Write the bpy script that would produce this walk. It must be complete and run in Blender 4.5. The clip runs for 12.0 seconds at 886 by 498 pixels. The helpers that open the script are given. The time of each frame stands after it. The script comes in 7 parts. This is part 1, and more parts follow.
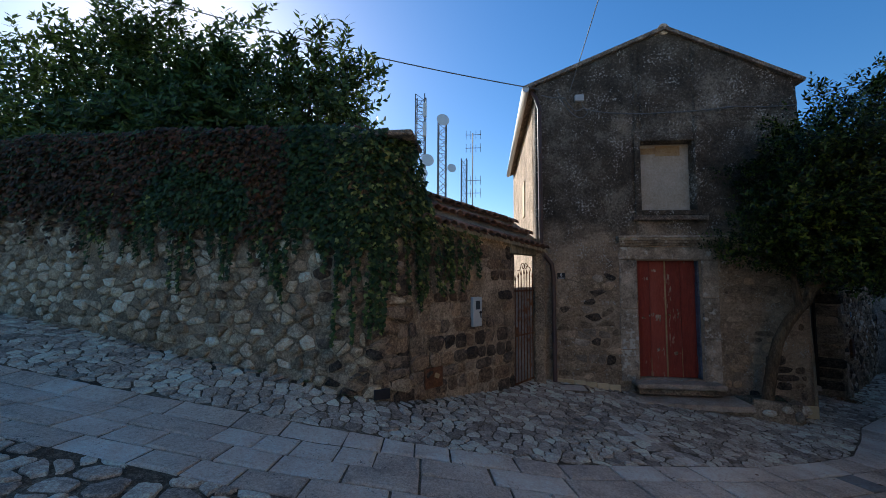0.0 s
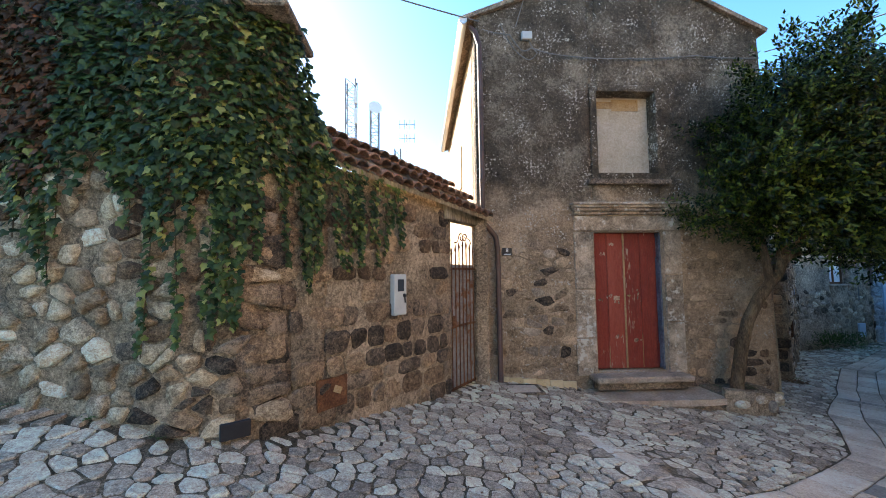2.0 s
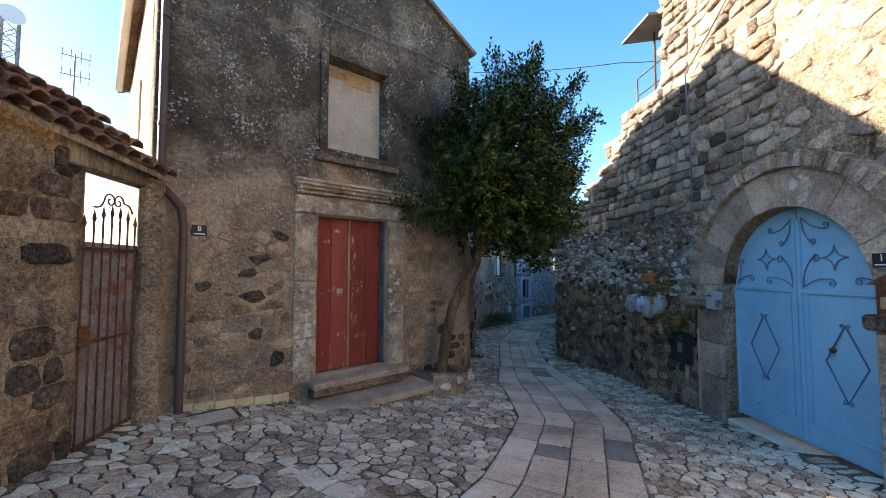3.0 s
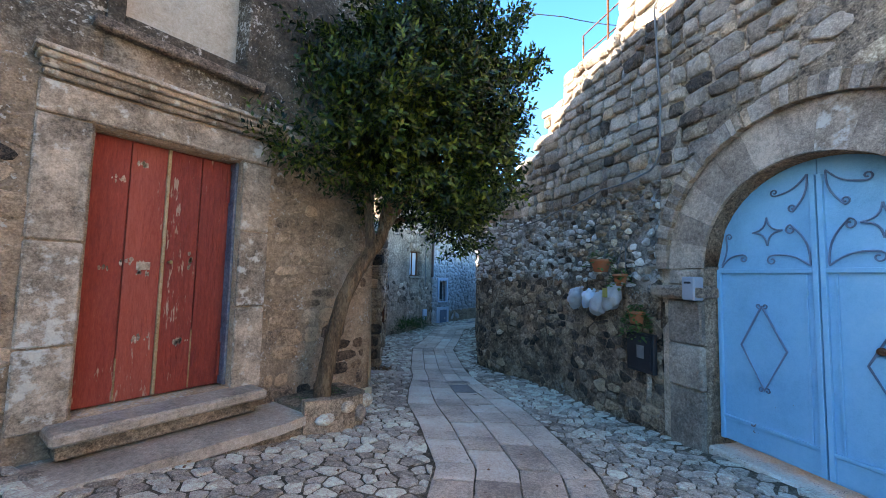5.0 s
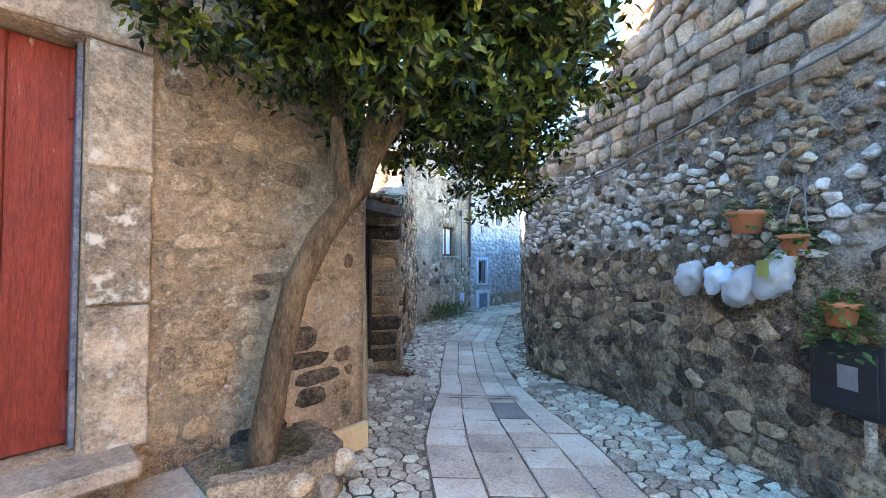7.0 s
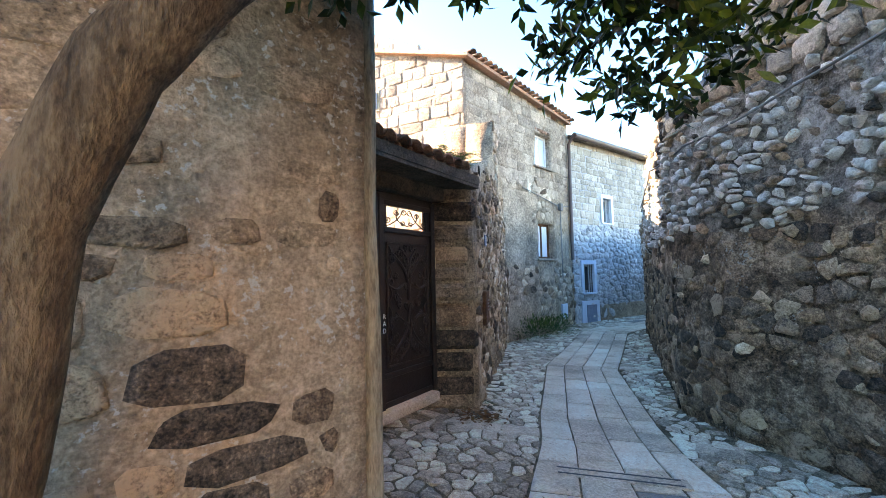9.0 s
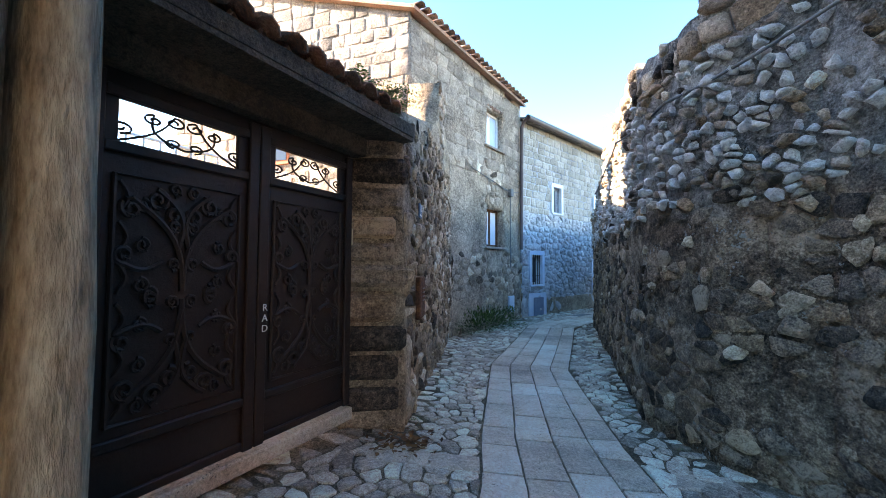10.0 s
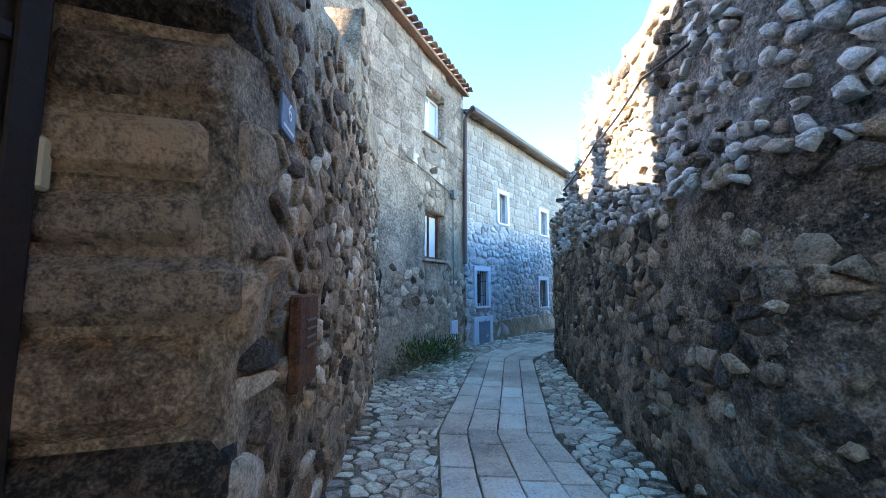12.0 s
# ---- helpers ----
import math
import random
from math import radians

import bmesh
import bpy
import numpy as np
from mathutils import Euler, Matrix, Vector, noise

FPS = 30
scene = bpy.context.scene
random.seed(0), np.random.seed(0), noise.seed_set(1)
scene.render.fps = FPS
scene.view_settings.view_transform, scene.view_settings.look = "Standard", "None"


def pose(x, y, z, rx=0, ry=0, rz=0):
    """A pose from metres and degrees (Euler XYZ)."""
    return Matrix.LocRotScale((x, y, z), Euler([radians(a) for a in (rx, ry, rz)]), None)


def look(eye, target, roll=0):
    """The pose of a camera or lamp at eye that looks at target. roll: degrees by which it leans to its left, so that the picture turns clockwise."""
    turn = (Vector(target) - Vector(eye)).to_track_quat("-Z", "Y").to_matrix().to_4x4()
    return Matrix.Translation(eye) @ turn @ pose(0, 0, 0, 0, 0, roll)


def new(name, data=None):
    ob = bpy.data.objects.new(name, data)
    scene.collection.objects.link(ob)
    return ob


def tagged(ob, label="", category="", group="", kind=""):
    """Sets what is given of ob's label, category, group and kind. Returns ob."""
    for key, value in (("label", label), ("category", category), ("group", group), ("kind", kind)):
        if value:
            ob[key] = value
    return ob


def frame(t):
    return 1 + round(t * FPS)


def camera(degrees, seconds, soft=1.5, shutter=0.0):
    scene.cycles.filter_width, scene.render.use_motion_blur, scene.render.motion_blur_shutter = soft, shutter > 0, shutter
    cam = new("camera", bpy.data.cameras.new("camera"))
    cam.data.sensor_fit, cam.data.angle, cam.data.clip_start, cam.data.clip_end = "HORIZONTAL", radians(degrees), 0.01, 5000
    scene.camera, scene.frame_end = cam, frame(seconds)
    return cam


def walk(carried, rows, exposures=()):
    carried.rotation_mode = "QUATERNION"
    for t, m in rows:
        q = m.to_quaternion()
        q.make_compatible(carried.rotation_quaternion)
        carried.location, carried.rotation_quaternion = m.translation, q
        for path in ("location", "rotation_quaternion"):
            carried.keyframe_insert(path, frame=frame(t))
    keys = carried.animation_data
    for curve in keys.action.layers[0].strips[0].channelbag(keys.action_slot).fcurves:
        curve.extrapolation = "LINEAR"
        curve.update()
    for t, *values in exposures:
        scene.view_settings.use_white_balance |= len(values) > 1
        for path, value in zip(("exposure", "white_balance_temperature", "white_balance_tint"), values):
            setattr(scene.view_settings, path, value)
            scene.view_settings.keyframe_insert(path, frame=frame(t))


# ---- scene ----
from mathutils import kdtree

# camera and its walk
cam = camera(97.0, 12.0, 0.9)
ROWS = [
    (0.0, -2.823, -7.811, 1.824, 6.46, 4.32, -0.44),
    (0.5, -2.887, -7.437, 1.771, 14.97, 3.44, -0.63),
    (1.0, -2.885, -7.052, 1.715, 16.40, 2.27, -0.86),
    (1.5, -2.883, -6.589, 1.642, 8.48, 1.95, 0.09),
    (2.0, -2.722, -6.104, 1.540, -2.86, 3.76, 0.59),
    (2.5, -2.533, -5.630, 1.474, -20.65, 4.34, -0.28),
    (3.0, -2.239, -5.185, 1.460, -41.10, 2.88, -0.09),
    (3.5, -1.884, -4.832, 1.392, -49.49, 0.44, -0.87),
    (3.7, -1.746, -4.698, 1.351, -53.21, 1.31, -1.46),
    (5.3, -0.501, -3.771, 1.072, -53.18, 4.37, -1.38),
    (5.5, -0.332, -3.656, 1.081, -53.76, 3.75, -1.07),
    (6.0, 0.120, -3.382, 1.066, -53.95, 2.30, -0.18),
    (6.5, 0.502, -3.096, 1.054, -53.06, 1.81, -0.43),
    (7.0, 0.896, -2.819, 1.016, -47.26, 1.47, -0.08),
    (7.2, 1.060, -2.689, 0.983, -43.11, 1.81, 0.26),
    (8.8, 2.156, -1.676, 0.779, -29.64, 2.95, 1.54),
    (9.0, 2.305, -1.540, 0.717, -33.34, 3.88, 1.18),
    (9.5, 2.683, -1.218, 0.618, -39.06, 4.05, 0.39),
    (10.0, 3.063, -0.824, 0.616, -40.89, 2.58, -0.32),
    (10.5, 3.422, -0.453, 0.621, -43.62, 3.88, 0.00),
    (11.0, 3.789, -0.095, 0.573, -46.38, 4.91, 0.26),
    (11.5, 4.130, 0.333, 0.545, -49.38, 5.39, -0.57),
    (12.0, 4.492, 0.691, 0.537, -50.95, 5.77, 0.12),
]
EXPOSURES = [(0.0, 0.42, 6000, 12), (0.5, 0.8, 6500, 12), (1.0, 1.2, 6900, 13), (1.5, 1.9, 7300, 15), (2.0, 2.35, 7300, 15), (2.5, 2.25, 7300, 15), (3.0, 2.1, 7200, 15), (3.5, 1.8, 7000, 15), (5.5, 3.4, 6900, 16), (6.0, 3.78, 7100, 18), (7.0, 4.08, 8000, 20), (9.0, 3.85, 8300, 20), (9.5, 3.8, 8300, 20), (10.0, 3.5, 7500, 19), (10.5, 3.45, 7300, 18), (11.0, 3.5, 7200, 17), (12.0, 3.65, 7200, 17)]
walk(cam, [(t, pose(x, y, z, 90 + pitch, roll, yaw)) for t, x, y, z, yaw, pitch, roll in ROWS], EXPOSURES)

# world and sun
SUN_AZ, SUN_EL = -41.0, 25.5      # degrees from +y towards +x, and above the horizon
world = bpy.data.worlds.new("world")
scene.world = world
world.use_nodes = True
wn = world.node_tree
wn.nodes.clear()
sky = wn.nodes.new("ShaderNodeTexSky")
sky.sky_type, sky.sun_disc = "NISHITA", False
sky.sun_elevation, sky.sun_rotation = radians(SUN_EL), radians(SUN_AZ)
sky.air_density, sky.dust_density, sky.ozone_density = 1.0, 0.45, 2.5
bg = wn.nodes.new("ShaderNodeBackground")
bg.inputs["Strength"].default_value = 0.12
wo = wn.nodes.new("ShaderNodeOutputWorld")
hue = wn.nodes.new("ShaderNodeHueSaturation")
hue.inputs["Saturation"].default_value = 1.3
wn.links.new(sky.outputs[0], hue.inputs["Color"])
wn.links.new(hue.outputs[0], bg.inputs[0])
wn.links.new(bg.outputs[0], wo.inputs[0])
sun_data = bpy.data.lights.new("sun", "SUN")
sun_data.energy, sun_data.angle, sun_data.color = 5.0, radians(0.53), (1.0, 0.93, 0.82)
sun = new("sun", sun_data)
sun_way = Vector((math.sin(radians(SUN_AZ)) * math.cos(radians(SUN_EL)), math.cos(radians(SUN_AZ)) * math.cos(radians(SUN_EL)), math.sin(radians(SUN_EL))))
sun.matrix_world = look(sun_way * 60, (0, 0, 0))


# materials
def surface(name, cols, big=1.5, fine=22.0, rough=0.9, bump=0.5, rnd=0.5, metal=0.0, spots=None, upper=None, dist=0.05, grit=1.0, blotch=1.0, tall=1.0):
    """Procedural surface: two scales of noise and a tone for each piece, through a ramp of colours.
    spots: (colour, scale, low, high) of lichen or dirt; upper: (colours, height, width) of a coat or tone higher up;
    tall: how far the grain is drawn out upwards."""
    m = bpy.data.materials.new(name)
    m.use_nodes = True
    t = m.node_tree
    N, L = t.nodes, t.links
    b = N["Principled BSDF"]
    b.inputs["Roughness"].default_value, b.inputs["Metallic"].default_value = rough, metal
    b.inputs["Specular IOR Level"].default_value = 0.3
    geo, info = N.new("ShaderNodeNewGeometry"), N.new("ShaderNodeObjectInfo")

    place = geo.outputs["Position"]
    if tall != 1.0:
        squash = N.new("ShaderNodeVectorMath")
        squash.operation = "MULTIPLY"
        squash.inputs[1].default_value = (1, 1, 1 / tall)
        L.new(place, squash.inputs[0])
        place = squash.outputs[0]

    def tex(scale, detail, seed=0.0):
        n = N.new("ShaderNodeTexNoise")
        n.noise_dimensions = "4D"
        n.inputs["W"].default_value = seed
        n.inputs["Scale"].default_value, n.inputs["Detail"].default_value, n.inputs["Roughness"].default_value = scale, detail, 0.62
        L.new(place, n.inputs["Vector"])
        return n.outputs["Fac"]

    def calc(op, a, c):
        n = N.new("ShaderNodeMath")
        n.operation = op
        for i, v in enumerate((a, c)):
            if isinstance(v, (int, float)):
                n.inputs[i].default_value = v
            else:
                L.new(v, n.inputs[i])
        return n.outputs[0]

    def ramp(cs, fac):
        r = N.new("ShaderNodeValToRGB")
        e = r.color_ramp.elements
        while len(e) < len(cs):
            e.new(0.5)
        for i, c in enumerate(cs):
            e[i].position, e[i].color = i / max(1, len(cs) - 1), (*c, 1)
        L.new(fac, r.inputs[0])
        return r.outputs[0]

    def mixed(fac, a, c):
        n = N.new("ShaderNodeMix")
        n.data_type = "RGBA"
        L.new(fac, n.inputs[0])
        for i, v in ((6, a), (7, c)):
            if isinstance(v, tuple):
                n.inputs[i].default_value = (*v, 1)
            else:
                L.new(v, n.inputs[i])
        return n.outputs[2]

    def band(v, lo, hi):
        n = N.new("ShaderNodeMapRange")
        n.inputs[1].default_value, n.inputs[2].default_value = lo, hi
        L.new(v, n.inputs[0])
        return n.outputs[0]

    coarse, grain, speck = tex(big, 6), tex(fine, 8, 3.0), tex(fine * 3.4, 6, 11.0)
    tone = calc("FRACT", calc("ADD", info.outputs["Random"], geo.outputs["Random Per Island"]), 0)
    wide = calc("MULTIPLY_ADD", calc("SUBTRACT", coarse, 0.5), 1.7 * (1 - 0.6 * rnd))
    N[-1].inputs[2].default_value = 0.5
    v = calc("ADD", wide, calc("MULTIPLY", calc("SUBTRACT", grain, 0.5), 1.7 * grit))
    v = calc("ADD", v, calc("MULTIPLY", calc("SUBTRACT", speck, 0.5), 1.9 * grit))
    v = calc("ADD", v, calc("MULTIPLY", calc("SUBTRACT", tone, 0.5), rnd * 1.3))
    v = calc("ADD", v, calc("MULTIPLY", calc("SUBTRACT", tex(max(3.5, big * 3.7), 5, 17.0), 0.5), 1.1 * grit * blotch))
    col = ramp(cols, v)
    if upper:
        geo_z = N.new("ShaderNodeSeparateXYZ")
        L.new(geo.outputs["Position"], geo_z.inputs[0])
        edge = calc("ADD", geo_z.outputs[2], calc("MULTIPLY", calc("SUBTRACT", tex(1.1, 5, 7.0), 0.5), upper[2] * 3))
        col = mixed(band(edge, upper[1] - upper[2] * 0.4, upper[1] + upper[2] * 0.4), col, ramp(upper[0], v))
    if spots:
        s = calc("MULTIPLY", tex(spots[1], 4, 5.0), calc("ADD", tex(spots[1] * 0.09, 3, 6.0), 0.5))
        col = mixed(band(s, spots[2], spots[3]), col, spots[0])
    L.new(col, b.inputs["Base Color"])
    if bump:
        bm_ = N.new("ShaderNodeBump")
        bm_.inputs["Strength"].default_value, bm_.inputs["Distance"].default_value = bump, dist
        L.new(calc("ADD", calc("ADD", grain, calc("MULTIPLY", speck, 0.45)), calc("MULTIPLY", tex(fine * 0.25, 4, 2.0), 1.6)), bm_.inputs["Height"])
        L.new(bm_.outputs[0], b.inputs["Normal"])
    return m


def leafy(name, cols, rough=0.42):
    m = surface(name, cols, 0.7, 9.0, rough, 0.0, 0.75, grit=0.4)
    b = m.node_tree.nodes["Principled BSDF"]
    src = b.inputs["Base Color"].links[0].from_socket
    t = m.node_tree
    tr, mx = t.nodes.new("ShaderNodeBsdfTranslucent"), t.nodes.new("ShaderNodeMixShader")
    mx.inputs[0].default_value = 0.28
    b.inputs["Specular IOR Level"].default_value = 0.3
    t.links.new(src, tr.inputs["Color"])
    t.links.new(b.outputs[0], mx.inputs[1])
    t.links.new(tr.outputs[0], mx.inputs[2])
    t.links.new(mx.outputs[0], t.nodes["Material Output"].inputs[0])
    return m


def earth(cols, k):
    """Ochre-tinted stone colours, k times as light."""
    n = len(cols) - 1
    ks = [k * (0.62 + 0.5 * i / n) for i in range(n + 1)]
    return [(min(0.8, r * q * 1.13), min(0.8, g * q * 0.955), min(0.8, b * q * 0.82)) for q, (r, g, b) in zip(ks, cols)]


MAT = {
    "dirt": surface("joint_dirt", earth([(0.035, 0.032, 0.022), (0.09, 0.08, 0.06), (0.2, 0.178, 0.14)], 1.7), 1.3, 30, 0.95, 0.8, 0.0),
    "cobble": surface("limestone_cobble", earth([(0.2, 0.185, 0.16), (0.4, 0.375, 0.33), (0.58, 0.55, 0.49)], 1.4), 0.8, 30, 0.75, 0.5, 0.5),
    "slab": surface("limestone_slab", earth([(0.2, 0.185, 0.165), (0.38, 0.355, 0.31), (0.52, 0.49, 0.43)], 1.75), 0.9, 40, 0.7, 0.45, 0.28, grit=0.7, spots=((0.07, 0.066, 0.06), 60, 0.66, 0.72)),
    "slab_dark": surface("grey_basalt_slab", [(0.15, 0.14, 0.125), (0.25, 0.235, 0.21), (0.34, 0.32, 0.285)], 0.9, 40, 0.75, 0.5, 0.4),
    "mortar": surface("old_mortar", earth([(0.07, 0.062, 0.05), (0.18, 0.155, 0.12), (0.3, 0.265, 0.21)], 1.75), 1.2, 26, 0.95, 0.9, 0.0),
    "mortar_grey": surface("grey_mortar", earth([(0.05, 0.045, 0.04), (0.13, 0.116, 0.1), (0.26, 0.235, 0.2)], 1.95), 1.2, 26, 0.95, 0.9, 0.0),
    "wall_bed": surface("brown_wall_mortar", earth([(0.035, 0.028, 0.021), (0.14, 0.112, 0.084), (0.3, 0.252, 0.195)], 1.55), 1.1, 20, 0.96, 1.0, 0.0, spots=((0.36, 0.33, 0.28), 30, 0.62, 0.68), dist=0.08, blotch=1.8,
                        # upper mortar is paler, with skylight on the wall's higher part put into its colour
                        upper=([(0.07, 0.064, 0.056), (0.25, 0.23, 0.2), (0.52, 0.485, 0.43)], 1.1, 0.25)),
    "cream_stone": surface("cream_limestone", earth([(0.16, 0.13, 0.095), (0.33, 0.285, 0.215), (0.5, 0.45, 0.36)], 1.35), 2.5, 28, 0.88, 0.8, 0.4),
    "chalk": surface("white_rubble", [(0.3, 0.28, 0.245), (0.62, 0.6, 0.55), (0.82, 0.8, 0.75)], 3.5, 28, 0.85, 0.8, 0.3, grit=0.9),
    "mail_grey": surface("mailbox_grey", [(0.22, 0.24, 0.26), (0.28, 0.3, 0.32), (0.34, 0.36, 0.38)], 4, 60, 0.5, 0.05, 0.1, grit=0.35),
    "jamb_paint": surface("grey_blue_jamb_paint", [(0.05, 0.055, 0.07), (0.1, 0.11, 0.135), (0.2, 0.21, 0.235)], 3, 30, 0.7, 0.3, 0.1),
    "white_stone": surface("pale_limestone", earth([(0.22, 0.19, 0.15), (0.42, 0.38, 0.31), (0.6, 0.56, 0.48)], 1.5), 2.5, 28, 0.85, 0.7, 0.35),
    "tuff": surface("dark_tuff", earth([(0.022, 0.02, 0.018), (0.085, 0.073, 0.061), (0.19, 0.16, 0.125)], 1.75), 2.0, 28, 0.92, 0.9, 0.6),
    "tuff_warm": surface("brown_tuff", earth([(0.07, 0.05, 0.038), (0.16, 0.125, 0.09), (0.28, 0.225, 0.16)], 1.65), 2.0, 28, 0.92, 0.9, 0.6),
    "ashlar": surface("grey_ashlar", earth([(0.1, 0.094, 0.083), (0.21, 0.195, 0.172), (0.33, 0.31, 0.27)], 1.65), 1.5, 30, 0.9, 0.8, 0.35, grit=0.75),
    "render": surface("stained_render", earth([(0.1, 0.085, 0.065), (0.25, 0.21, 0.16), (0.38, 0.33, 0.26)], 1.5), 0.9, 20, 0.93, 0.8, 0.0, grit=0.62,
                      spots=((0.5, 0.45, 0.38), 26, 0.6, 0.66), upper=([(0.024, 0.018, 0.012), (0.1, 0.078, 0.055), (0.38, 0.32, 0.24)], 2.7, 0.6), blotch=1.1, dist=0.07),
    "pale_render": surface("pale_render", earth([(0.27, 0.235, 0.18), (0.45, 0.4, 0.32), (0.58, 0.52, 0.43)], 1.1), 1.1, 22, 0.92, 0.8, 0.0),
    "grey_render": surface("grey_render", earth([(0.08, 0.074, 0.066), (0.22, 0.2, 0.17), (0.36, 0.33, 0.28)], 1.45), 0.8, 22, 0.93, 0.9, 0.0),
    # whitewash with a faint blue of shade mixed into its colours
    "blue_render": surface("whitewashed_rubble", [(0.22, 0.225, 0.23), (0.42, 0.43, 0.435), (0.64, 0.645, 0.64)], 1.4, 22, 0.9, 0.8, 0.3),
    "bedded_stone": surface("stone_bedded_in_render", earth([(0.085, 0.07, 0.053), (0.2, 0.167, 0.125), (0.33, 0.28, 0.215)], 1.75), 1.6, 24, 0.93, 0.9, 0.35, grit=0.8),
    "pale_ashlar": surface("pale_ashlar", [(0.3, 0.265, 0.21), (0.45, 0.4, 0.325), (0.57, 0.52, 0.44)], 1.5, 30, 0.9, 0.6, 0.5),
    "carved": surface("carved_limestone", earth([(0.13, 0.12, 0.1), (0.32, 0.295, 0.25), (0.48, 0.45, 0.39)], 1.1), 1.6, 26, 0.85, 0.7, 0.25, grit=0.7, spots=((0.62, 0.58, 0.5), 9, 0.56, 0.66), blotch=2.0),
    "trim": surface("cream_stone_trim", [(0.42, 0.31, 0.16), (0.62, 0.48, 0.28), (0.72, 0.58, 0.37)], 2.0, 26, 0.7, 0.3, 0.4, grit=0.5),
    "step": surface("worn_step_stone", earth([(0.16, 0.15, 0.13), (0.3, 0.28, 0.245), (0.42, 0.4, 0.36)], 1.75), 1.2, 28, 0.8, 0.5, 0.2, grit=0.55, blotch=0.8),
    "red_paint": surface("red_painted_wood", [(0.16, 0.022, 0.014), (0.27, 0.042, 0.026), (0.36, 0.08, 0.05)], 1.6, 45, 0.5, 0.5, 0.35, spots=((0.4, 0.28, 0.2), 26, 0.64, 0.7), grit=0.6, tall=6.0),
    "bare_wood": surface("bare_wood", [(0.22, 0.13, 0.06), (0.36, 0.24, 0.12), (0.46, 0.34, 0.2)], 3, 40, 0.8, 0.4),
    "blue_paint": surface("pale_blue_paint", [(0.12, 0.33, 0.5), (0.18, 0.44, 0.62), (0.25, 0.51, 0.68)], 1.6, 30, 0.5, 0.15, 0.1, spots=((0.16, 0.15, 0.16), 14, 0.74, 0.78), grit=0.35),
    "blue_iron": surface("blue_grey_iron", [(0.07, 0.11, 0.17), (0.12, 0.19, 0.28), (0.18, 0.26, 0.36)], 3, 40, 0.5, 0.2, grit=0.35),
    "brown_iron": surface("dark_brown_painted_iron", [(0.014, 0.008, 0.006), (0.026, 0.015, 0.011), (0.042, 0.025, 0.018)], 2, 40, 0.48, 0.2, 0.1, grit=0.35),
    "rust": surface("rusted_iron", [(0.05, 0.022, 0.012), (0.13, 0.05, 0.022), (0.24, 0.11, 0.05)], 5, 40, 0.85, 0.5, 0.2),
    "pipe": surface("brown_downpipe", [(0.06, 0.035, 0.028), (0.1, 0.058, 0.046), (0.14, 0.085, 0.065)], 3, 40, 0.45, 0.1, 0.1, grit=0.35),
    "sheet": surface("grey_corrugated_sheet", [(0.11, 0.1, 0.095), (0.22, 0.2, 0.19), (0.34, 0.31, 0.29)], 2, 30, 0.6, 0.2, 0.4, spots=((0.2, 0.08, 0.035), 9, 0.55, 0.68)),
    "tile": surface("terracotta_roof_tile", [(0.11, 0.075, 0.055), (0.27, 0.13, 0.08), (0.42, 0.25, 0.17)], 2.5, 26, 0.85, 0.6, 0.7, spots=((0.16, 0.15, 0.12), 22, 0.6, 0.7)),
    "clay": surface("terracotta_pot", [(0.3, 0.1, 0.045), (0.44, 0.16, 0.075), (0.5, 0.22, 0.12)], 5, 40, 0.8, 0.2, 0.2, grit=0.35),
    "grey_box": surface("grey_enamel", [(0.38, 0.4, 0.4), (0.46, 0.48, 0.47), (0.52, 0.54, 0.53)], 4, 60, 0.5, 0.05, 0.1, grit=0.35),
    "white_box": surface("white_plastic", [(0.6, 0.6, 0.58), (0.7, 0.7, 0.68), (0.78, 0.78, 0.76)], 4, 60, 0.5, 0.05, 0.1, grit=0.35),
    "black": surface("black_plastic", [(0.012, 0.012, 0.014), (0.02, 0.02, 0.023), (0.035, 0.035, 0.038)], 4, 60, 0.45, 0.05, 0.1, grit=0.35),
    "brass": surface("dull_brass", [(0.25, 0.16, 0.06), (0.4, 0.28, 0.12), (0.5, 0.37, 0.18)], 6, 60, 0.4, 0.1, 0.1, metal=0.8, grit=0.35),
    "bag": surface("thin_white_plastic", [(0.3, 0.31, 0.33), (0.38, 0.4, 0.41), (0.46, 0.47, 0.48)], 6, 60, 0.35, 0.1, 0.1, grit=0.4),
    "white_paint": surface("white_paint", [(0.62, 0.62, 0.6), (0.76, 0.76, 0.74), (0.82, 0.82, 0.8)], 4, 50, 0.6, 0.05, 0.1, grit=0.35),
    "blue_wash": surface("pale_blue_wash", [(0.38, 0.48, 0.58), (0.5, 0.6, 0.7), (0.58, 0.68, 0.76)], 2, 40, 0.7, 0.2, 0.1, grit=0.35),
    "bark": surface("brown_bark", [(0.04, 0.025, 0.014), (0.12, 0.078, 0.044), (0.24, 0.165, 0.095)], 3, 30, 0.92, 1.0, 0.0, tall=3.5),
    "cable": surface("grey_cable", [(0.09, 0.09, 0.09), (0.16, 0.16, 0.155), (0.24, 0.24, 0.23)], 4, 40, 0.6, 0.0, 0.1, grit=0.35),
    "steel": surface("galvanised_steel", [(0.1, 0.105, 0.11), (0.17, 0.175, 0.18), (0.26, 0.265, 0.27)], 1, 20, 0.55, 0.0, 0.3, metal=0.3, grit=0.35),
    "dark_wood": surface("weathered_grey_wood", [(0.12, 0.1, 0.065), (0.28, 0.225, 0.15), (0.44, 0.37, 0.25)], 3, 34, 0.9, 0.7, 0.2, tall=5.0),
    "infill": surface("pale_window_infill", [(0.26, 0.215, 0.155), (0.43, 0.375, 0.295), (0.56, 0.51, 0.43)], 1.6, 24, 0.92, 0.5, 0.0, grit=0.6),
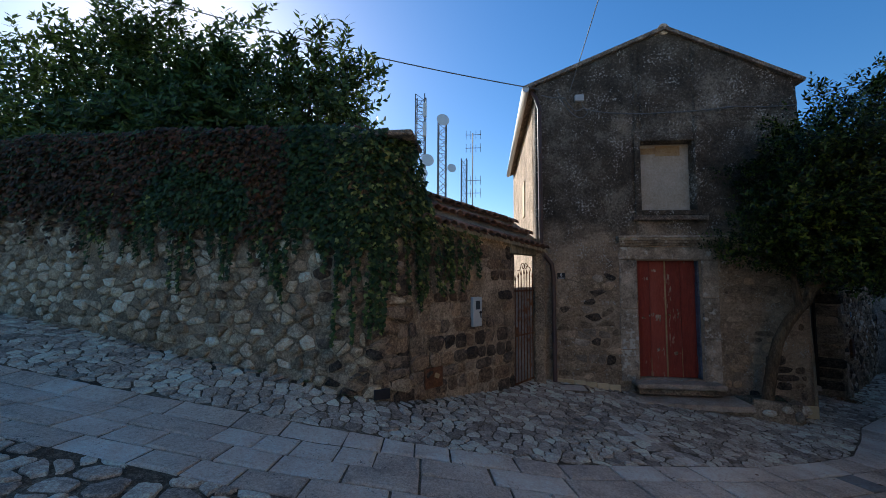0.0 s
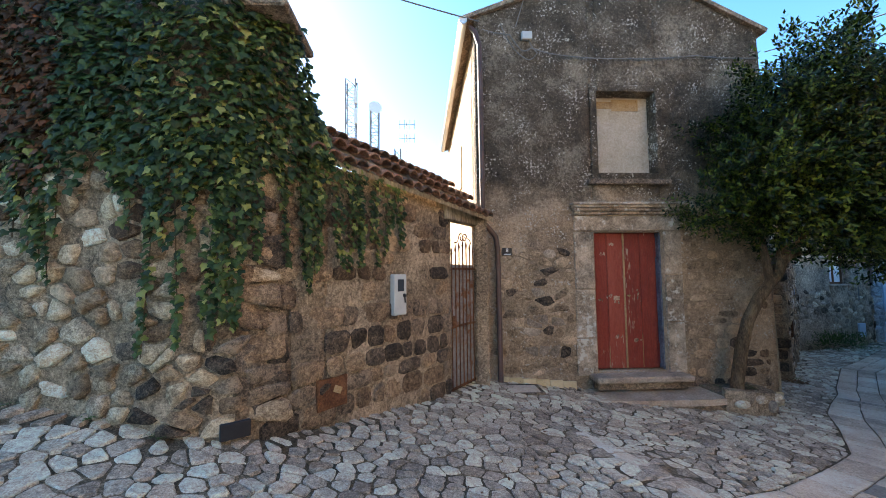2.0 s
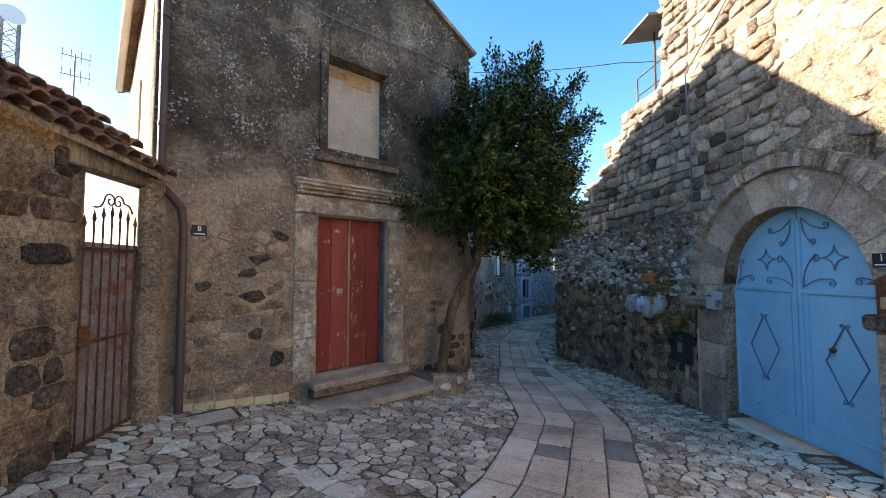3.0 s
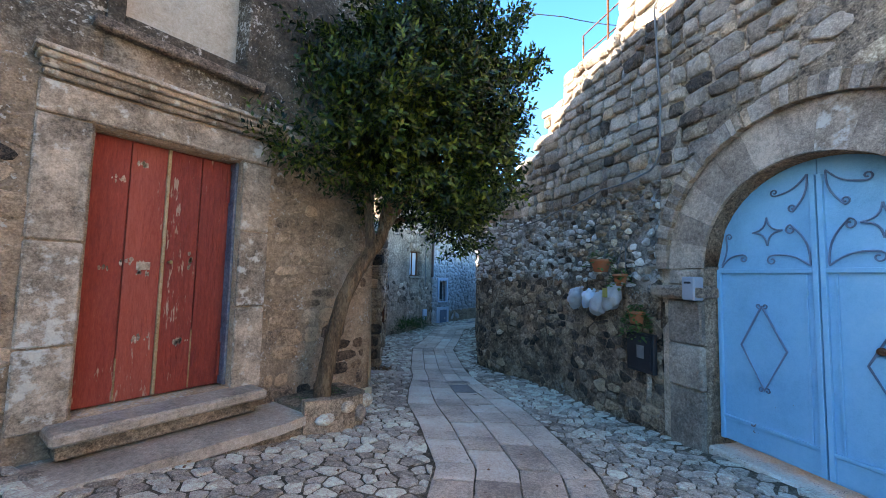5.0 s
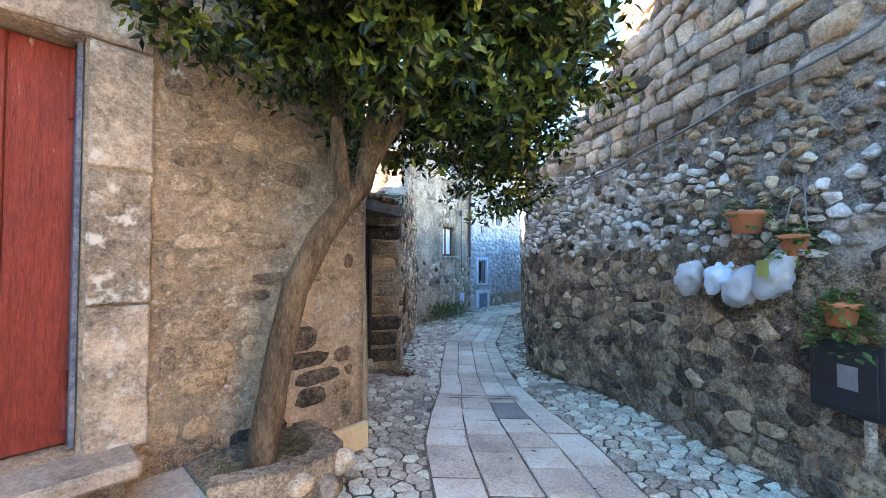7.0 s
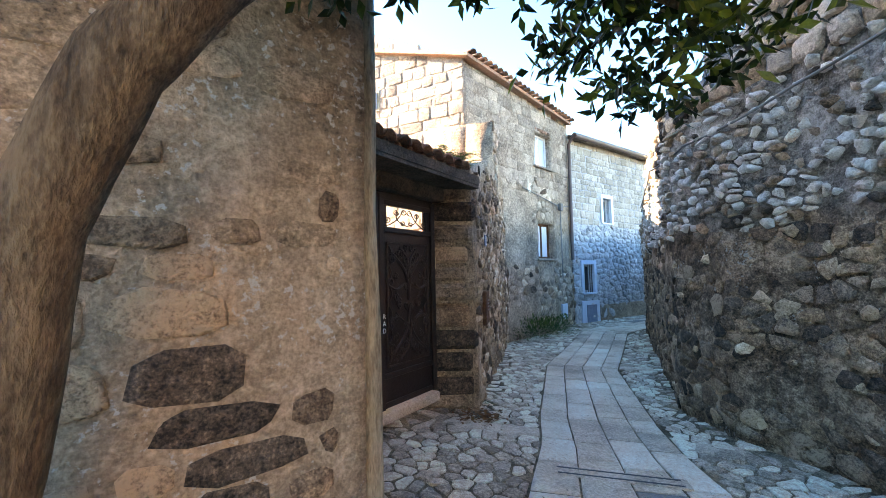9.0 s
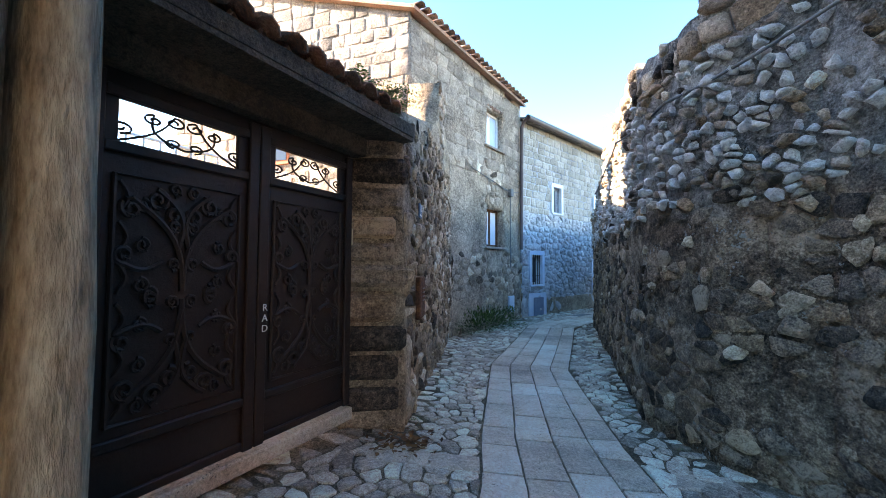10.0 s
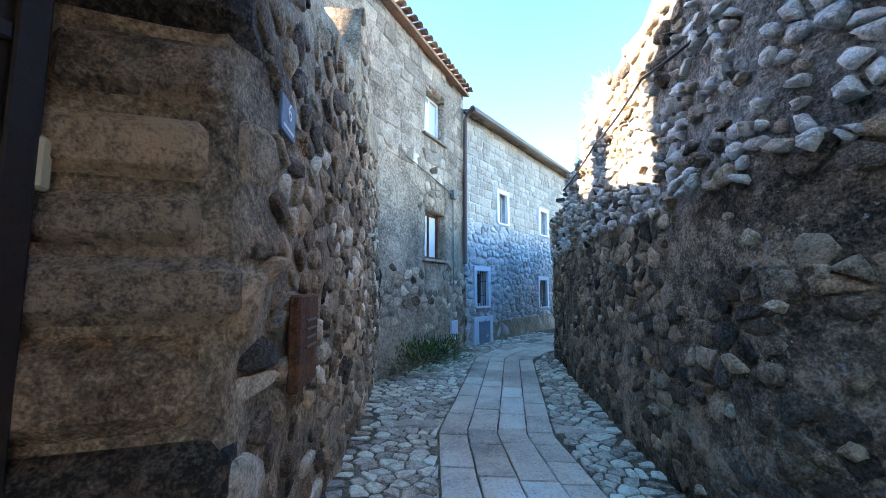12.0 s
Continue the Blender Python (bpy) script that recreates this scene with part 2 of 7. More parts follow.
    "old_timber": surface("sooty_old_timber", [(0.025, 0.019, 0.013), (0.07, 0.052, 0.036), (0.14, 0.105, 0.072)], 3, 34, 0.9, 0.6, 0.2),
    "leaf_bay": leafy("bay_leaf", [(0.004, 0.01, 0.002), (0.018, 0.038, 0.006), (0.15, 0.19, 0.025)], 0.36),
    "leaf_ivy": leafy("ivy_leaf", [(0.014, 0.03, 0.009), (0.035, 0.065, 0.017), (0.08, 0.12, 0.03)], 0.5),
    "leaf_red": leafy("autumn_creeper_leaf", [(0.04, 0.022, 0.012), (0.095, 0.05, 0.022), (0.19, 0.07, 0.03)], 0.6),
    "leaf_yellow": leafy("variegated_leaf", [(0.1, 0.13, 0.03), (0.22, 0.24, 0.06), (0.35, 0.34, 0.1)], 0.5),
    "leaf_tree": leafy("garden_shrub_leaf", [(0.025, 0.045, 0.012), (0.06, 0.1, 0.022), (0.12, 0.18, 0.04)]),
    "fern": leafy("fern_leaf", [(0.03, 0.06, 0.015), (0.07, 0.13, 0.03), (0.13, 0.2, 0.05)], 0.5),
    "dry_leaf": leafy("fallen_leaf", [(0.09, 0.04, 0.015), (0.2, 0.09, 0.035), (0.3, 0.16, 0.06)], 0.7),
}
glass = bpy.data.materials.new("window_glass")
glass.use_nodes = True
gb = glass.node_tree.nodes["Principled BSDF"]
gb.inputs["Base Color"].default_value, gb.inputs["Roughness"].default_value = (0.05, 0.06, 0.07, 1), 0.05
MAT["glass"] = glass


# builders
def rnd(a, b):
    return random.uniform(a, b)


def thing(name, label, category, group="", kind="", at=(0, 0, 0)):
    e = new(name)
    e.empty_display_size = 0.2
    e.location = at
    return tagged(e, label, category, group, kind)


class Solid:
    """Collects the faces of one mesh."""

    def __init__(self):
        self.v, self.f = [], []

    def add(self, vs, fs):
        n = len(self.v)
        self.v += [tuple(p) for p in vs]
        self.f += [tuple(i + n for i in q) for q in fs]
        return self

    def box(self, c, s, m=None, bev=0.006):
        """A box with broken edges: centre, sizes, and a pose applied to it."""
        x, y, z = s[0] / 2, s[1] / 2, s[2] / 2
        b = min(bev, x * 0.45, y * 0.45, z * 0.45)
        vs = []
        for sx in (-1, 1):
            for sy in (-1, 1):
                for sz in (-1, 1):
                    vs += [(sx * x, sy * (y - b), sz * (z - b)), (sx * (x - b), sy * y, sz * (z - b)), (sx * (x - b), sy * (y - b), sz * z)]
        k = lambda sx, sy, sz, a: (((sx > 0) * 2 + (sy > 0)) * 2 + (sz > 0)) * 3 + a
        fs = []
        for a in range(3):
            for s_ in (-1, 1):
                o = [(-1, -1), (1, -1), (1, 1), (-1, 1)]
                q = []
                for p, r in o:
                    t = [p, r]
                    t.insert(a, s_)
                    q.append(k(*t, a))
                fs.append(q if s_ > 0 else q[::-1])
        for a in range(3):
            p_, r_ = [i for i in range(3) if i != a]
            for s1 in (-1, 1):
                for s2 in (-1, 1):
                    q = []
                    for s3, ax in ((-1, p_), (1, p_), (1, r_), (-1, r_)):
                        t = [0, 0, 0]
                        t[p_], t[r_], t[a] = s1, s2, s3
                        q.append(k(*t, ax))
                    fs.append(q)
        for sx in (-1, 1):
            for sy in (-1, 1):
                for sz in (-1, 1):
                    fs.append([k(sx, sy, sz, i) for i in range(3)])
        c = Vector(c)
        vs = [Vector(p) + c for p in vs]
        if m:
            vs = [m @ p for p in vs]
        return self.add(vs, fs)

    def tube(self, pts, radii, sides=8, caps=True):
        """A round bar along points, with a radius at each."""
        pts = [Vector(p) for p in pts]
        if isinstance(radii, (int, float)):
            radii = [radii] * len(pts)
        vs, fs = [], []
        ref = Vector((0.31, 0.17, 0.93))
        for i, p in enumerate(pts):
            d = (pts[min(i + 1, len(pts) - 1)] - pts[max(i - 1, 0)]).normalized()
            if abs(d.dot(ref)) > 0.95:
                ref = Vector((1, 0.1, 0))
            a = d.cross(ref).normalized()
            b = d.cross(a)
            ref = b.cross(d) * -1 if False else ref
            for j in range(sides):
                w = 2 * math.pi * j / sides
                vs.append(p + (a * math.cos(w) + b * math.sin(w)) * radii[i])
        for i in range(len(pts) - 1):
            for j in range(sides):
                k = (j + 1) % sides
                fs.append((i * sides + j, i * sides + k, (i + 1) * sides + k, (i + 1) * sides + j))
        if caps:
            fs.append(tuple(range(sides)))
            fs.append(tuple(reversed(range((len(pts) - 1) * sides, len(pts) * sides))))
        return self.add(vs, fs)

    def ball(self, c, r, n=10, k=7):
        c = Vector(c)
        r = Vector(r) if not isinstance(r, (int, float)) else Vector((r, r, r))
        vs = [c + Vector((0, 0, r.z)), c - Vector((0, 0, r.z))]
        for i in range(1, k):
            for j in range(n):
                a, b = math.pi * i / k, 2 * math.pi * j / n
                vs.append(c + Vector((r.x * math.sin(a) * math.cos(b), r.y * math.sin(a) * math.sin(b), r.z * math.cos(a))))
        fs = []
        for j in range(n):
            q = (j + 1) % n
            fs.append((0, 2 + j, 2 + q))
            fs.append((1, 2 + (k - 2) * n + q, 2 + (k - 2) * n + j))
            for i in range(k - 2):
                fs.append((2 + i * n + j, 2 + (i + 1) * n + j, 2 + (i + 1) * n + q, 2 + i * n + q))
        return self.add(vs, fs)

    def lathe(self, c, prof, n=16, m=None):
        """A turned shape: (radius, height) pairs round a centre."""
        c = Vector(c)
        vs = [c + Vector((r * math.cos(2 * math.pi * j / n), r * math.sin(2 * math.pi * j / n), h)) for r, h in prof for j in range(n)]
        fs = [(i * n + j, i * n + (j + 1) % n, (i + 1) * n + (j + 1) % n, (i + 1) * n + j) for i in range(len(prof) - 1) for j in range(n)]
        fs += [tuple(reversed(range(n))), tuple(range((len(prof) - 1) * n, len(prof) * n))]
        if m:
            vs = [m @ p for p in vs]
        return self.add(vs, fs)

    def prism(self, outline, way):
        """A flat outline pushed along a vector."""
        n, w = len(outline), Vector(way)
        vs = [Vector(p) for p in outline] + [Vector(p) + w for p in outline]
        fs = [tuple(reversed(range(n))), tuple(range(n, 2 * n))] + [(i, (i + 1) % n, n + (i + 1) % n, n + i) for i in range(n)]
        return self.add(vs, fs)

    def data(self, name, material, smooth=False):
        me = bpy.data.meshes.new(name)
        me.from_pydata(self.v, [], self.f)
        me.materials.append(MAT[material])
        if smooth:
            me.polygons.foreach_set("use_smooth", [True] * len(me.polygons))
        me.update()
        return me


def part(name, solid, material, parent=None, label="", smooth=False, at=None):
    """Links a Solid as one mesh object under a thing or under a part."""
    ob = new(name, solid.data(name, material, smooth))
    if parent:
        ob.parent = parent
        ob.matrix_parent_inverse = Matrix.Translation(-parent.location) if parent.type == "EMPTY" else Matrix()
    if label:
        ob["label"] = label
    return ob


def setting(name, solid, material, label, category, smooth=False):
    return tagged(part(name, solid, material, None, "", smooth), label, category, "", "structure")


# ground heights: a smooth fall along the lane
def ground_z(x, y):
    x, y = min(max(x, -13.5), 12.0), min(max(y, -8.5), 6.5)
    bank = 0.18 * min(max((y + 4.4) / 1.1, 0), 1) * min(max((-3.5 - x) / 1.4, 0), 1)      # the verge rises to the garden wall
    return (bank - 0.288 - 0.117 * x - 0.00396 * y + 0.00392 * x * x - 0.00174 * x * y + 0.00448 * y * y
            + 0.000258 * x ** 3 - 0.0000738 * x * x * y - 0.000127 * x * y * y - 0.0000435 * y ** 3)


class Face:
    """A wall's front: a path over the ground, with u along it, v the height and d the distance out of it."""

    def __init__(self, pts, bulge=0.012):
        self.p = [Vector((*p, 0)) for p in pts]
        self.at, s = [0.0], 0.0
        for a, b in zip(self.p, self.p[1:]):
            s += (b - a).length
            self.at.append(s)
        self.length, self.bulge = s, bulge
        self.n = []
        for i in range(len(self.p)):
            d = (self.p[min(i + 1, len(self.p) - 1)] - self.p[max(i - 1, 0)]).normalized()
            self.n.append(Vector((d.y, -d.x, 0)))

    def xy(self, u):
        u = min(max(u, 0.0), self.length)
        i = 0
        while i < len(self.at) - 2 and u > self.at[i + 1]:
            i += 1
        f = (u - self.at[i]) / (self.at[i + 1] - self.at[i])
        return self.p[i].lerp(self.p[i + 1], f), self.n[i].lerp(self.n[i + 1], f).normalized()

    def __call__(self, u, v, d=0.0):
        p, n = self.xy(u)
        q = p + n * d
        return Vector((q.x, q.y, v))

    def floor(self, u):
        p, n = self.xy(u)
        return ground_z(p.x, p.y)

    def rough(self, u, v):
        p = self(u, v)
        return self.bulge * (noise.noise(p * 1.7) * 1.3 + noise.noise(p * 6.0) * 0.7 + noise.noise(p * 15.0) * 0.45)


def wall_block(S, face, u0, u1, low, top, thick, step=0.16, flat=False):
    """Adds a solid piece of wall between two places, with low(u) and top(u) its heights."""
    nu = max(1, math.ceil((u1 - u0) / step))
    nv = max(1, math.ceil(max(top(u0 + (u1 - u0) * i / 8) - low(u0 + (u1 - u0) * i / 8) for i in range(9)) / step))
    vs, fs = [], []
    for i in range(nu + 1):
        u = u0 + (u1 - u0) * i / nu
        lo, hi = low(u), top(u)
        for j in range(nv + 1):
            v = lo + (hi - lo) * j / nv
            vs.append(face(u, v, 0 if flat else face.rough(u, v)))
        vs += [face(u, lo, -thick), face(u, hi, -thick)]
    w = nv + 3
    for i in range(nu):
        a, b = i * w, (i + 1) * w
        for j in range(nv):
            fs.append((a + j, b + j, b + j + 1, a + j + 1))
        fs.append((a + nv, b + nv, b + nv + 2, a + nv + 2))
        fs.append((a + nv + 2, b + nv + 2, b + nv + 1, a + nv + 1))
        fs.append((a + nv + 1, b + nv + 1, b, a))
    for e, flip in ((0, 0), (nu * w, 1)):
        q = [e + j for j in range(nv + 1)] + [e + nv + 2, e + nv + 1]
        fs.append(tuple(reversed(q)) if flip else tuple(q))
    S.add(vs, fs)


def cells(points, reach):
    """Voronoi cells round points in the plane, each cut by its neighbours."""
    kd = kdtree.KDTree(len(points))
    for i, p in enumerate(points):
        kd.insert((p[0], p[1], 0), i)
    kd.balance()
    out = []
    for i, (x, y) in enumerate(points):
        poly = [(-reach, -reach), (reach, -reach), (reach, reach), (-reach, reach)]
        for q, j, dd in kd.find_n((x, y, 0), 14):
            if j == i:
                continue
            nx, ny = q[0] - x, q[1] - y
            c = (nx * nx + ny * ny) / 2
            if c < 1e-9:
                continue
            cut = []
            for k in range(len(poly)):
                (ax, ay), (bx, by) = poly[k], poly[(k + 1) % len(poly)]
                da, db = ax * nx + ay * ny - c, bx * nx + by * ny - c
                if da <= 0:
                    cut.append((ax, ay))
                if (da < 0) != (db < 0):
                    f = da / (da - db)
                    cut.append((ax + (bx - ax) * f, ay + (by - ay) * f))
            poly = cut
            if len(poly) < 3:
                break
        out.append(poly)
    return out


def chipped(poly, gap, wear=0.12, cut=0.2):
    """Shrinks an outline about its middle by a joint, and knocks off its corners."""
    cx, cy = sum(p[0] for p in poly) / len(poly), sum(p[1] for p in poly) / len(poly)
    r = sum(math.hypot(p[0] - cx, p[1] - cy) for p in poly) / len(poly)
    if r < gap * 1.2:
        return None
    k = 1 - gap / r
    out = []
    n = len(poly)
    for i in range(n):
        a, b = poly[i], poly[(i + 1) % n]
        if math.hypot(a[0] - b[0], a[1] - b[1]) < r * 0.25:
            out.append(((a[0] + b[0]) / 2, (a[1] + b[1]) / 2))
            continue
        for f in (cut, 1 - cut):
            out.append((a[0] + (b[0] - a[0]) * f, a[1] + (b[1] - a[1]) * f))
    return [(cx + (x - cx) * k * rnd(1 - wear, 1 + wear * 0.4), cy + (y - cy) * k * rnd(1 - wear, 1 + wear * 0.4)) for x, y in out]


def stone_mesh(S, outline, put, high, sink=0.03, dome=0.3, tilt=0.0):
    """One stone: an outline in the plane, put(x, y, d) its place in the world."""
    n = len(outline)
    cx, cy = sum(p[0] for p in outline) / n, sum(p[1] for p in outline) / n
    gx, gy = rnd(-tilt, tilt), rnd(-tilt, tilt)
    lift = lambda x, y: gx * (x - cx) + gy * (y - cy)
    ring = lambda k, h: [put(cx + (x - cx) * k, cy + (y - cy) * k, h + (lift(x, y) if h > 0 else 0)) for x, y in outline]
    jag = lambda k, h, j: [put(cx + (x - cx) * k * rnd(1 - j, 1 + j), cy + (y - cy) * k * rnd(1 - j, 1 + j), h * rnd(0.8, 1.2) + lift(x, y)) for x, y in outline]
    vs = ring(1.0, -sink) + jag(0.97, high * 0.6, 0.02) + jag(0.8, high * (1 - dome * 0.2), 0.07) + [put(cx, cy, high * (1 + dome * 0.2))]
    fs = []
    for r in range(2):
        for i in range(n):
            j = (i + 1) % n
            fs.append((r * n + i, r * n + j, (r + 1) * n + j, (r + 1) * n + i))
    for i in range(n):
        fs.append((2 * n + i, 2 * n + (i + 1) % n, 3 * n))
    S.add(vs, fs)


def lay(parent, name, stones, rank, limit=290, rest="stone_fill", smooth=True):
    """stones: (rank key, outline, put, height, material, dome, tilt). The first by rank become parts, the others one mesh a material."""
    stones = sorted(stones, key=lambda s: rank(s))
    over = {}
    for i, (key, outline, put, high, material, dome, tilt) in enumerate(stones):
        if i < limit:
            S = Solid()
            stone_mesh(S, outline, put, high, dome=dome, tilt=tilt)
            part(name, S, material, parent, "", smooth)
        else:
            stone_mesh(over.setdefault(material, Solid()), outline, put, high, dome=dome, tilt=tilt)
    for material, S in over.items():
        o = part(rest, S, material, parent, "", smooth)
        o["kind"] = "stuff"


def rubble(u0, u1, v0, v1, size, aspect=1.3, jitter=0.42):
    """Jittered points in rows, as (u, v) cells of uneven stones."""
    pts, v, row = [], v0, 0
    sv = size / math.sqrt(aspect)
    su = size * math.sqrt(aspect)
    while v < v1 + sv:
        u = u0 + (row % 2) * su / 2
        while u < u1 + su:
            pts.append(((u + rnd(-jitter, jitter) * su) / aspect, v + rnd(-jitter, jitter) * sv))
            u += su * rnd(0.55, 1.55)
        v += sv
        row += 1
    out = []
    for p, poly in zip(pts, cells(pts, size * 1.5)):
        if len(poly) >= 3:
            out.append([((p[0] + x) * aspect, p[1] + y) for x, y in poly])
    return out


def coursed(u0, u1, v0, v1, high, long, uneven=0.25):
    """Squared blocks in courses."""
    out, v = [], v0
    while v < v1:
        h = high * rnd(1 - uneven, 1 + uneven)
        u = u0 - rnd(0, long)
        while u < u1:
            w = long * rnd(0.6, 1.5)
            a, b, j = max(u, u0), min(u + w, u1), h * 0.08 * uneven / 0.25
            if b - a > 0.06:
                q = lambda: rnd(-j, j)
                out.append([(a + q(), v + q()), (b + q(), v + q()), (b + q(), v + h + q()), (a + q(), v + h + q())])
            u += w
        v += h
    return out


# ---- large structure ----
STRIP = [(-15, -3.9), (-9, -4.7), (-6.8, -4.75), (-4.5, -4.7), (-2, -4.4), (0.5, -3.45), (2.33, -2.45), (3.28, -1.55), (4.55, -0.2), (5.85, 1.05), (7.9, 2.8), (11.3, 4.7), (14.5, 4.9), (18, 4.6)]
LEFT_WALL = [(-16, -1.7), (-12.7, -2.15), (-9.5, -2.65), (-7.0, -3.05), (-5.6, -3.18), (-4.45, -3.28), (-4.1, -3.15), (-3.9, -2.9), (-3.3, -2.13), (-2.36, -0.97)]
RIGHT_WALL = [(18, 5.0), (14, 4.55), (11.9, 3.9), (9.4, 2.3), (7.5, 1.1), (6.9, 0.7), (6.45, 0.05), (6.3, -0.6), (5.7, -1.55), (5.1, -2.3), (4.41, -3.256)]
ARCH_WALL = [(4.41, -3.256), (2.59, -5.506), (1.29, -7.126), (-0.81, -9.676)]
LANE_WALL = [(4.98, 1.9), (5.22, 2.14), (6.2, 3.09), (7.3, 4.11), (8.6, 5.36)]


def near(path, x, y):
    """Signed distance from a path over the ground, and the length along it."""
    best, s = (9e9, 0, 0), 0.0
    for (ax, ay), (bx, by) in zip(path, path[1:]):
        dx, dy = bx - ax, by - ay
        l = math.hypot(dx, dy)
        f = min(max(((x - ax) * dx + (y - ay) * dy) / (l * l), 0), 1)
        px, py = ax + dx * f, ay + dy * f
        d = math.hypot(x - px, y - py)
        if d < best[0]:
            best = (d, s + f * l, math.copysign(1, dx * (y - ay) - dy * (x - ax)))
        s += l
    return best[0] * best[2], best[1]


def build_ground():
    S = Solid()
    xs = [-400, -120, -40] + [-16 + 0.5 * i for i in range(73)] + [40, 120, 400]
    ys = [-400, -120, -40, -20] + [-12 + 0.5 * i for i in range(49)] + [20, 40, 120, 400]
    vs = [(x, y, ground_z(x, y) + 0.012 * noise.noise(Vector((x * 0.8, y * 0.8, 0)))) for x in xs for y in ys]
    n = len(ys)
    fs = [(i * n + j, (i + 1) * n + j, (i + 1) * n + j + 1, i * n + j + 1) for i in range(len(xs) - 1) for j in range(n - 1)]
    return setting("ground", S.add(vs, fs), "dirt", "earth and mortar bed under the paving of a sloping lane", "ground", True)


ground = build_ground()

# left garden wall with its low gate wing
left_face = Face(LEFT_WALL, 0.02)
U_CORNER = left_face.at[6]
U_WING = left_face.at[7]


def left_top(u):
    if u < U_CORNER:
        return 3.56 + 0.055 * (U_CORNER - u) + 0.08 * noise.noise(Vector((u * 0.8, 0, 0)))
    if u < U_WING + 0.15:
        return 3.54
    return max(2.36, 3.3 - (u - U_WING - 0.15) * 2.6) if u < U_WING + 0.5 else 2.62 - 0.1 * (u - U_WING)


S = Solid()
for a, b in ((0, U_CORNER - 0.2), (U_CORNER - 0.2, U_WING + 0.15), (U_WING + 0.15, U_WING + 0.5), (U_WING + 0.5, left_face.length)):
    wall_block(S, left_face, a, b - 1e-4, lambda u: left_face.floor(u) - 0.3, left_top, 0.45, 0.11)
wall_left = setting("wall_left", S, "mortar", "old rubble garden wall of pale limestone in brown mortar", "wall", True)

# right wall of the lane
right_face = Face(RIGHT_WALL, 0.025)


RIGHT_STEPS = [(0.62, 6.6), (2.0, 4.55), (2.45, 4.15), (2.75, 3.7), (3.3, 3.45), (3.6, 3.08), (4.0, 2.78), (5.0, 2.55), (7.9, 2.7), (9.0, 2.3)]


def right_top(u):
    """Ruined top: low far down the lane, climbing in steps to the arch."""
    jag = 0.09 * noise.noise(Vector((u * 2.3, 3, 0))) + 0.05 * noise.noise(Vector((u * 7, 9, 0)))
    k = right_face.length - u
    for reach, high in RIGHT_STEPS:
        if k <= reach:
            return high + (0.02 if k < 0.62 else jag)
    return 1.9 + jag


S = Solid()
us = right_face.length
marks = [0] + [us - k for k, _ in reversed(RIGHT_STEPS)] + [us]
for a, b in zip(marks, marks[1:]):
    wall_block(S, right_face, a + 1e-4, b - 1e-4, lambda u: right_face.floor(u) - 0.3, right_top, 0.5, 0.09)
wall_right = setting("wall_right", S, "wall_bed", "tall weathered rubble wall of dark tuff with pale stones", "wall", True)

# arched gateway wall
arch_face = Face(ARCH_WALL, 0.02)
ARCH_U0, ARCH_U1 = 0.55, 2.36         # edges of the opening along the wall
ARCH_R = (ARCH_U1 - ARCH_U0) / 2
ARCH_C, ARCH_SPRING = (ARCH_U0 + ARCH_U1) / 2, 1.25


def arch_low(u):
    return ARCH_SPRING + math.sqrt(max(0.0, ARCH_R ** 2 - (u - ARCH_C) ** 2))


def arch_top(u):
    return 6.6


S = Solid()
low = lambda u: arch_face.floor(u) - 0.3
wall_block(S, arch_face, 0.0, ARCH_U0, low, arch_top, 0.6)
wall_block(S, arch_face, ARCH_U0 + 1e-4, ARCH_U1, arch_low, arch_top, 0.6, 0.1)
wall_block(S, arch_face, ARCH_U1 + 1e-4, arch_face.length, low, arch_top, 0.6)
wall_arch = setting("wall_arch", S, "mortar", "stone house wall pierced by a round arched gateway", "wall", True)
# the house behind the gateway, closed
S = Solid()
a, b = arch_face(0.0, 0), arch_face(arch_face.length, 0)
nrm = arch_face.xy(1)[1]
for p, q, h0, h1 in ((a, a - nrm * 5, -0.9, 6.6), (b, b - nrm * 5, -0.9, 6.6), (a - nrm * 5, b - nrm * 5, -0.9, 6.6)):
    d = (q - p).normalized()
    o = Vector((d.y, -d.x, 0)) * 0.3
    S.prism([p + Vector((0, 0, h0)), q + Vector((0, 0, h0)), q + o + Vector((0, 0, h0)), p + o + Vector((0, 0, h0))], (0, 0, h1 - h0))
setting("wall_arch_house", S, "pale_render", "plain rendered side walls of the gateway house", "wall")

# left wall of the lane beyond the gate
lane_face = Face(LANE_WALL, 0.025)


def lane_top(u):
    return 1.95 + 0.31 * u if u < 2.83 else 3.55


S = Solid()
wall_block(S, lane_face, 0, 2.83, lambda u: lane_face.floor(u) - 0.3, lane_top, 0.5)
wall_block(S, lane_face, 2.831, 3.35, lambda u: lane_face.floor(u) - 0.3, lambda u: 3.55, 1.25)
wall_block(S, lane_face, 3.351, lane_face.length, lambda u: lane_face.floor(u) - 0.3, lambda u: 3.0, 0.5)
wall_lane = setting("wall_lane", S, "mortar", "rough stone wall beside the brown gate", "wall", True)


# the gabled house
HX0, HX1, HDEPTH = -1.86, 2.93, 6.5
EAVE_L, EAVE_R, APEX, APEX_X = 5.72, 5.6, 6.72, 0.62
house = thing("house", "two-storey gabled stone house with dark stained render", "house", at=(0.5, 0, -0.5))
front_face = Face([(HX0, 0), (HX1, 0)], 0.014)
U = lambda x: x - HX0


def gable(u):
    x = u + HX0
    return EAVE_L + (APEX - EAVE_L) * (x - HX0) / (APEX_X - HX0) if x < APEX_X else EAVE_R + (APEX - EAVE_R) * (HX1 - x) / (HX1 - APEX_X)


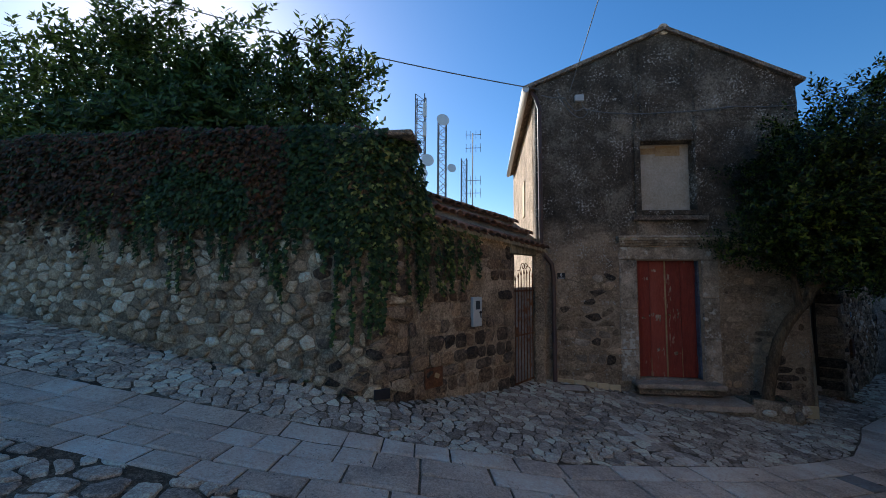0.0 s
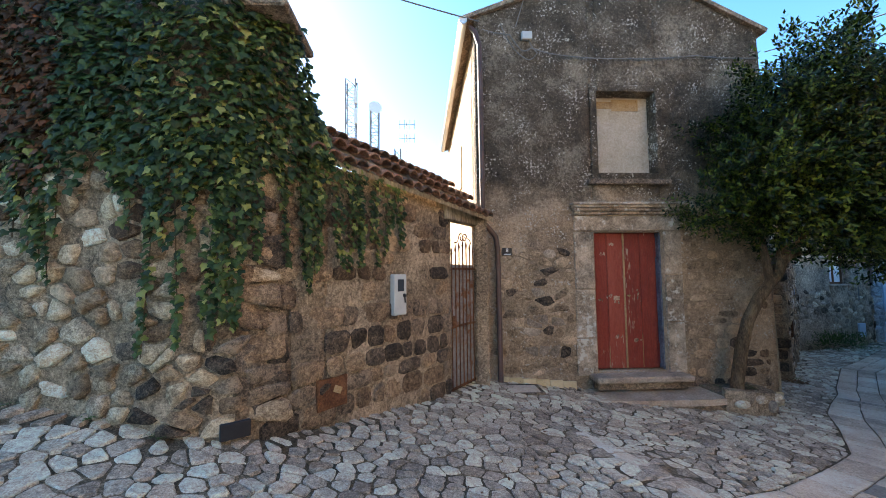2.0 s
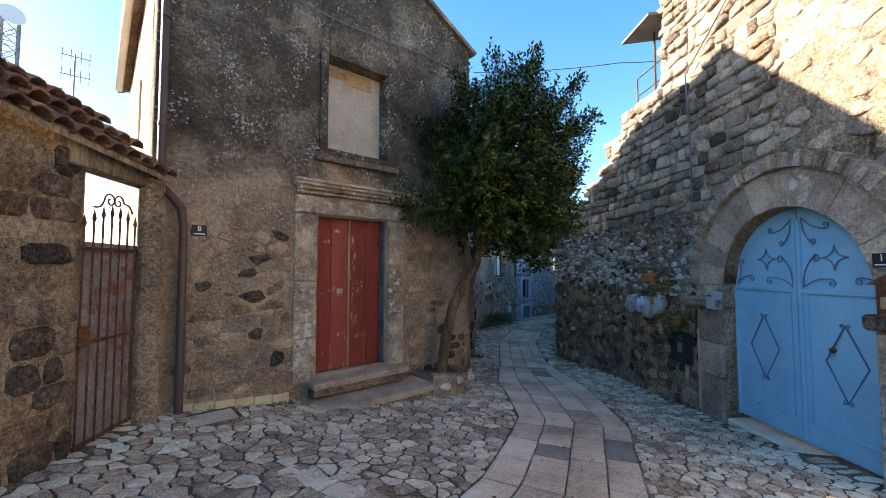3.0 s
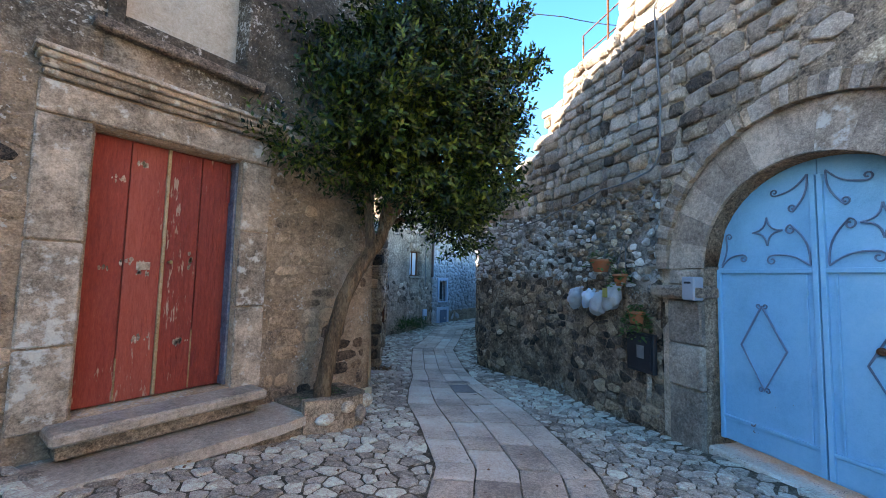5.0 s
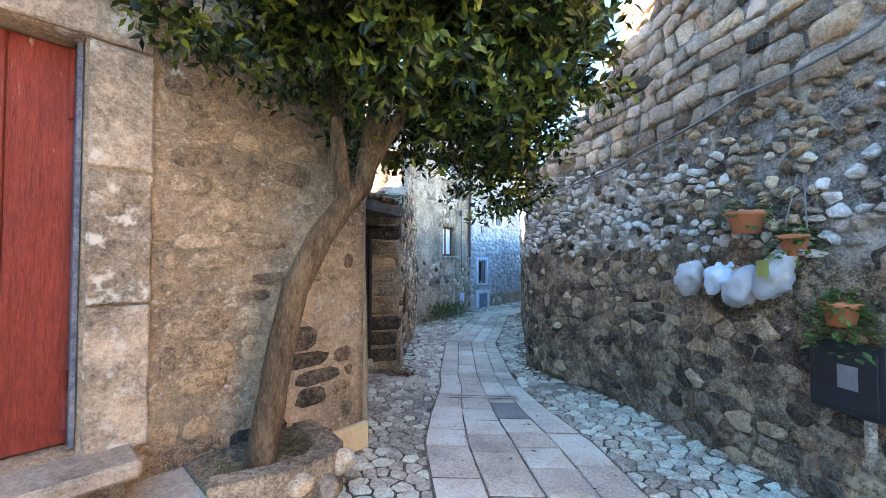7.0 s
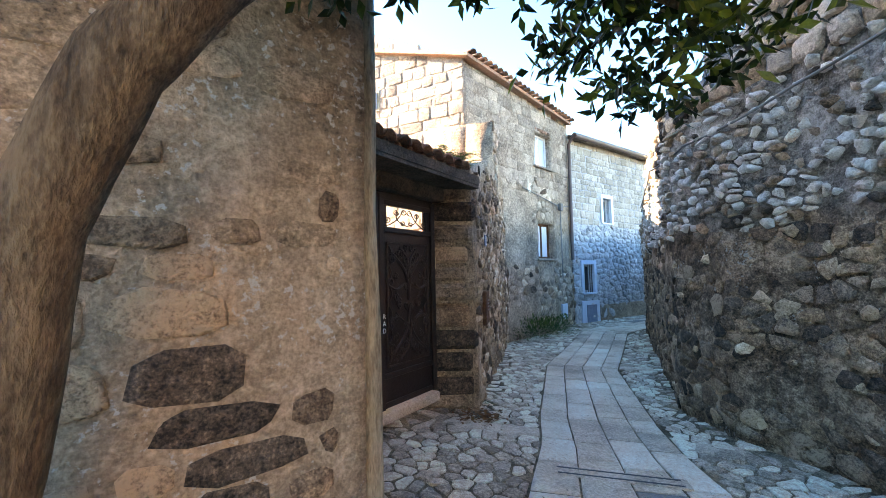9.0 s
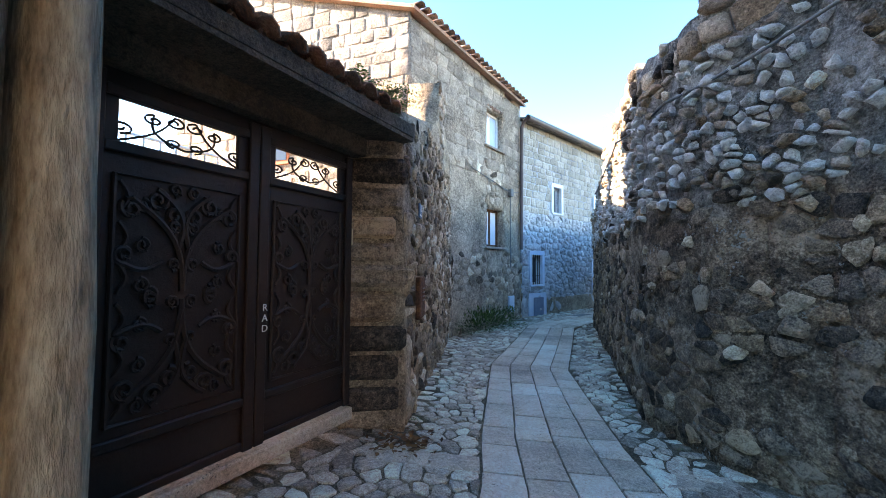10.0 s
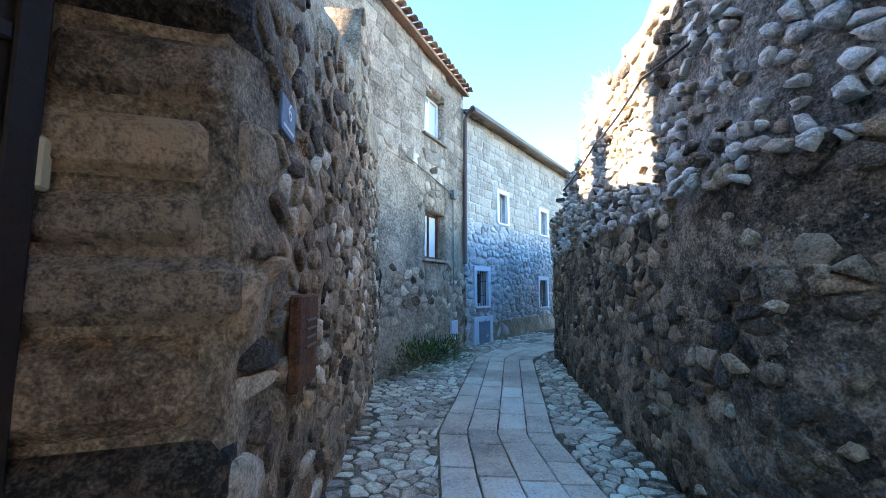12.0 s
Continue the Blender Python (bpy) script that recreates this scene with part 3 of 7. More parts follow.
DOOR_X0, DOOR_X1, DOOR_Z0, DOOR_Z1 = 0.0, 1.12, 0.0, 2.2
WIN_X0, WIN_X1, WIN_Z0, WIN_Z1 = 0.12, 1.09, 3.16, 4.5
S = Solid()
base = lambda u: ground_z(u + HX0, 0) - 0.4
for a, b, lo, hi in ((HX0, DOOR_X0, base, gable), (DOOR_X1, HX1, base, gable),
                     (DOOR_X0, DOOR_X1, base, lambda u: DOOR_Z0 - 0.01), (DOOR_X0, DOOR_X1, lambda u: DOOR_Z1, lambda u: WIN_Z0),
                     (DOOR_X0, WIN_X0, lambda u: WIN_Z0, gable), (WIN_X1, DOOR_X1, lambda u: WIN_Z0, gable), (WIN_X0, WIN_X1, lambda u: WIN_Z1, gable)):
    wall_block(S, front_face, U(a), U(b), lo, hi, 0.45, 0.08)
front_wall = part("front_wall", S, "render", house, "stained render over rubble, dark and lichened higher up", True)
S = Solid()
side = Face([(HX0, HDEPTH), (HX0, 0.46)], 0.015)
wall_block(S, side, 0, side.length, lambda u: -0.8, lambda u: EAVE_L - 0.1, 0.4, 0.25)
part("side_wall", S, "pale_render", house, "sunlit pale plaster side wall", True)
S = Solid()
side_r = Face([(HX1 - 0.02, 0.46), (HX1 - 0.02, HDEPTH)], 0.015)
wall_block(S, side_r, 0, side_r.length, lambda u: -1.0, lambda u: EAVE_R - 0.1, 0.4, 0.25)
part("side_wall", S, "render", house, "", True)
S = Solid()
S.prism([(HX0, HDEPTH, -0.8), (HX1, HDEPTH, -0.8), (HX1, HDEPTH, EAVE_R), (APEX_X, HDEPTH, APEX), (HX0, HDEPTH, EAVE_L)], (0, 0.3, 0))
part("back_wall", S, "pale_render", house)
S = Solid()
for x0, z0, x1, z1 in ((HX0 - 0.22, EAVE_L - 0.09, APEX_X, APEX), (HX1 + 0.12, EAVE_R - 0.05, APEX_X, APEX)):
    n = Vector((-(z1 - z0), 0, x1 - x0)).normalized() * 0.07
    n = n if n.z > 0 else -n
    S.prism([(x0, -0.07, z0), (x1, -0.07, z1), (x1 + n.x, -0.07, z1 + n.z), (x0 + n.x, -0.07, z0 + n.z)], (0, HDEPTH + 0.4, 0))
part("roof", S, "mortar_grey", house, "thin stone verge of the pitched roof")

# grey house and pale house down the lane
lane_house = thing("house", "old grey rendered house with tiled eaves beside the lane", "house", at=(9.5, 6, -1))
grey_face = Face([(7.32, 5.09), (8.62, 5.36), (11.88, 6.05)], 0.02)


def holed(S, face, u0, u1, lo, hi, holes, thick, step=0.18):
    """A stretch of wall with rectangular openings (u0, u1, v0, v1) that go through it, set one above another or side by side."""
    cuts = sorted({u0, u1, *[h[0] for h in holes], *[h[1] for h in holes]})
    for a, b in zip(cuts, cuts[1:]):
        over = sorted([h for h in holes if h[0] <= a + 1e-6 and h[1] >= b - 1e-6], key=lambda h: h[2])
        levels = [lo] + [f for h in over for f in ((lambda u, h=h: h[2]), (lambda u, h=h: h[3]))] + [hi]
        for k in range(0, len(levels), 2):
            wall_block(S, face, a + 1e-4, b, levels[k], levels[k + 1], thick, step)


GREY_HOLES = [(2.81, 3.62, 3.62, 4.54), (2.84, 3.62, 1.12, 2.07)]
GREY_EAVE = lambda u: 5.1 + 0.065 * (grey_face.length - u)
S = Solid()
holed(S, grey_face, 0, grey_face.length, lambda u: -1.5, GREY_EAVE, GREY_HOLES, 0.4)
part("front_wall", S, "grey_render", lane_house, "grey render worn down to rubble", True)
S = Solid()
gs = Face([(4.28, 10.3), (7.32, 5.09)], 0.015)
wall_block(S, gs, 0, gs.length, lambda u: -1, lambda u: 5.42 + 0.55 * min(gs.length - u, 3.2), 0.4, 0.25)
part("side_wall", S, "ashlar", lane_house, "sunlit gable wall of squared stone", True)
S = Solid()
S.prism([(4.5, 10.2, -1), (7.54, 5.42, -1), (11.76, 6.4, -1), (11.76, 11.4, -1)], (0, 0, 0.3))
S.prism([(11.46, 6.5, -1), (11.86, 6.5, -1), (11.86, 10.95, -1), (11.46, 10.95, -1)], (0, 0, 6.0))
S.prism([(4.5, 10.2, -1), (11.8, 11.2, -1), (11.8, 11.5, -1), (4.5, 10.5, -1)], (0, 0, 7.0))
part("back_wall", S, "grey_render", lane_house)
S = Solid()
S.prism([(7.27, 4.9, 5.43), (11.95, 5.9, 5.14), (12.1, 11.2, 7.3), (4.18, 10.2, 7.3)], (0, 0, 0.07))
part("roof", S, "tile", lane_house, "terracotta tiled roof slope")

pale_house = thing("house", "pale house with whitewashed rubble below and squared stone above", "house", at=(14, 6, -1))
pale_face = Face([(11.9, 6.08), (23.4, 6.5)], 0.02)
PALE_HOLES = [(1.72, 2.18, 2.32, 3.13), (4.5, 5.05, 2.3, 3.08), (0.53, 1.07, 0.11, 0.97), (4.3, 4.9, -0.05, 0.8)]
S = Solid()
holed(S, pale_face, 0, pale_face.length, lambda u: -1.8, lambda u: 4.74, PALE_HOLES, 0.4)
part("front_wall", S, "blue_render", pale_house, "whitewashed rubble in blue shade", True)
S = Solid()
S.prism([(12.0, 6.52, -1), (23.4, 6.93, -1), (23.4, 12, -1), (12.0, 12, -1)], (0, 0, 0.3))
S.prism([(12.0, 11.7, -1), (23.4, 11.7, -1), (23.4, 12, -1), (12.0, 12, -1)], (0, 0, 6.9))
S.prism([(23.1, 6.95, -1), (23.4, 6.95, -1), (23.4, 11.7, -1), (23.1, 11.7, -1)], (0, 0, 5.7))
part("back_wall", S, "grey_render", pale_house)
S = Solid()
S.prism([(11.97, 5.82, 4.76), (23.4, 6.24, 4.76), (23.4, 12, 6.5), (11.97, 12, 6.5)], (0, 0, 0.08))
part("roof", S, "mortar_grey", pale_house, "low roof with a plain overhanging eave")


# ---- paving ----
def pick(*pairs):
    r, s = random.random() * sum(w for _, w in pairs), 0
    for m, w in pairs:
        s += w
        if r <= s:
            return m
    return pairs[-1][0]


strip_face = Face(STRIP)


HALF_AT = [near(STRIP, *q)[1] for q in ((-6.2, -4.7), (1.8, -2.75), (4.0, -0.9), (5.3, 0.5))]


def strip_half(u):
    """Half the width of the slab strip, which widens before the arched gate."""
    return float(np.interp(u, HALF_AT, (0.57, 0.64, 0.78, 0.56)))


def pave(x, y, h):
    return Vector((x, y, ground_z(x, y) + h))


def on_strip(u, w, h):
    p = strip_face(u, 0, w)
    return Vector((p.x, p.y, ground_z(p.x, p.y) + h))


GATE_LINE = [(2.95, 1.46), (4.62, 2.12), (4.98, 1.88)]


def in_lane(x, y, margin=0.05):
    if near(LEFT_WALL, x, y)[0] > -margin and x < -2.0:
        return False
    if near(RIGHT_WALL, x, y)[0] > -margin and x > 4.2:
        return False
    if x <= 4.4 and y < -2.9 and near(ARCH_WALL, x, y)[0] > -margin:
        return False
    if -2.36 <= x <= HX1 and y > -0.03:
        return -2.3 < x < -1.9 and y < 0.0
    if x > HX1:
        if x < 4.95:
            return near(GATE_LINE, x, y)[0] < -0.02
        return near(LANE_WALL, x, y)[0] < -margin if x < 8.7 else near([(8.6, 5.36), (11.88, 6.05), (23.4, 6.5)], x, y)[0] < -margin
    return True


BANDS = [near(STRIP, *q)[1] for q in ((8.0, 3.0), (5.5, 0.65), (-0.4, -3.8), (11.6, 4.7))]


def in_band(d, along):
    return abs(d) < 1.75 and any(abs(along - b) < 0.13 for b in BANDS)


def lay_cobbles():
    pts = []
    size = 0.138
    y, row = -8.8, 0
    while y < 6.0:
        x = -13.0 + (row % 2) * size / 2
        while x < 15.5:
            px, py = x + rnd(-0.36, 0.36) * size, y + rnd(-0.36, 0.36) * size
            x += size * rnd(0.85, 1.25)
            d, along = near(STRIP, px, py)
            if abs(d) < strip_half(along) - 0.19 or abs(d) > 3.9 or not in_lane(px, py) or in_band(d, along):
                continue
            apron = -2.2 < px < 2.2 and -2.6 < py < -0.5
            if apron and random.random() < 0.12:
                continue
            if px < -3.0 and d < -0.5 and random.random() < 0.5:
                continue
            if px < -6 and d < -1.6:
                continue
            pts.append((px, py))
        y += size * 0.9
        row += 1
    out = []
    for p, poly in zip(pts, cells(pts, 0.3)):
        loose = p[0] < -3.0 and near(STRIP, *p)[0] < 0.2
        o = chipped(poly, rnd(0.012, 0.026) if loose else rnd(0.003, 0.011), 0.14, 0.15)
        if not o:
            continue
        o = [(p[0] + a, p[1] + b) for a, b in o]
        d, along = near(STRIP, *p)
        if abs(d) < strip_half(along):
            continue
        moved = []
        for q in o:
            d, along = near(STRIP, *q)
            if abs(d) < strip_half(along) + 0.012:
                e = strip_face(along, 0, -math.copysign(strip_half(along) + 0.012, d))
                q = (e.x, e.y)
            moved.append(q)
        o = moved
        if any(not in_lane(*q, 0.01) for q in o[::2]):
            o = [((q[0] - p[0]) * 0.6 + p[0], (q[1] - p[1]) * 0.6 + p[1]) for q in o]
        out.append((p, o, pave, rnd(0.01, 0.02) + (0.012 if loose else 0), "cobble", rnd(0.05, 0.3), 0.07))
    return out


cobbles = tagged(new("cobbled_paving"), "uneven pale limestone cobbles beside the slab strip", "paving", "", "structure")
lay(cobbles, "cobble", lay_cobbles(), lambda s: abs(s[0][0] - 3.4) + abs(s[0][1] + 1.0) * 0.7, 295, "cobble_field", False)


def lay_slabs():
    out = []
    for k, (w0, w1) in enumerate(((-1.0, -0.5), (-0.5, 0.03), (0.03, 0.54), (0.54, 1.0))):
        u = rnd(0, 0.4)
        while u < strip_face.length - 0.2:
            l = rnd(0.3, 0.75)
            a, b = u + 0.004, u + l - 0.004
            n = 3
            o = [(q, w0 * strip_half(q) + 0.004) for q in (a + (b - a) * i / n for i in range(n + 1))] + [(q, w1 * strip_half(q) - 0.004) for q in (b - (b - a) * i / n for i in range(n + 1))]
            o = [(p + rnd(-0.003, 0.003), q + rnd(-0.003, 0.003)) for p, q in o]
            out.append(((u, w0), o, on_strip, rnd(0.016, 0.024), pick(("slab", 0.95), ("slab_dark", 0.05)), 0.04, 0.006))
            u += l
    for b in BANDS:
        for sgn in (-1, 1):
            w = strip_half(b) + 0.012
            while w < 1.7:
                l = rnd(0.3, 0.55)
                o = [(b - 0.115, w), (b - 0.115, w + l / 2), (b - 0.115, w + l - 0.008), (b + 0.115, w + l - 0.008), (b + 0.115, w + l / 2), (b + 0.115, w)]
                o = [(p + rnd(-0.004, 0.004), q * sgn) for p, q in o]
                o = o if sgn > 0 else o[::-1]
                if all(in_lane(*on_strip(*q, 0)[:2], 0.02) for q in o):
                    out.append(((b, w), o, on_strip, rnd(0.016, 0.024), "slab", 0.04, 0.006))
                w += l
    return out


slabs = tagged(new("slab_strip"), "worn grey limestone slabs in a strip along the lane", "paving", "", "structure")
lay(slabs, "slab", lay_slabs(), lambda s: abs(s[0][0] - 19), 295, "slab_field", False)


# ---- stones of the walls ----
def wall_stones(face, polys, keep, material, gap, high, wear=0.12, dome=0.4, tilt=0.15, cut=0.2):
    out = []
    for poly in polys:
        cu, cv = sum(p[0] for p in poly) / len(poly), sum(p[1] for p in poly) / len(poly)
        if not keep(cu, cv):
            continue
        o = chipped(poly, gap * rnd(0.7, 1.5), wear, cut)
        if o:
            put = lambda u, v, d: face(u, v, d + face.rough(u, v))
            out.append(((cu, cv), o, put, high * rnd(0.5, 1.4), material(cu, cv), dome, tilt))
    return out


stones = wall_stones(left_face, rubble(4.0, U_CORNER, 0.1, 3.2, 0.15, 1.25, 0.5), lambda u, v: left_face.floor(u) + 0.04 < v < 2.9 and random.random() < 0.88,
                     lambda u, v: pick(("white_stone", 0.3), ("cream_stone", 0.45), ("bedded_stone", 0.2), ("tuff_warm", 0.05)) if u < U_CORNER - 0.75 else pick(("cream_stone", 0.35), ("tuff_warm", 0.4), ("tuff", 0.25)), 0.012, 0.042, 0.18, 0.3, 0.22, 0.15)
stones += wall_stones(left_face, coursed(U_CORNER, left_face.length - 0.02, 0.0, 2.3, 0.19, 0.27), lambda u, v: v > left_face.floor(u) + 0.03 and random.random() < (0.95 if v < 1.25 else 0.55),
                      lambda u, v: pick(("tuff", 0.6), ("tuff_warm", 0.35), ("white_stone", 0.05)) if v < 1.25 else pick(("tuff", 0.2), ("tuff_warm", 0.6), ("cream_stone", 0.2)), 0.012, 0.022, 0.07, 0.2)
lay(wall_left, "stone", stones, lambda s: abs(s[0][0] - U_CORNER + 0.6), 295)

ul = right_face.length


def right_keep(u, v):
    return right_face.floor(u) + 0.03 < v < right_top(u) - 0.04


stones = wall_stones(right_face, rubble(2, ul, -1.2, 1.2, 0.155, 1.4, 0.5), lambda u, v: right_keep(u, v) and v < 1.14 and noise.noise(Vector((u * 1.6, v * 1.9, 6))) > -0.14,
                     lambda u, v: pick(("tuff", 0.62), ("tuff_warm", 0.28), ("bedded_stone", 0.08), ("cream_stone", 0.02)), 0.011, 0.017, 0.18, 0.2, 0.08, 0.17)
stones += wall_stones(right_face, rubble(2, ul, -1.2, 1.05, 0.11, 1.2), lambda u, v: right_keep(u, v) and v < 1.02 and random.random() < 0.09, lambda u, v: pick(("cream_stone", 0.6), ("tuff_warm", 0.4)), 0.022, 0.025, 0.2)
stones += wall_stones(right_face, rubble(2, ul, 1.0, 2.36, 0.09, 1.15, 0.5), lambda u, v: right_keep(u, v) and 1.1 + 0.16 * noise.noise(Vector((u * 1.3, 0, 9))) < v < 2.3 and random.random() < (0.76 if v < 1.7 else 0.62),
                      lambda u, v: pick(("chalk", 0.8 if v < 1.75 else 0.5), ("ashlar", 0.2), ("tuff", 0.1)) if noise.noise(Vector((u * 0.9, v * 1.6, 4))) > -0.3 else pick(("white_stone", 0.15), ("bedded_stone", 0.5), ("ashlar", 0.35)), 0.013, 0.045, 0.22, 0.35, 0.4, 0.14)
stones += wall_stones(right_face, coursed(2, ul - 4.2, 2.28, 3.0, 0.15, 0.2), lambda u, v: right_keep(u, v), lambda u, v: pick(("white_stone", 0.35), ("ashlar", 0.4), ("tuff", 0.25)), 0.02, 0.04, 0.12)
stones += wall_stones(right_face, coursed(ul - 4.2, ul, 2.28, 6.5, 0.16, 0.24, 0.4), right_keep, lambda u, v: pick(("tuff", 0.15), ("ashlar", 0.75), ("bedded_stone", 0.1)), 0.012, 0.045, 0.1, 0.35, 0.2, 0.13)
lay(wall_right, "stone", stones, lambda s: abs(s[0][0] - (ul - 3.6)) + (0.6 if s[0][1] > 2.6 else 0), 295)


def arch_keep(u, v):
    return v > arch_face.floor(u) + 0.03 and v < arch_top(u) - 0.1 and not (ARCH_U0 - 0.5 < u < ARCH_U1 + 0.5 and v < 1.2) and math.hypot(u - ARCH_C, max(0, v - ARCH_SPRING)) > ARCH_R + 0.6


stones = wall_stones(arch_face, coursed(0.0, 1.5, -0.6, 6.5, 0.17, 0.26, 0.4), arch_keep, lambda u, v: pick(("tuff", 0.1), ("ashlar", 0.8), ("bedded_stone", 0.1)), 0.012, 0.045, 0.1, 0.4, 0.2, 0.13)
stones += wall_stones(arch_face, rubble(1.45, 7.0, -0.6, 6.5, 0.2, 1.4), lambda u, v: arch_keep(u, v) and random.random() < 0.6, lambda u, v: pick(("ashlar", 0.7), ("white_stone", 0.15), ("cream_stone", 0.15)), 0.014, 0.012, 0.15)
lay(wall_arch, "stone", stones, lambda s: abs(s[0][0] - 1.0) + abs(s[0][1] - 2) * 0.4, 260)

stones = wall_stones(lane_face, rubble(0.32, lane_face.length, -0.9, 3.2, 0.15, 1.25), lambda u, v: lane_face.floor(u) + 0.03 < v < lane_top(u) - 0.05 and v < 2.35 and random.random() < 0.8,
                     lambda u, v: pick(("tuff_warm", 0.4), ("bedded_stone", 0.3), ("white_stone", 0.15), ("tuff", 0.15)), 0.014, 0.024, 0.18, 0.3, 0.2, 0.14)
stones += wall_stones(lane_face, coursed(2.83, 3.35, 2.4, 3.5, 0.2, 0.27), lambda u, v: True, lambda u, v: pick(("ashlar", 0.8), ("tuff_warm", 0.2)), 0.014, 0.03, 0.08)
lay(wall_lane, "stone", stones, lambda s: s[0][0], 295)

# quoins of the pier beside the brown gate: large dark blocks, end face and lane face together
v = -0.62
while v < 1.75:
    h = rnd(0.17, 0.3)
    S = Solid()
    S.box((rnd(-0.05, 0.05), 0, 0), (0.52 * rnd(0.85, 1.1), 0.42 * rnd(0.94, 1.1), h - 0.03), pose(4.85 + rnd(-0.012, 0.012), 2.21 + rnd(-0.012, 0.012), v + h / 2, 0, 0, -33 + rnd(-3, 3)), 0.055)
    part("quoin_stone", S, pick(("tuff", 0.85), ("tuff_warm", 0.15)), wall_lane)
    v += h
S = Solid()
S.box((0, 0, 0), (0.5, 0.36, 2.5), pose(4.85, 2.22, 0.52, 0, 0, -33), 0.03)
part("pier_core", S, "mortar", wall_lane)
S = Solid()
S.box((0, 0, 0), (0.2, 0.2, 2.3), pose(4.68, 2.3, 0.6, 0, 0, -33), 0.02)
part("pier_jamb", S, "tuff_warm", wall_lane)

gk = lambda u, v: all(not (h[0] - 0.08 < u < h[1] + 0.08 and h[2] - 0.08 < v < h[3] + 0.1) for h in GREY_HOLES)
stones = wall_stones(grey_face, coursed(0, grey_face.length, 2.8, 5.2, 0.24, 0.36), lambda u, v: gk(u, v) and random.random() < 0.8, lambda u, v: "ashlar", 0.008, 0.01, 0.03, 0.1, 0.02, 0.07)
stones += wall_stones(grey_face, rubble(1.0, grey_face.length, -1.1, 2.8, 0.2, 1.3), lambda u, v: gk(u, v) and noise.noise(Vector((u * 1.1, v * 1.1, 2))) > (-0.1 if v < 0.9 else 0.18), lambda u, v: pick(("ashlar", 0.7), ("white_stone", 0.15), ("tuff", 0.15)), 0.02, 0.018, 0.15)
lay(front_of_grey := [o for o in lane_house.children if o.name.startswith("front_wall")][0], "stone", stones, lambda s: -s[0][1], 200)
stones = wall_stones(gs, coursed(0, gs.length, 1.0, 7.2, 0.26, 0.42), lambda u, v: v < 5.3 + 0.55 * min(gs.length - u, 3.2), lambda u, v: "ashlar", 0.007, 0.01, 0.03, 0.1, 0.02, 0.07)
lay([o for o in lane_house.children if o.name.startswith("side_wall")][0], "stone", stones, lambda s: -s[0][0], 150)

pk = lambda u, v: all(not (h[0] - 0.14 < u < h[1] + 0.14 and h[2] - 0.14 < v < h[3] + 0.14) for h in PALE_HOLES)
stones = wall_stones(pale_face, coursed(0, 8.5, 2.2, 4.68, 0.2, 0.3), pk, lambda u, v: "pale_ashlar", 0.009, 0.014, 0.03, 0.1, 0.02, 0.07)
stones += wall_stones(pale_face, rubble(0, 8.5, -0.35, 2.2, 0.21, 1.4), lambda u, v: pk(u, v) and v < 2.17, lambda u, v: "blue_render", 0.014, 0.035, 0.15)
lay([o for o in pale_house.children if o.name.startswith("front_wall")][0], "stone", stones, lambda s: s[0][0], 240)


def front_keep(u, v):
    x = u + HX0
    if -0.34 < x < 1.5 and v < 2.75 or -0.1 < x < 1.3 and v < 4.75:
        return False
    if x > 1.5:
        return v > ground_z(x, 0) + 0.1 and v < 2.7 and random.random() < 0.75
    return v > 0.0 and v < 2.0 and x > -1.55 and random.random() < 0.85


stones = wall_stones(front_face, rubble(0.1, U(-0.3), -0.7, 2.75, 0.19, 1.6, 0.36), front_keep, lambda u, v: pick(("tuff", 0.1), ("bedded_stone", 0.6), ("ashlar", 0.3)), 0.014, 0.009, 0.2, 0.4, 0.03)
stones += wall_stones(front_face, coursed(U(1.46), U(HX1) - 0.1, -0.65, 2.72, 0.16, 0.3, 0.4), front_keep,
                      lambda u, v: pick(("bedded_stone", 0.8), ("tuff_warm", 0.2)) if v > 0.45 else pick(("tuff", 0.45), ("tuff_warm", 0.35), ("bedded_stone", 0.2)), 0.022, 0.011, 0.16, 0.4, 0.03, 0.22)
lay(front_wall, "stone", stones, lambda s: -s[0][0], 200)


# ---- things on the fronts ----
def fm(face, u, v, d=0.0):
    """A pose on a front: x along it, z up, -y out of it."""
    p, n = face.xy(u)
    t = Vector((-n.y, n.x, 0))
    m = Matrix((t, -n, Vector((0, 0, 1)))).transposed().to_4x4()
    m.translation = face(u, v, d)
    return m


def fbox(S, face, u, v, d, su, sv, sd, bev=0.006, turn=0.0):
    """A box on a front: middle u, v, back at d, sizes along, up and out."""
    return S.box((0, -sd / 2, 0), (su, sd, sv), fm(face, u, v, d) @ pose(0, 0, 0, 0, turn, 0), bev)


def fthing(name, label, category, face, u, v, d=0.0, group=""):
    return thing(name, label, category, group, "", face(u, v, d))


def curl(x, z, r, turns=1.3, start=0.0, hand=1, n=18):
    """A scroll of iron that winds inward, from a point."""
    pts = []
    cx, cz = x - r * math.cos(start), z - r * math.sin(start)
    for i in range(n + 1):
        f = i / n
        a, k = start + hand * f * turns * 2 * math.pi, r * (1 - 0.78 * f)
        pts.append((cx + k * math.cos(a), cz + k * math.sin(a)))
    return pts


def bend(a, b, bow, n=10):
    """A bowed bar between two points in a plane."""
    dx, dz = b[0] - a[0], b[1] - a[1]
    return [(a[0] + dx * i / n - dz * bow * math.sin(math.pi * i / n), a[1] + dz * i / n + dx * bow * math.sin(math.pi * i / n)) for i in range(n + 1)]


def iron(S, m, pts, r, d=0.0, sides=6):
    S.tube([m @ Vector((x, -d, z)) for x, z in pts], r, sides)


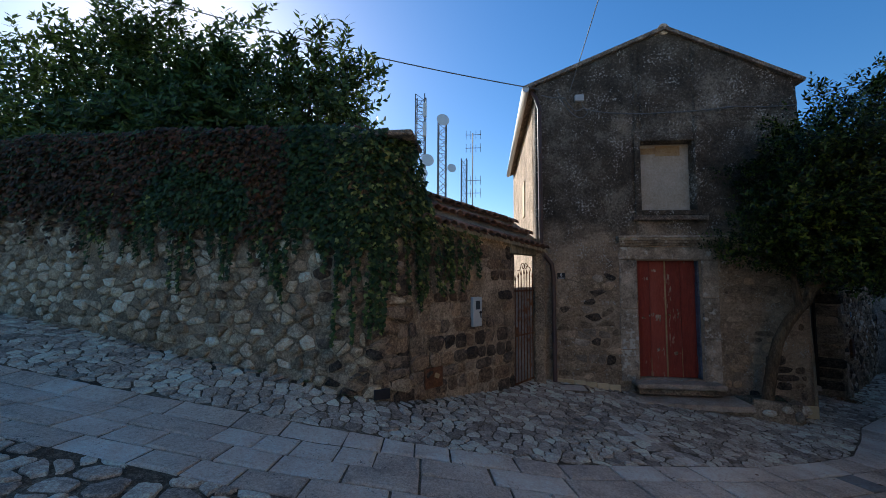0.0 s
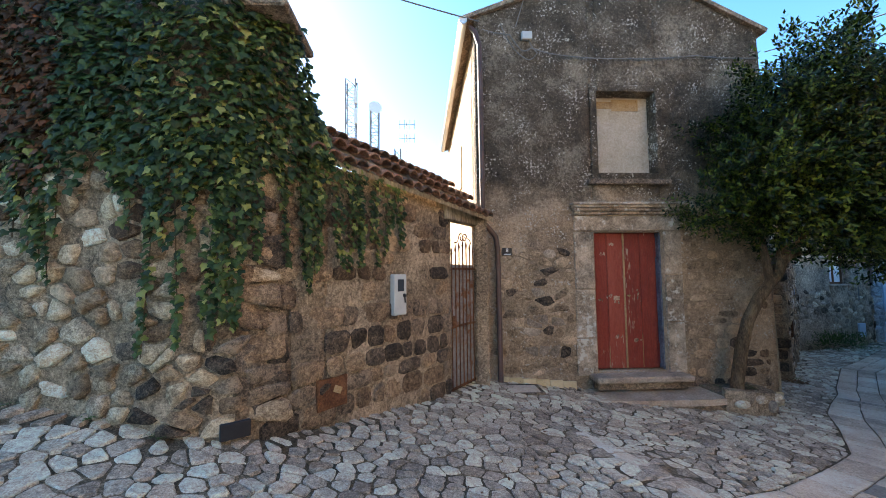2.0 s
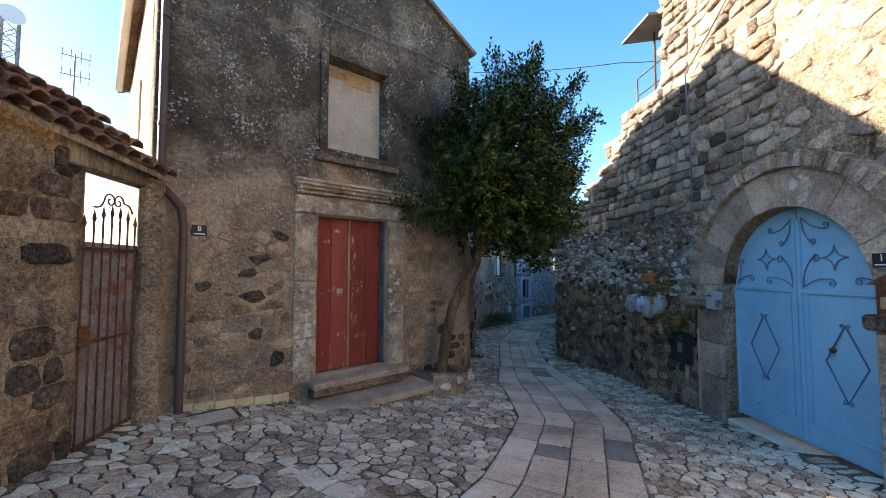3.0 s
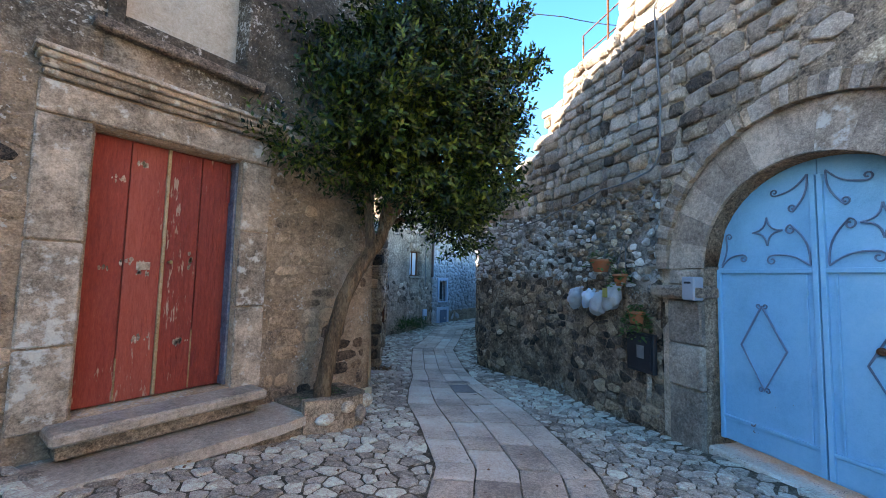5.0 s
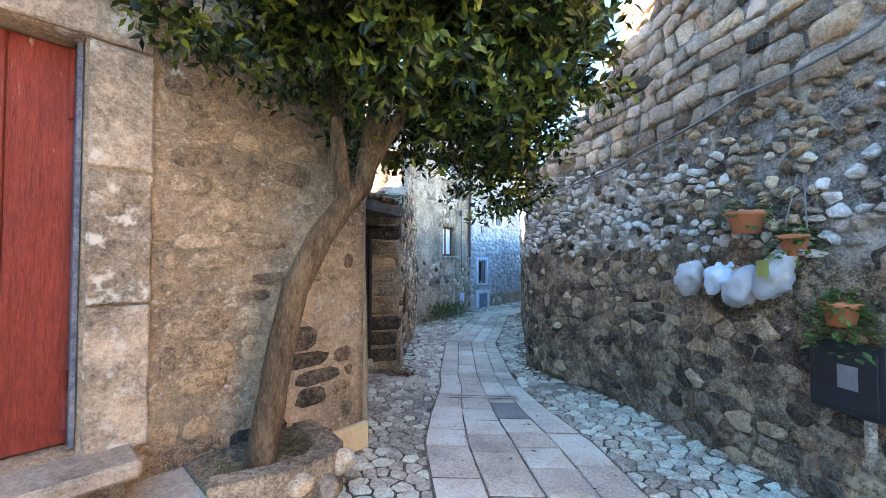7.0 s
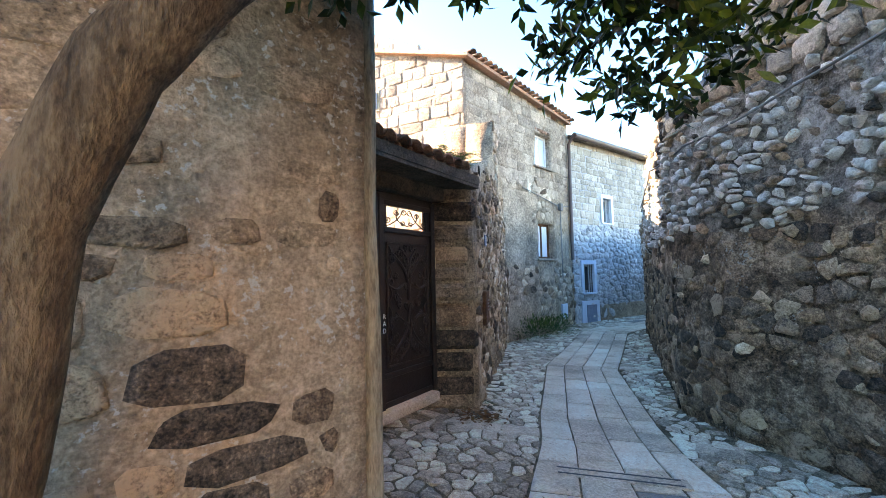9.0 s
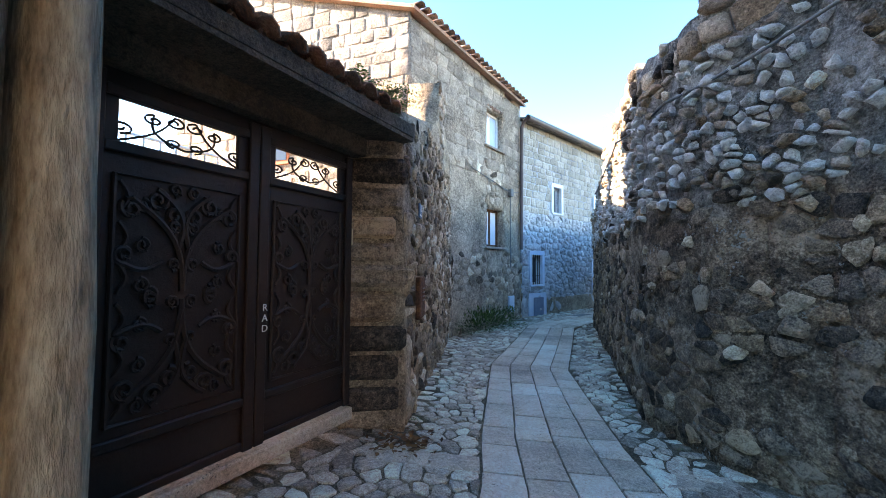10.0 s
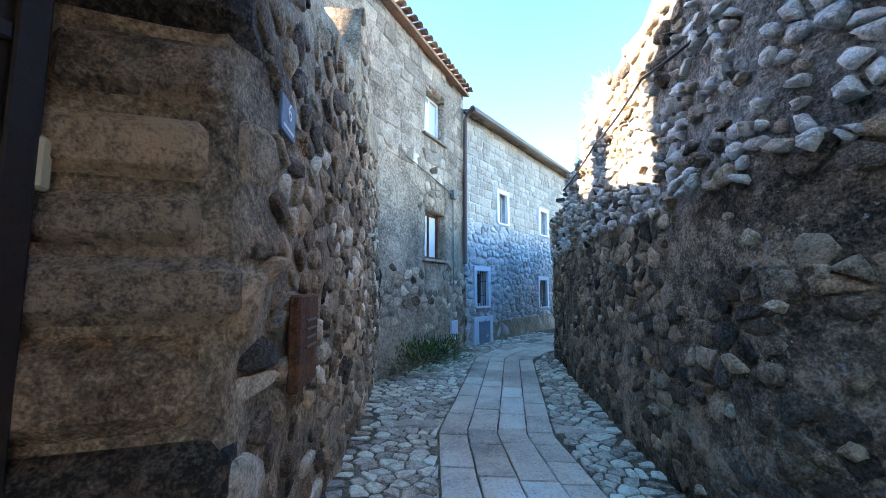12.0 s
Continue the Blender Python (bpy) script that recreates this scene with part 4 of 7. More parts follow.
def lettering(text, size, material, parent, m, label=""):
    c = bpy.data.curves.new("lettering", "FONT")
    c.body, c.size, c.extrude, c.align_x, c.align_y = text, size, 0.002, "CENTER", "CENTER"
    tmp = new("lettering_source", c)
    me = bpy.data.meshes.new_from_object(tmp.evaluated_get(bpy.context.evaluated_depsgraph_get()))
    bpy.data.objects.remove(tmp)
    me.materials.append(MAT[material])
    ob = new("lettering", me)
    ob.parent = parent
    ob.matrix_parent_inverse = Matrix.Translation(-parent.location)
    ob.matrix_basis = m @ pose(0, 0, 0, 90, 0, 0)
    if label:
        ob["label"] = label
    return ob


def number_plate(face, u, v, text, turn=0.0, d=0.03, plate="black"):
    t = fthing("house_number", "small dark house number plate with white figure %s" % text, "sign", face, u, v, d)
    S = Solid()
    fbox(S, face, u, v, d, 0.15, 0.12, 0.012, 0.003)
    part("plate", S, plate, t)
    lettering(text, 0.085, "white_paint", t, fm(face, u, v + 0.018, d + 0.014))
    S = Solid()
    fbox(S, face, u, v - 0.04, d + 0.011, 0.11, 0.012, 0.003, 0.001)
    part("small_writing", S, "white_paint", t, "unreadable line of small writing")
    return t


# house door, surround, window
F = front_face
door = part("door", Solid().add([F(U(x), z, -0.2) for x, z in ((0, 0), (1.12, 0), (1.12, 2.2), (0, 2.2))] + [F(U(x), z, -0.24) for x, z in ((0, 0), (1.12, 0), (1.12, 2.2), (0, 2.2))],
                                [(0, 1, 2, 3), (7, 6, 5, 4), (0, 4, 5, 1), (1, 5, 6, 2), (2, 6, 7, 3), (3, 7, 4, 0)]), "red_paint", house, "closed red plank door with flaking paint")
for x0, x1 in ((0.012, 0.275), (0.282, 0.545), (0.572, 0.83), (0.837, 1.105)):
    S = Solid()
    fbox(S, F, U((x0 + x1) / 2), 1.1, -0.2, x1 - x0, 2.18, 0.028, 0.004)
    part("plank", S, "red_paint", door)
S = Solid()
fbox(S, F, U(0.557), 1.1, -0.2, 0.026, 2.18, 0.045, 0.004)
part("cover_strip", S, "bare_wood", door, "bare wooden strip between the leaves")
S = Solid()
fbox(S, F, U(1.104), 1.1, -0.17, 0.026, 2.18, 0.12, 0.004)
part("jamb_strip", S, "jamb_paint", door, "grey-blue painted strip on the jamb")
for z in (0.25, 1.95):
    S = Solid()
    S.tube([F(U(1.08), z - 0.16, -0.155), F(U(1.08), z + 0.16, -0.155)], 0.016, 8)
    part("hinge", S, "red_paint", door, "", True)
for x, z, w, h in ((0.34, 1.16, 0.16, 0.035), (0.15, 1.1, 0.06, 0.03), (0.42, 1.06, 0.1, 0.05), (0.2, 1.85, 0.1, 0.05), (0.36, 2.0, 0.08, 0.06), (0.78, 1.2, 0.02, 0.2), (0.75, 0.45, 0.14, 0.03), (0.42, 0.5, 0.14, 0.04)):
    for k in range(7):
        S = Solid()
        cx_, cz_, a_ = x + rnd(-0.5, 0.5) * w, z + rnd(-0.5, 0.5) * h, rnd(0.005, 0.016)
        n_ = 8
        S.prism([F(U(cx_ + math.cos(j * math.tau / n_) * a_ * rnd(0.6, 1.3)), cz_ + math.sin(j * math.tau / n_) * a_ * rnd(1.0, 2.4), -0.1715) for j in range(n_)], (0, -0.0015, 0))
        part("flaked_spot", S, "carved", door)
for x, z0, z1 in ((0.28, 0.02, 0.36), (0.83, 0.02, 0.55)):
    S = Solid()
    fbox(S, F, U(x), (z0 + z1) / 2, -0.19, 0.012, z1 - z0, 0.024, 0.002)
    part("crack_strip", S, "bare_wood", door)
S = Solid()
fbox(S, F, U(0.42), 1.13, -0.173, 0.1, 0.07, 0.004, 0.002)
part("lock_patch", S, "carved", door, "pale scraped patch by the lock")
S = Solid()
S.tube([F(U(0.61), 1.17, -0.17), F(U(0.61), 1.17, -0.13)], 0.012, 10)
S.ball(F(U(0.61), 1.17, -0.125), 0.018)
part("knob", S, "brass", door)
for x0, x1, z0, z1 in ((-0.33, -0.015, -0.05, 0.52), (-0.33, -0.015, 0.535, 1.28), (-0.33, -0.015, 1.295, 2.2), (1.135, 1.42, -0.05, 0.75), (1.135, 1.42, 0.765, 1.5), (1.135, 1.42, 1.515, 2.2), (-0.33, 1.42, 2.215, 2.45)):
    S = Solid()
    fbox(S, F, U((x0 + x1) / 2), (z0 + z1) / 2, -0.12, x1 - x0, z1 - z0, 0.15, 0.012)
    part("surround_stone", S, "carved", house)
for z, h, out in ((2.47, 0.05, 0.06), (2.52, 0.06, 0.1), (2.575, 0.05, 0.14), (2.615, 0.04, 0.18)):
    S = Solid()
    fbox(S, F, U(0.58), z + h / 2, 0.0, 1.74 + out, h, out, 0.014)
    part("cornice_course", S, "carved", house, "moulded limestone door cornice")
win = part("window", Solid(), "carved", house, "walled-up upper window with pale render")
S = Solid()
fbox(S, F, U(0.605), 3.83, -0.26, 0.97, 1.34, 0.05, 0.004)
part("infill", S, "infill", win, "pale rendered infill, orange stained at the top")
S = Solid()
for x0, x1, z0, z1 in ((0.0, 0.115, 3.06, 4.62), (1.095, 1.21, 3.06, 4.62), (0.12, 1.09, 4.505, 4.62), (0.12, 1.09, 3.06, 3.155)):
    fbox(S, F, U((x0 + x1) / 2), (z0 + z1) / 2, -0.1, x1 - x0 - 0.004, z1 - z0, 0.125, 0.01)
part("frame", S, "render", win)
S = Solid()
fbox(S, F, U(0.6), 3.0, -0.05, 1.36, 0.09, 0.14, 0.015)
part("sill", S, "mortar_grey", win)
for x in (0.34, 0.7):
    S = Solid()
    fbox(S, F, U(x), 4.37, -0.21, 0.3 if x < 0.5 else 0.46, 0.2 if x > 0.5 else 0.12, 0.012, 0.004)
    part("rust_stained_board", S, "bare_wood", win)
# steps, trim, planter
steps = thing("doorstep", "two worn limestone doorsteps below the red door", "step", at=(0.6, -0.3, -0.4))
S = Solid()
S.box((0.6, -0.13, -0.06), (1.5, 0.36, 0.09), None, 0.025)
part("upper_step", S, "step", steps)
S = Solid()
S.box((0.6, -0.09, -0.16), (1.4, 0.24, 0.13), None, 0.01)
part("riser", S, "mortar", steps)
S = Solid()
o = [(-0.42, 0.0), (-0.42, -0.5), (-0.3, -0.6), (1.3, -0.66), (1.75, -0.6), (1.98, -0.4), (2.05, -0.1), (1.6, 0.0)]
S.prism([(x, y, -0.34) for x, y in o], (0, 0, 0.085))
part("lower_step", S, "step", steps, "long lower step with a rounded end")
S = Solid()
S.prism([(x * 0.97 + 0.02, y * 0.92, -0.75) for x, y in o], (0, 0, 0.41))
part("footing", S, "mortar", steps)
for i in range(6):
    x0, x1 = -1.62 + i * 0.21, -1.62 + i * 0.21 + 0.203
    S = Solid()
    fbox(S, F, U((x0 + x1) / 2), -0.12 - 0.018 * i, 0.0, x1 - x0, 0.17, 0.04, 0.006)
    part("plinth_stone", S, "trim", house, "cream stone plinth block" if i == 0 else "")
S = Solid()
fbox(S, F, U(2.7), -0.55, 0.0, 0.52, 0.36, 0.05, 0.008)
part("plinth_stone", S, "trim", house)
planter = thing("planter", "low curved planter edge of rubble and mortar", "planter", at=(2.2, -0.4, -0.6))
S = Solid()
outer = [(1.55, -0.62), (1.9, -0.7), (2.22, -0.68), (2.4, -0.52), (2.45, -0.2), (2.45, 0.0)]
inner = [(2.3, 0.0), (2.29, -0.2), (2.25, -0.42), (2.12, -0.54), (1.9, -0.56), (1.6, -0.5)]
S.prism([(x, y, ground_z(x, y) - 0.1) for x, y in outer + inner], (0, 0, 0.43))
part("edge", S, "mortar", planter)
for i, (x, y) in enumerate(((1.75, -0.68), (2.0, -0.71), (2.18, -0.69), (2.33, -0.6), (2.42, -0.4), (2.44, -0.15), (2.2, -0.62))):
    S = Solid()
    S.ball((x, y, ground_z(x, y) + (0.24 if i % 2 else 0.15)), (rnd(0.07, 0.12), rnd(0.05, 0.08), rnd(0.05, 0.09)), 9, 6)
    part("stone", S, pick(("ashlar", 0.5), ("white_stone", 0.5)), planter, "", True)
S = Solid()
S.prism([(x, y, -0.6) for x, y in ((1.6, -0.5), (1.9, -0.56), (2.12, -0.54), (2.25, -0.42), (2.29, -0.2), (2.3, -0.01), (1.6, -0.01))], (0, 0, 0.38))
part("soil", S, "dirt", planter)

number_plate(F, U(-1.41), 1.89, "8", d=0.02)
jb = fthing("junction_box", "grey cable junction box high on the facade", "box", F, U(-1.02), 5.4, 0.02)
S = Solid()
fbox(S, F, U(-1.02), 5.4, 0.01, 0.17, 0.13, 0.08, 0.01)
part("housing", S, "grey_box", jb)


def cable(name, pts, r, label, sag=0.0, n=24, material="cable"):
    """A cable through points, hanging by sag between each two."""
    out = []
    for a, b in zip(pts, pts[1:]):
        a, b = Vector(a), Vector(b)
        for i in range(n):
            f = i / n
            out.append(a.lerp(b, f) - Vector((0, 0, sag * 4 * f * (1 - f))))
    out.append(Vector(pts[-1]))
    S = Solid()
    S.tube(out, r, 6)
    ob = part(name, S, material, None, "", True)
    return tagged(ob, label, "cable")


cable("overhead_cable", [(-1.8, -0.06, 5.62), (-10.86, -1.37, 7.74), (-20, -2.7, 10.2)], 0.011, "grey overhead cable strung from the gabled house", 0.18)
cable("overhead_cable", [(-1.2, -0.06, 5.55), (-0.45, -3.0, 8.6), (0.4, -6.5, 12.0)], 0.008, "thin overhead wire rising from the gable", 0.05)
cable("overhead_cable", [(3.0, -0.06, 5.2), (5.76, -1.6, 5.75), (7.6, -2.6, 6.2)], 0.009, "overhead cable from the house corner across the lane", 0.05)
cable("facade_cable", [(-1.75, -0.05, 5.5), (-1.3, -0.05, 5.42), (-1.1, -0.05, 5.15), (-0.95, -0.05, 5.2), (-0.4, -0.05, 5.08), (0.6, -0.05, 5.05), (1.8, -0.05, 5.12), (2.9, -0.05, 5.1)], 0.009, "loose cables clipped along the facade", 0.02, 6)
cable("facade_cable", [(-1.45, -0.05, 5.6), (-1.25, -0.05, 5.2), (-1.0, -0.05, 5.0), (-0.85, -0.05, 5.12), (-1.0, -0.05, 5.36)], 0.008, "looped cable below the junction box", 0.03, 6)
dp = thing("downpipe", "brown metal downpipe on the house corner", "pipe", at=(-1.7, -0.12, -0.1))
S = Solid()
S.tube([(-1.92, 0.1, 5.62), (-1.86, -0.04, 5.45), (-1.8, -0.08, 5.2), (-1.79, -0.08, 2.6), (-1.78, -0.09, 2.35), (-1.68, -0.11, 2.22), (-1.6, -0.11, 2.12), (-1.57, -0.1, 1.9), (-1.56, -0.1, -0.15)], 0.042, 12)
part("tube", S, "pipe", dp, "", True)
for z in (4.2, 3.0, 1.1, 0.4):
    S = Solid()
    S.tube([(-1.79 if z > 2.3 else -1.565, -0.09, z - 0.015), (-1.79 if z > 2.3 else -1.565, -0.09, z + 0.015)], 0.05, 12)
    part("clip", S, "pipe", dp)
S = Solid()
S.tube([(-2.06, -0.1, 5.62), (-2.06, HDEPTH, 5.62)], 0.07, 10)
part("gutter", S, "white_box", house, "pale roof gutter along the eave", True)
S = Solid()
S.box((HX0 - 0.012, 2.55, 3.9), (0.03, 0.5, 0.9), None, 0.01)
part("blind_window", S, "trim", house, "ochre blocked window in the side wall")
S = Solid()
S.tube([(APEX_X, -0.02, APEX + 0.03), (APEX_X, 0.22, APEX + 0.05)], 0.11, 12)
part("ridge_tile", S, "white_stone", house)

# wing: tiled coping, iron gate, meter, plate
wing_tiles = thing("tiled_roof", "low sloping roof of old terracotta tiles over the wall", "roof", at=(-2.8, -1.5, 2.4))
W0, W1 = U_WING + 0.22, left_face.length + 1.02


def wing_edge(s):
    """The eave line: along the wing wall and on over the gate to the house corner."""
    a, b = left_face(U_WING + 0.2, 0), Vector((-1.72, -0.18, 0))
    p = a.lerp(b, s)
    return p, (b - a).normalized()


tile = Solid()
n = 7
prof = [(-0.085, 0.0), (-0.06, 0.045), (0.0, 0.066), (0.06, 0.045), (0.085, 0.0)]
top_ = [(x, z) for x, z in prof]
vs = []
for y, k in ((0.0, 1.0), (0.42, 0.86)):
    vs += [(x * k, y, z * k) for x, z in prof] + [(x * k * 0.85, y, z * k - 0.014) for x, z in prof]
fs = []
for i in range(4):
    fs += [(i, i + 1, 11 + i, 10 + i), (5 + i, 15 + i, 16 + i, 6 + i), (i, 5 + i, 6 + i, i + 1), (10 + i, 11 + i, 16 + i, 15 + i)]
fs += [(0, 10, 15, 5), (4, 9, 19, 14)]
tile.add(vs, fs)
tile_mesh = tile.data("tile", "tile", True)


def put_tile(parent, m):
    ob = new("tile", tile_mesh)
    ob.parent = parent
    ob.matrix_parent_inverse = Matrix.Translation(-parent.location)
    ob.matrix_basis = m
    return ob


edge_len = (wing_edge(1)[0] - wing_edge(0)[0]).length
for i in range(int(edge_len / 0.165)):
    s = (i + 0.5) * 0.165 / edge_len
    p, t = wing_edge(s)
    back = Vector((-t.y, t.x, 0))
    z = 2.62 - 0.24 * s
    for row in range(3):
        q = p - back * 0.16 + back * 0.34 * row
        m = Matrix((t, (back + Vector((0, 0, 0.8))).normalized(), Vector((0, 0, 1)))).transposed().to_4x4()
        m.translation = Vector((q.x, q.y, z + 0.27 * row + 0.012 * (row % 2)))
        put_tile(wing_tiles, m @ pose(rnd(-0.01, 0.01), 0, rnd(-0.008, 0.008), rnd(-3, 3), rnd(-4, 4), rnd(-5, 5)))
a, b = wing_edge(0)[0], wing_edge(1)[0]
back = Vector((-wing_edge(0)[1].y, wing_edge(0)[1].x, 0))
S = Solid()
S.prism([a - back * 0.1 + Vector((0, 0, 2.56)), b - back * 0.1 + Vector((0, 0, 2.32)), b + back * 0.9 + Vector((0, 0, 3.07)), a + back * 0.9 + Vector((0, 0, 3.31))], (0, 0, 0.05))
part("boarding", S, "dark_wood", wing_tiles)
S = Solid()
S.prism([a + back * 0.86 + Vector((0, 0, -0.2)), b + back * 0.86 + Vector((0, 0, -0.2)), b + back * 1.0 + Vector((0, 0, -0.2)), a + back * 1.0 + Vector((0, 0, -0.2))], (0, 0, 3.05))
setting("wall_wing_back", S, "mortar", "plain back wall of the low wing", "wall")

gate_iron = thing("iron_gate", "narrow rusty iron bar gate backed with corrugated sheet", "gate", at=(-2.1, -0.6, 0.0))
gate_face = Face([(-2.4, -0.98), (-1.93, -0.3)], 0.0)
GL = gate_face.length
S = Solid()
for u in (0.012, GL - 0.012):
    fbox(S, gate_face, u, 1.02, -0.02, 0.03, 2.06, 0.03, 0.003)
for v in (0.04, 0.85, 1.62):
    fbox(S, gate_face, GL / 2, v, -0.015, GL, 0.03, 0.02, 0.003)
part("frame", S, "rust", gate_iron)
for i in range(8):
    u = 0.06 + i * (GL - 0.12) / 7
    S = Solid()
    top = 1.85 + 0.12 * math.sin(math.pi * i / 7)
    S.tube([gate_face(u, 0.03, 0.02), gate_face(u, top - 0.06, 0.02)], 0.008, 6)
    S.tube([gate_face(u, top - 0.06, 0.02), gate_face(u, top - 0.03, 0.02), gate_face(u, top + 0.05, 0.02)], [0.008, 0.016, 0.001], 6)
    part("bar", S, "rust", gate_iron)
S = Solid()
n = 26
vs = []
for i in range(n + 1):
    u, dd = 0.02 + (GL - 0.02) * i / n, -0.05 + 0.012 * math.cos(i * math.pi / 1.5)
    vs += [gate_face(u, 0.0, dd), gate_face(u, 1.68, dd), gate_face(u, 1.68, dd - 0.004), gate_face(u, 0.0, dd - 0.004)]
S.add(vs, [(4 * i + k, 4 * i + 4 + k, 4 * i + 4 + (k + 1) % 4, 4 * i + (k + 1) % 4) for i in range(n) for k in range(4)] + [(0, 1, 2, 3), (4 * n + 3, 4 * n + 2, 4 * n + 1, 4 * n)])
part("corrugated_sheet", S, "sheet", gate_iron)
S = Solid()
fbox(S, gate_face, 0.08, 0.92, 0.0, 0.1, 0.16, 0.05, 0.01)
part("lock_case", S, "rust", gate_iron)
S = Solid()
for k in (-1, 1):
    iron(S, fm(gate_face, GL / 2, 2.05, 0.0), curl(0.12 * k, 0.0, 0.07, 1.2, 0 if k > 0 else math.pi, k), 0.008)
    iron(S, fm(gate_face, GL / 2, 2.05, 0.0), bend((0.12 * k, 0.0), (0.24 * k, -0.08), 0.2), 0.008)
part("scroll", S, "rust", gate_iron)
S = Solid()
S.box((-1.87, -0.21, 1.1), (0.2, 0.36, 2.6), None, 0.03)
setting("gate_pier", S, "mortar", "rendered pier between the iron gate and the house", "wall")
S = Solid()
fbox(S, gate_face, GL / 2 - 0.02, 2.42, -0.1, GL + 0.2, 0.32, 0.16, 0.01)
setting("gate_lintel", S, "dark_wood", "dark timber lintel over the iron gate", "lintel")

mu = U_WING + 1.42
meter = fthing("meter_box", "grey enamel electricity meter box with small window", "meter box", left_face, mu, 1.33, 0.0)
S = Solid()
fbox(S, left_face, mu, 1.33, 0.0, 0.2, 0.44, 0.07, 0.01)
part("case", S, "grey_box", meter)
S = Solid()
fbox(S, left_face, mu, 1.43, 0.068, 0.1, 0.13, 0.006, 0.004)
part("window", S, "glass", meter)
S = Solid()
S.ball(left_face(mu + 0.05, 1.32, 0.08), 0.022)
S.tube([left_face(mu + 0.05, 1.32, 0.08), left_face(mu + 0.055, 1.24, 0.085)], 0.008, 6)
part("padlock", S, "black", meter)
ru = U_WING + 0.55
plate = fthing("wall_hatch", "rusted iron hatch plate set low in the wall", "hatch", left_face, ru, 0.52, 0.0)
S = Solid()
fbox(S, left_face, ru, 0.5, 0.005, 0.33, 0.27, 0.035, 0.008)
part("plate", S, "rust", plate)
S = Solid()
fbox(S, left_face, ru + 0.05, 0.52, 0.04, 0.09, 0.06, 0.004, 0.002, 25)
part("worn_patch", S, "bare_wood", plate, "pale patch where rust has flaked")
S = Solid()
fbox(S, left_face, U_CORNER + 0.02, left_face.floor(U_CORNER) + 0.09, 0.02, 0.2, 0.12, 0.03, 0.02)
tagged(part("drain_hole", S, "black"), "dark drain opening at the foot of the wall", "drain", "", "structure")
cap = thing("coping_slab", "flat dark coping slab on the ivy wall's corner", "coping", at=(-4.1, -2.9, 3.5))
S = Solid()
S.box((-4.18, -2.88, 3.6), (0.9, 0.75, 0.07), pose(0, 0, 0), 0.02)
part("slab", S, "mortar_grey", cap)

# slotted drain slab across the lane
slot_u = near(STRIP, 4.9, 0.15)[1]
slot = thing("drain_slab", "dark slotted stone drain slab across the paved strip", "drain", at=on_strip(slot_u, 0, 0.0))
S = Solid()
S.prism([on_strip(slot_u + a, w, 0.014) for a, w in ((-0.07, -0.5), (0.07, -0.5), (0.07, 0.4), (-0.07, 0.4))], (0, 0, 0.012))
part("slab", S, "slab", slot)
for a in (-0.045, 0.045):
    S = Solid()
    S.prism([on_strip(slot_u + a + b, w, 0.024) for b, w in ((-0.009, -0.46), (0.009, -0.46), (0.009, 0.36), (-0.009, 0.36))], (0, 0, 0.004))
    part("slot", S, "black", slot)
# drain cover before the house
dc = thing("drain_cover", "square stone drain cover set in the paving", "drain", at=(-1.3, -0.45, ground_z(-1.3, -0.45)))
S = Solid()
S.box((-1.3, -0.45, ground_z(-1.3, -0.45) + 0.02), (0.42, 0.36, 0.03), pose(0, 0, 0), 0.008)
part("lid", S, "slab", dc)
S = Solid()
for sx, sy, lx, ly in ((0, -0.2, 0.5, 0.03), (0, 0.2, 0.5, 0.03), (-0.235, 0, 0.03, 0.37), (0.235, 0, 0.03, 0.37)):
    S.box((-1.3 + sx, -0.45 + sy, ground_z(-1.3, -0.45) + 0.02), (lx, ly, 0.034), None, 0.004)
part("rim", S, "tuff", dc)

# ---- arched gateway ----
A = arch_face
for i in range(13):
    a0, a1 = math.pi * i / 13, math.pi * (i + 1) / 13
    S = Solid()
    r0, r1 = ARCH_R + 0.003, ARCH_R + 0.42
    o = []
    for a, r in [(a0 + 0.003, r0), (a0 + 0.002, r1), ((a0 + a1) / 2, r1), (a1 - 0.002, r1), (a1 - 0.003, r0), ((a0 + a1) / 2, r0)]:
        o.append((ARCH_C - r * math.cos(a), ARCH_SPRING + r * math.sin(a)))
    d1 = rnd(0.03, 0.042)
    S.add([A(u, v, -0.3) for u, v in o] + [A(u, v, d1) for u, v in o], [tuple(range(5, -1, -1)), tuple(range(6, 12))] + [(k, (k + 1) % 6, 6 + (k + 1) % 6, 6 + k) for k in range(6)])
    part("voussoir", S, pick(("carved", 0.35), ("ashlar", 0.65)), wall_arch)
for i in range(64):
    a0, a1 = math.pi * i / 64, math.pi * (i + 1) / 64
    S = Solid()
    r0, r1 = ARCH_R + 0.425, ARCH_R + 0.425 + rnd(0.15, 0.175)
    o = [(ARCH_C - r * math.cos(a), ARCH_SPRING + r * math.sin(a)) for a, r in ((a0, r0), (a0, r1), (a1, r1), (a1, r0))]
    d1 = rnd(0.08, 0.12)
    o2 = [(ARCH_C + (u - ARCH_C) * 0.985, v) for u, v in o]
    S.add([A(u, v, -0.05) for u, v in o] + [A(u, v, d1) for u, v in o2], [(3, 2, 1, 0), (4, 5, 6, 7)] + [(k, (k + 1) % 4, 4 + (k + 1) % 4, 4 + k) for k in range(4)])
    part("hood_stone", S, pick(("ashlar", 0.75), ("bedded_stone", 0.25)), wall_arch)
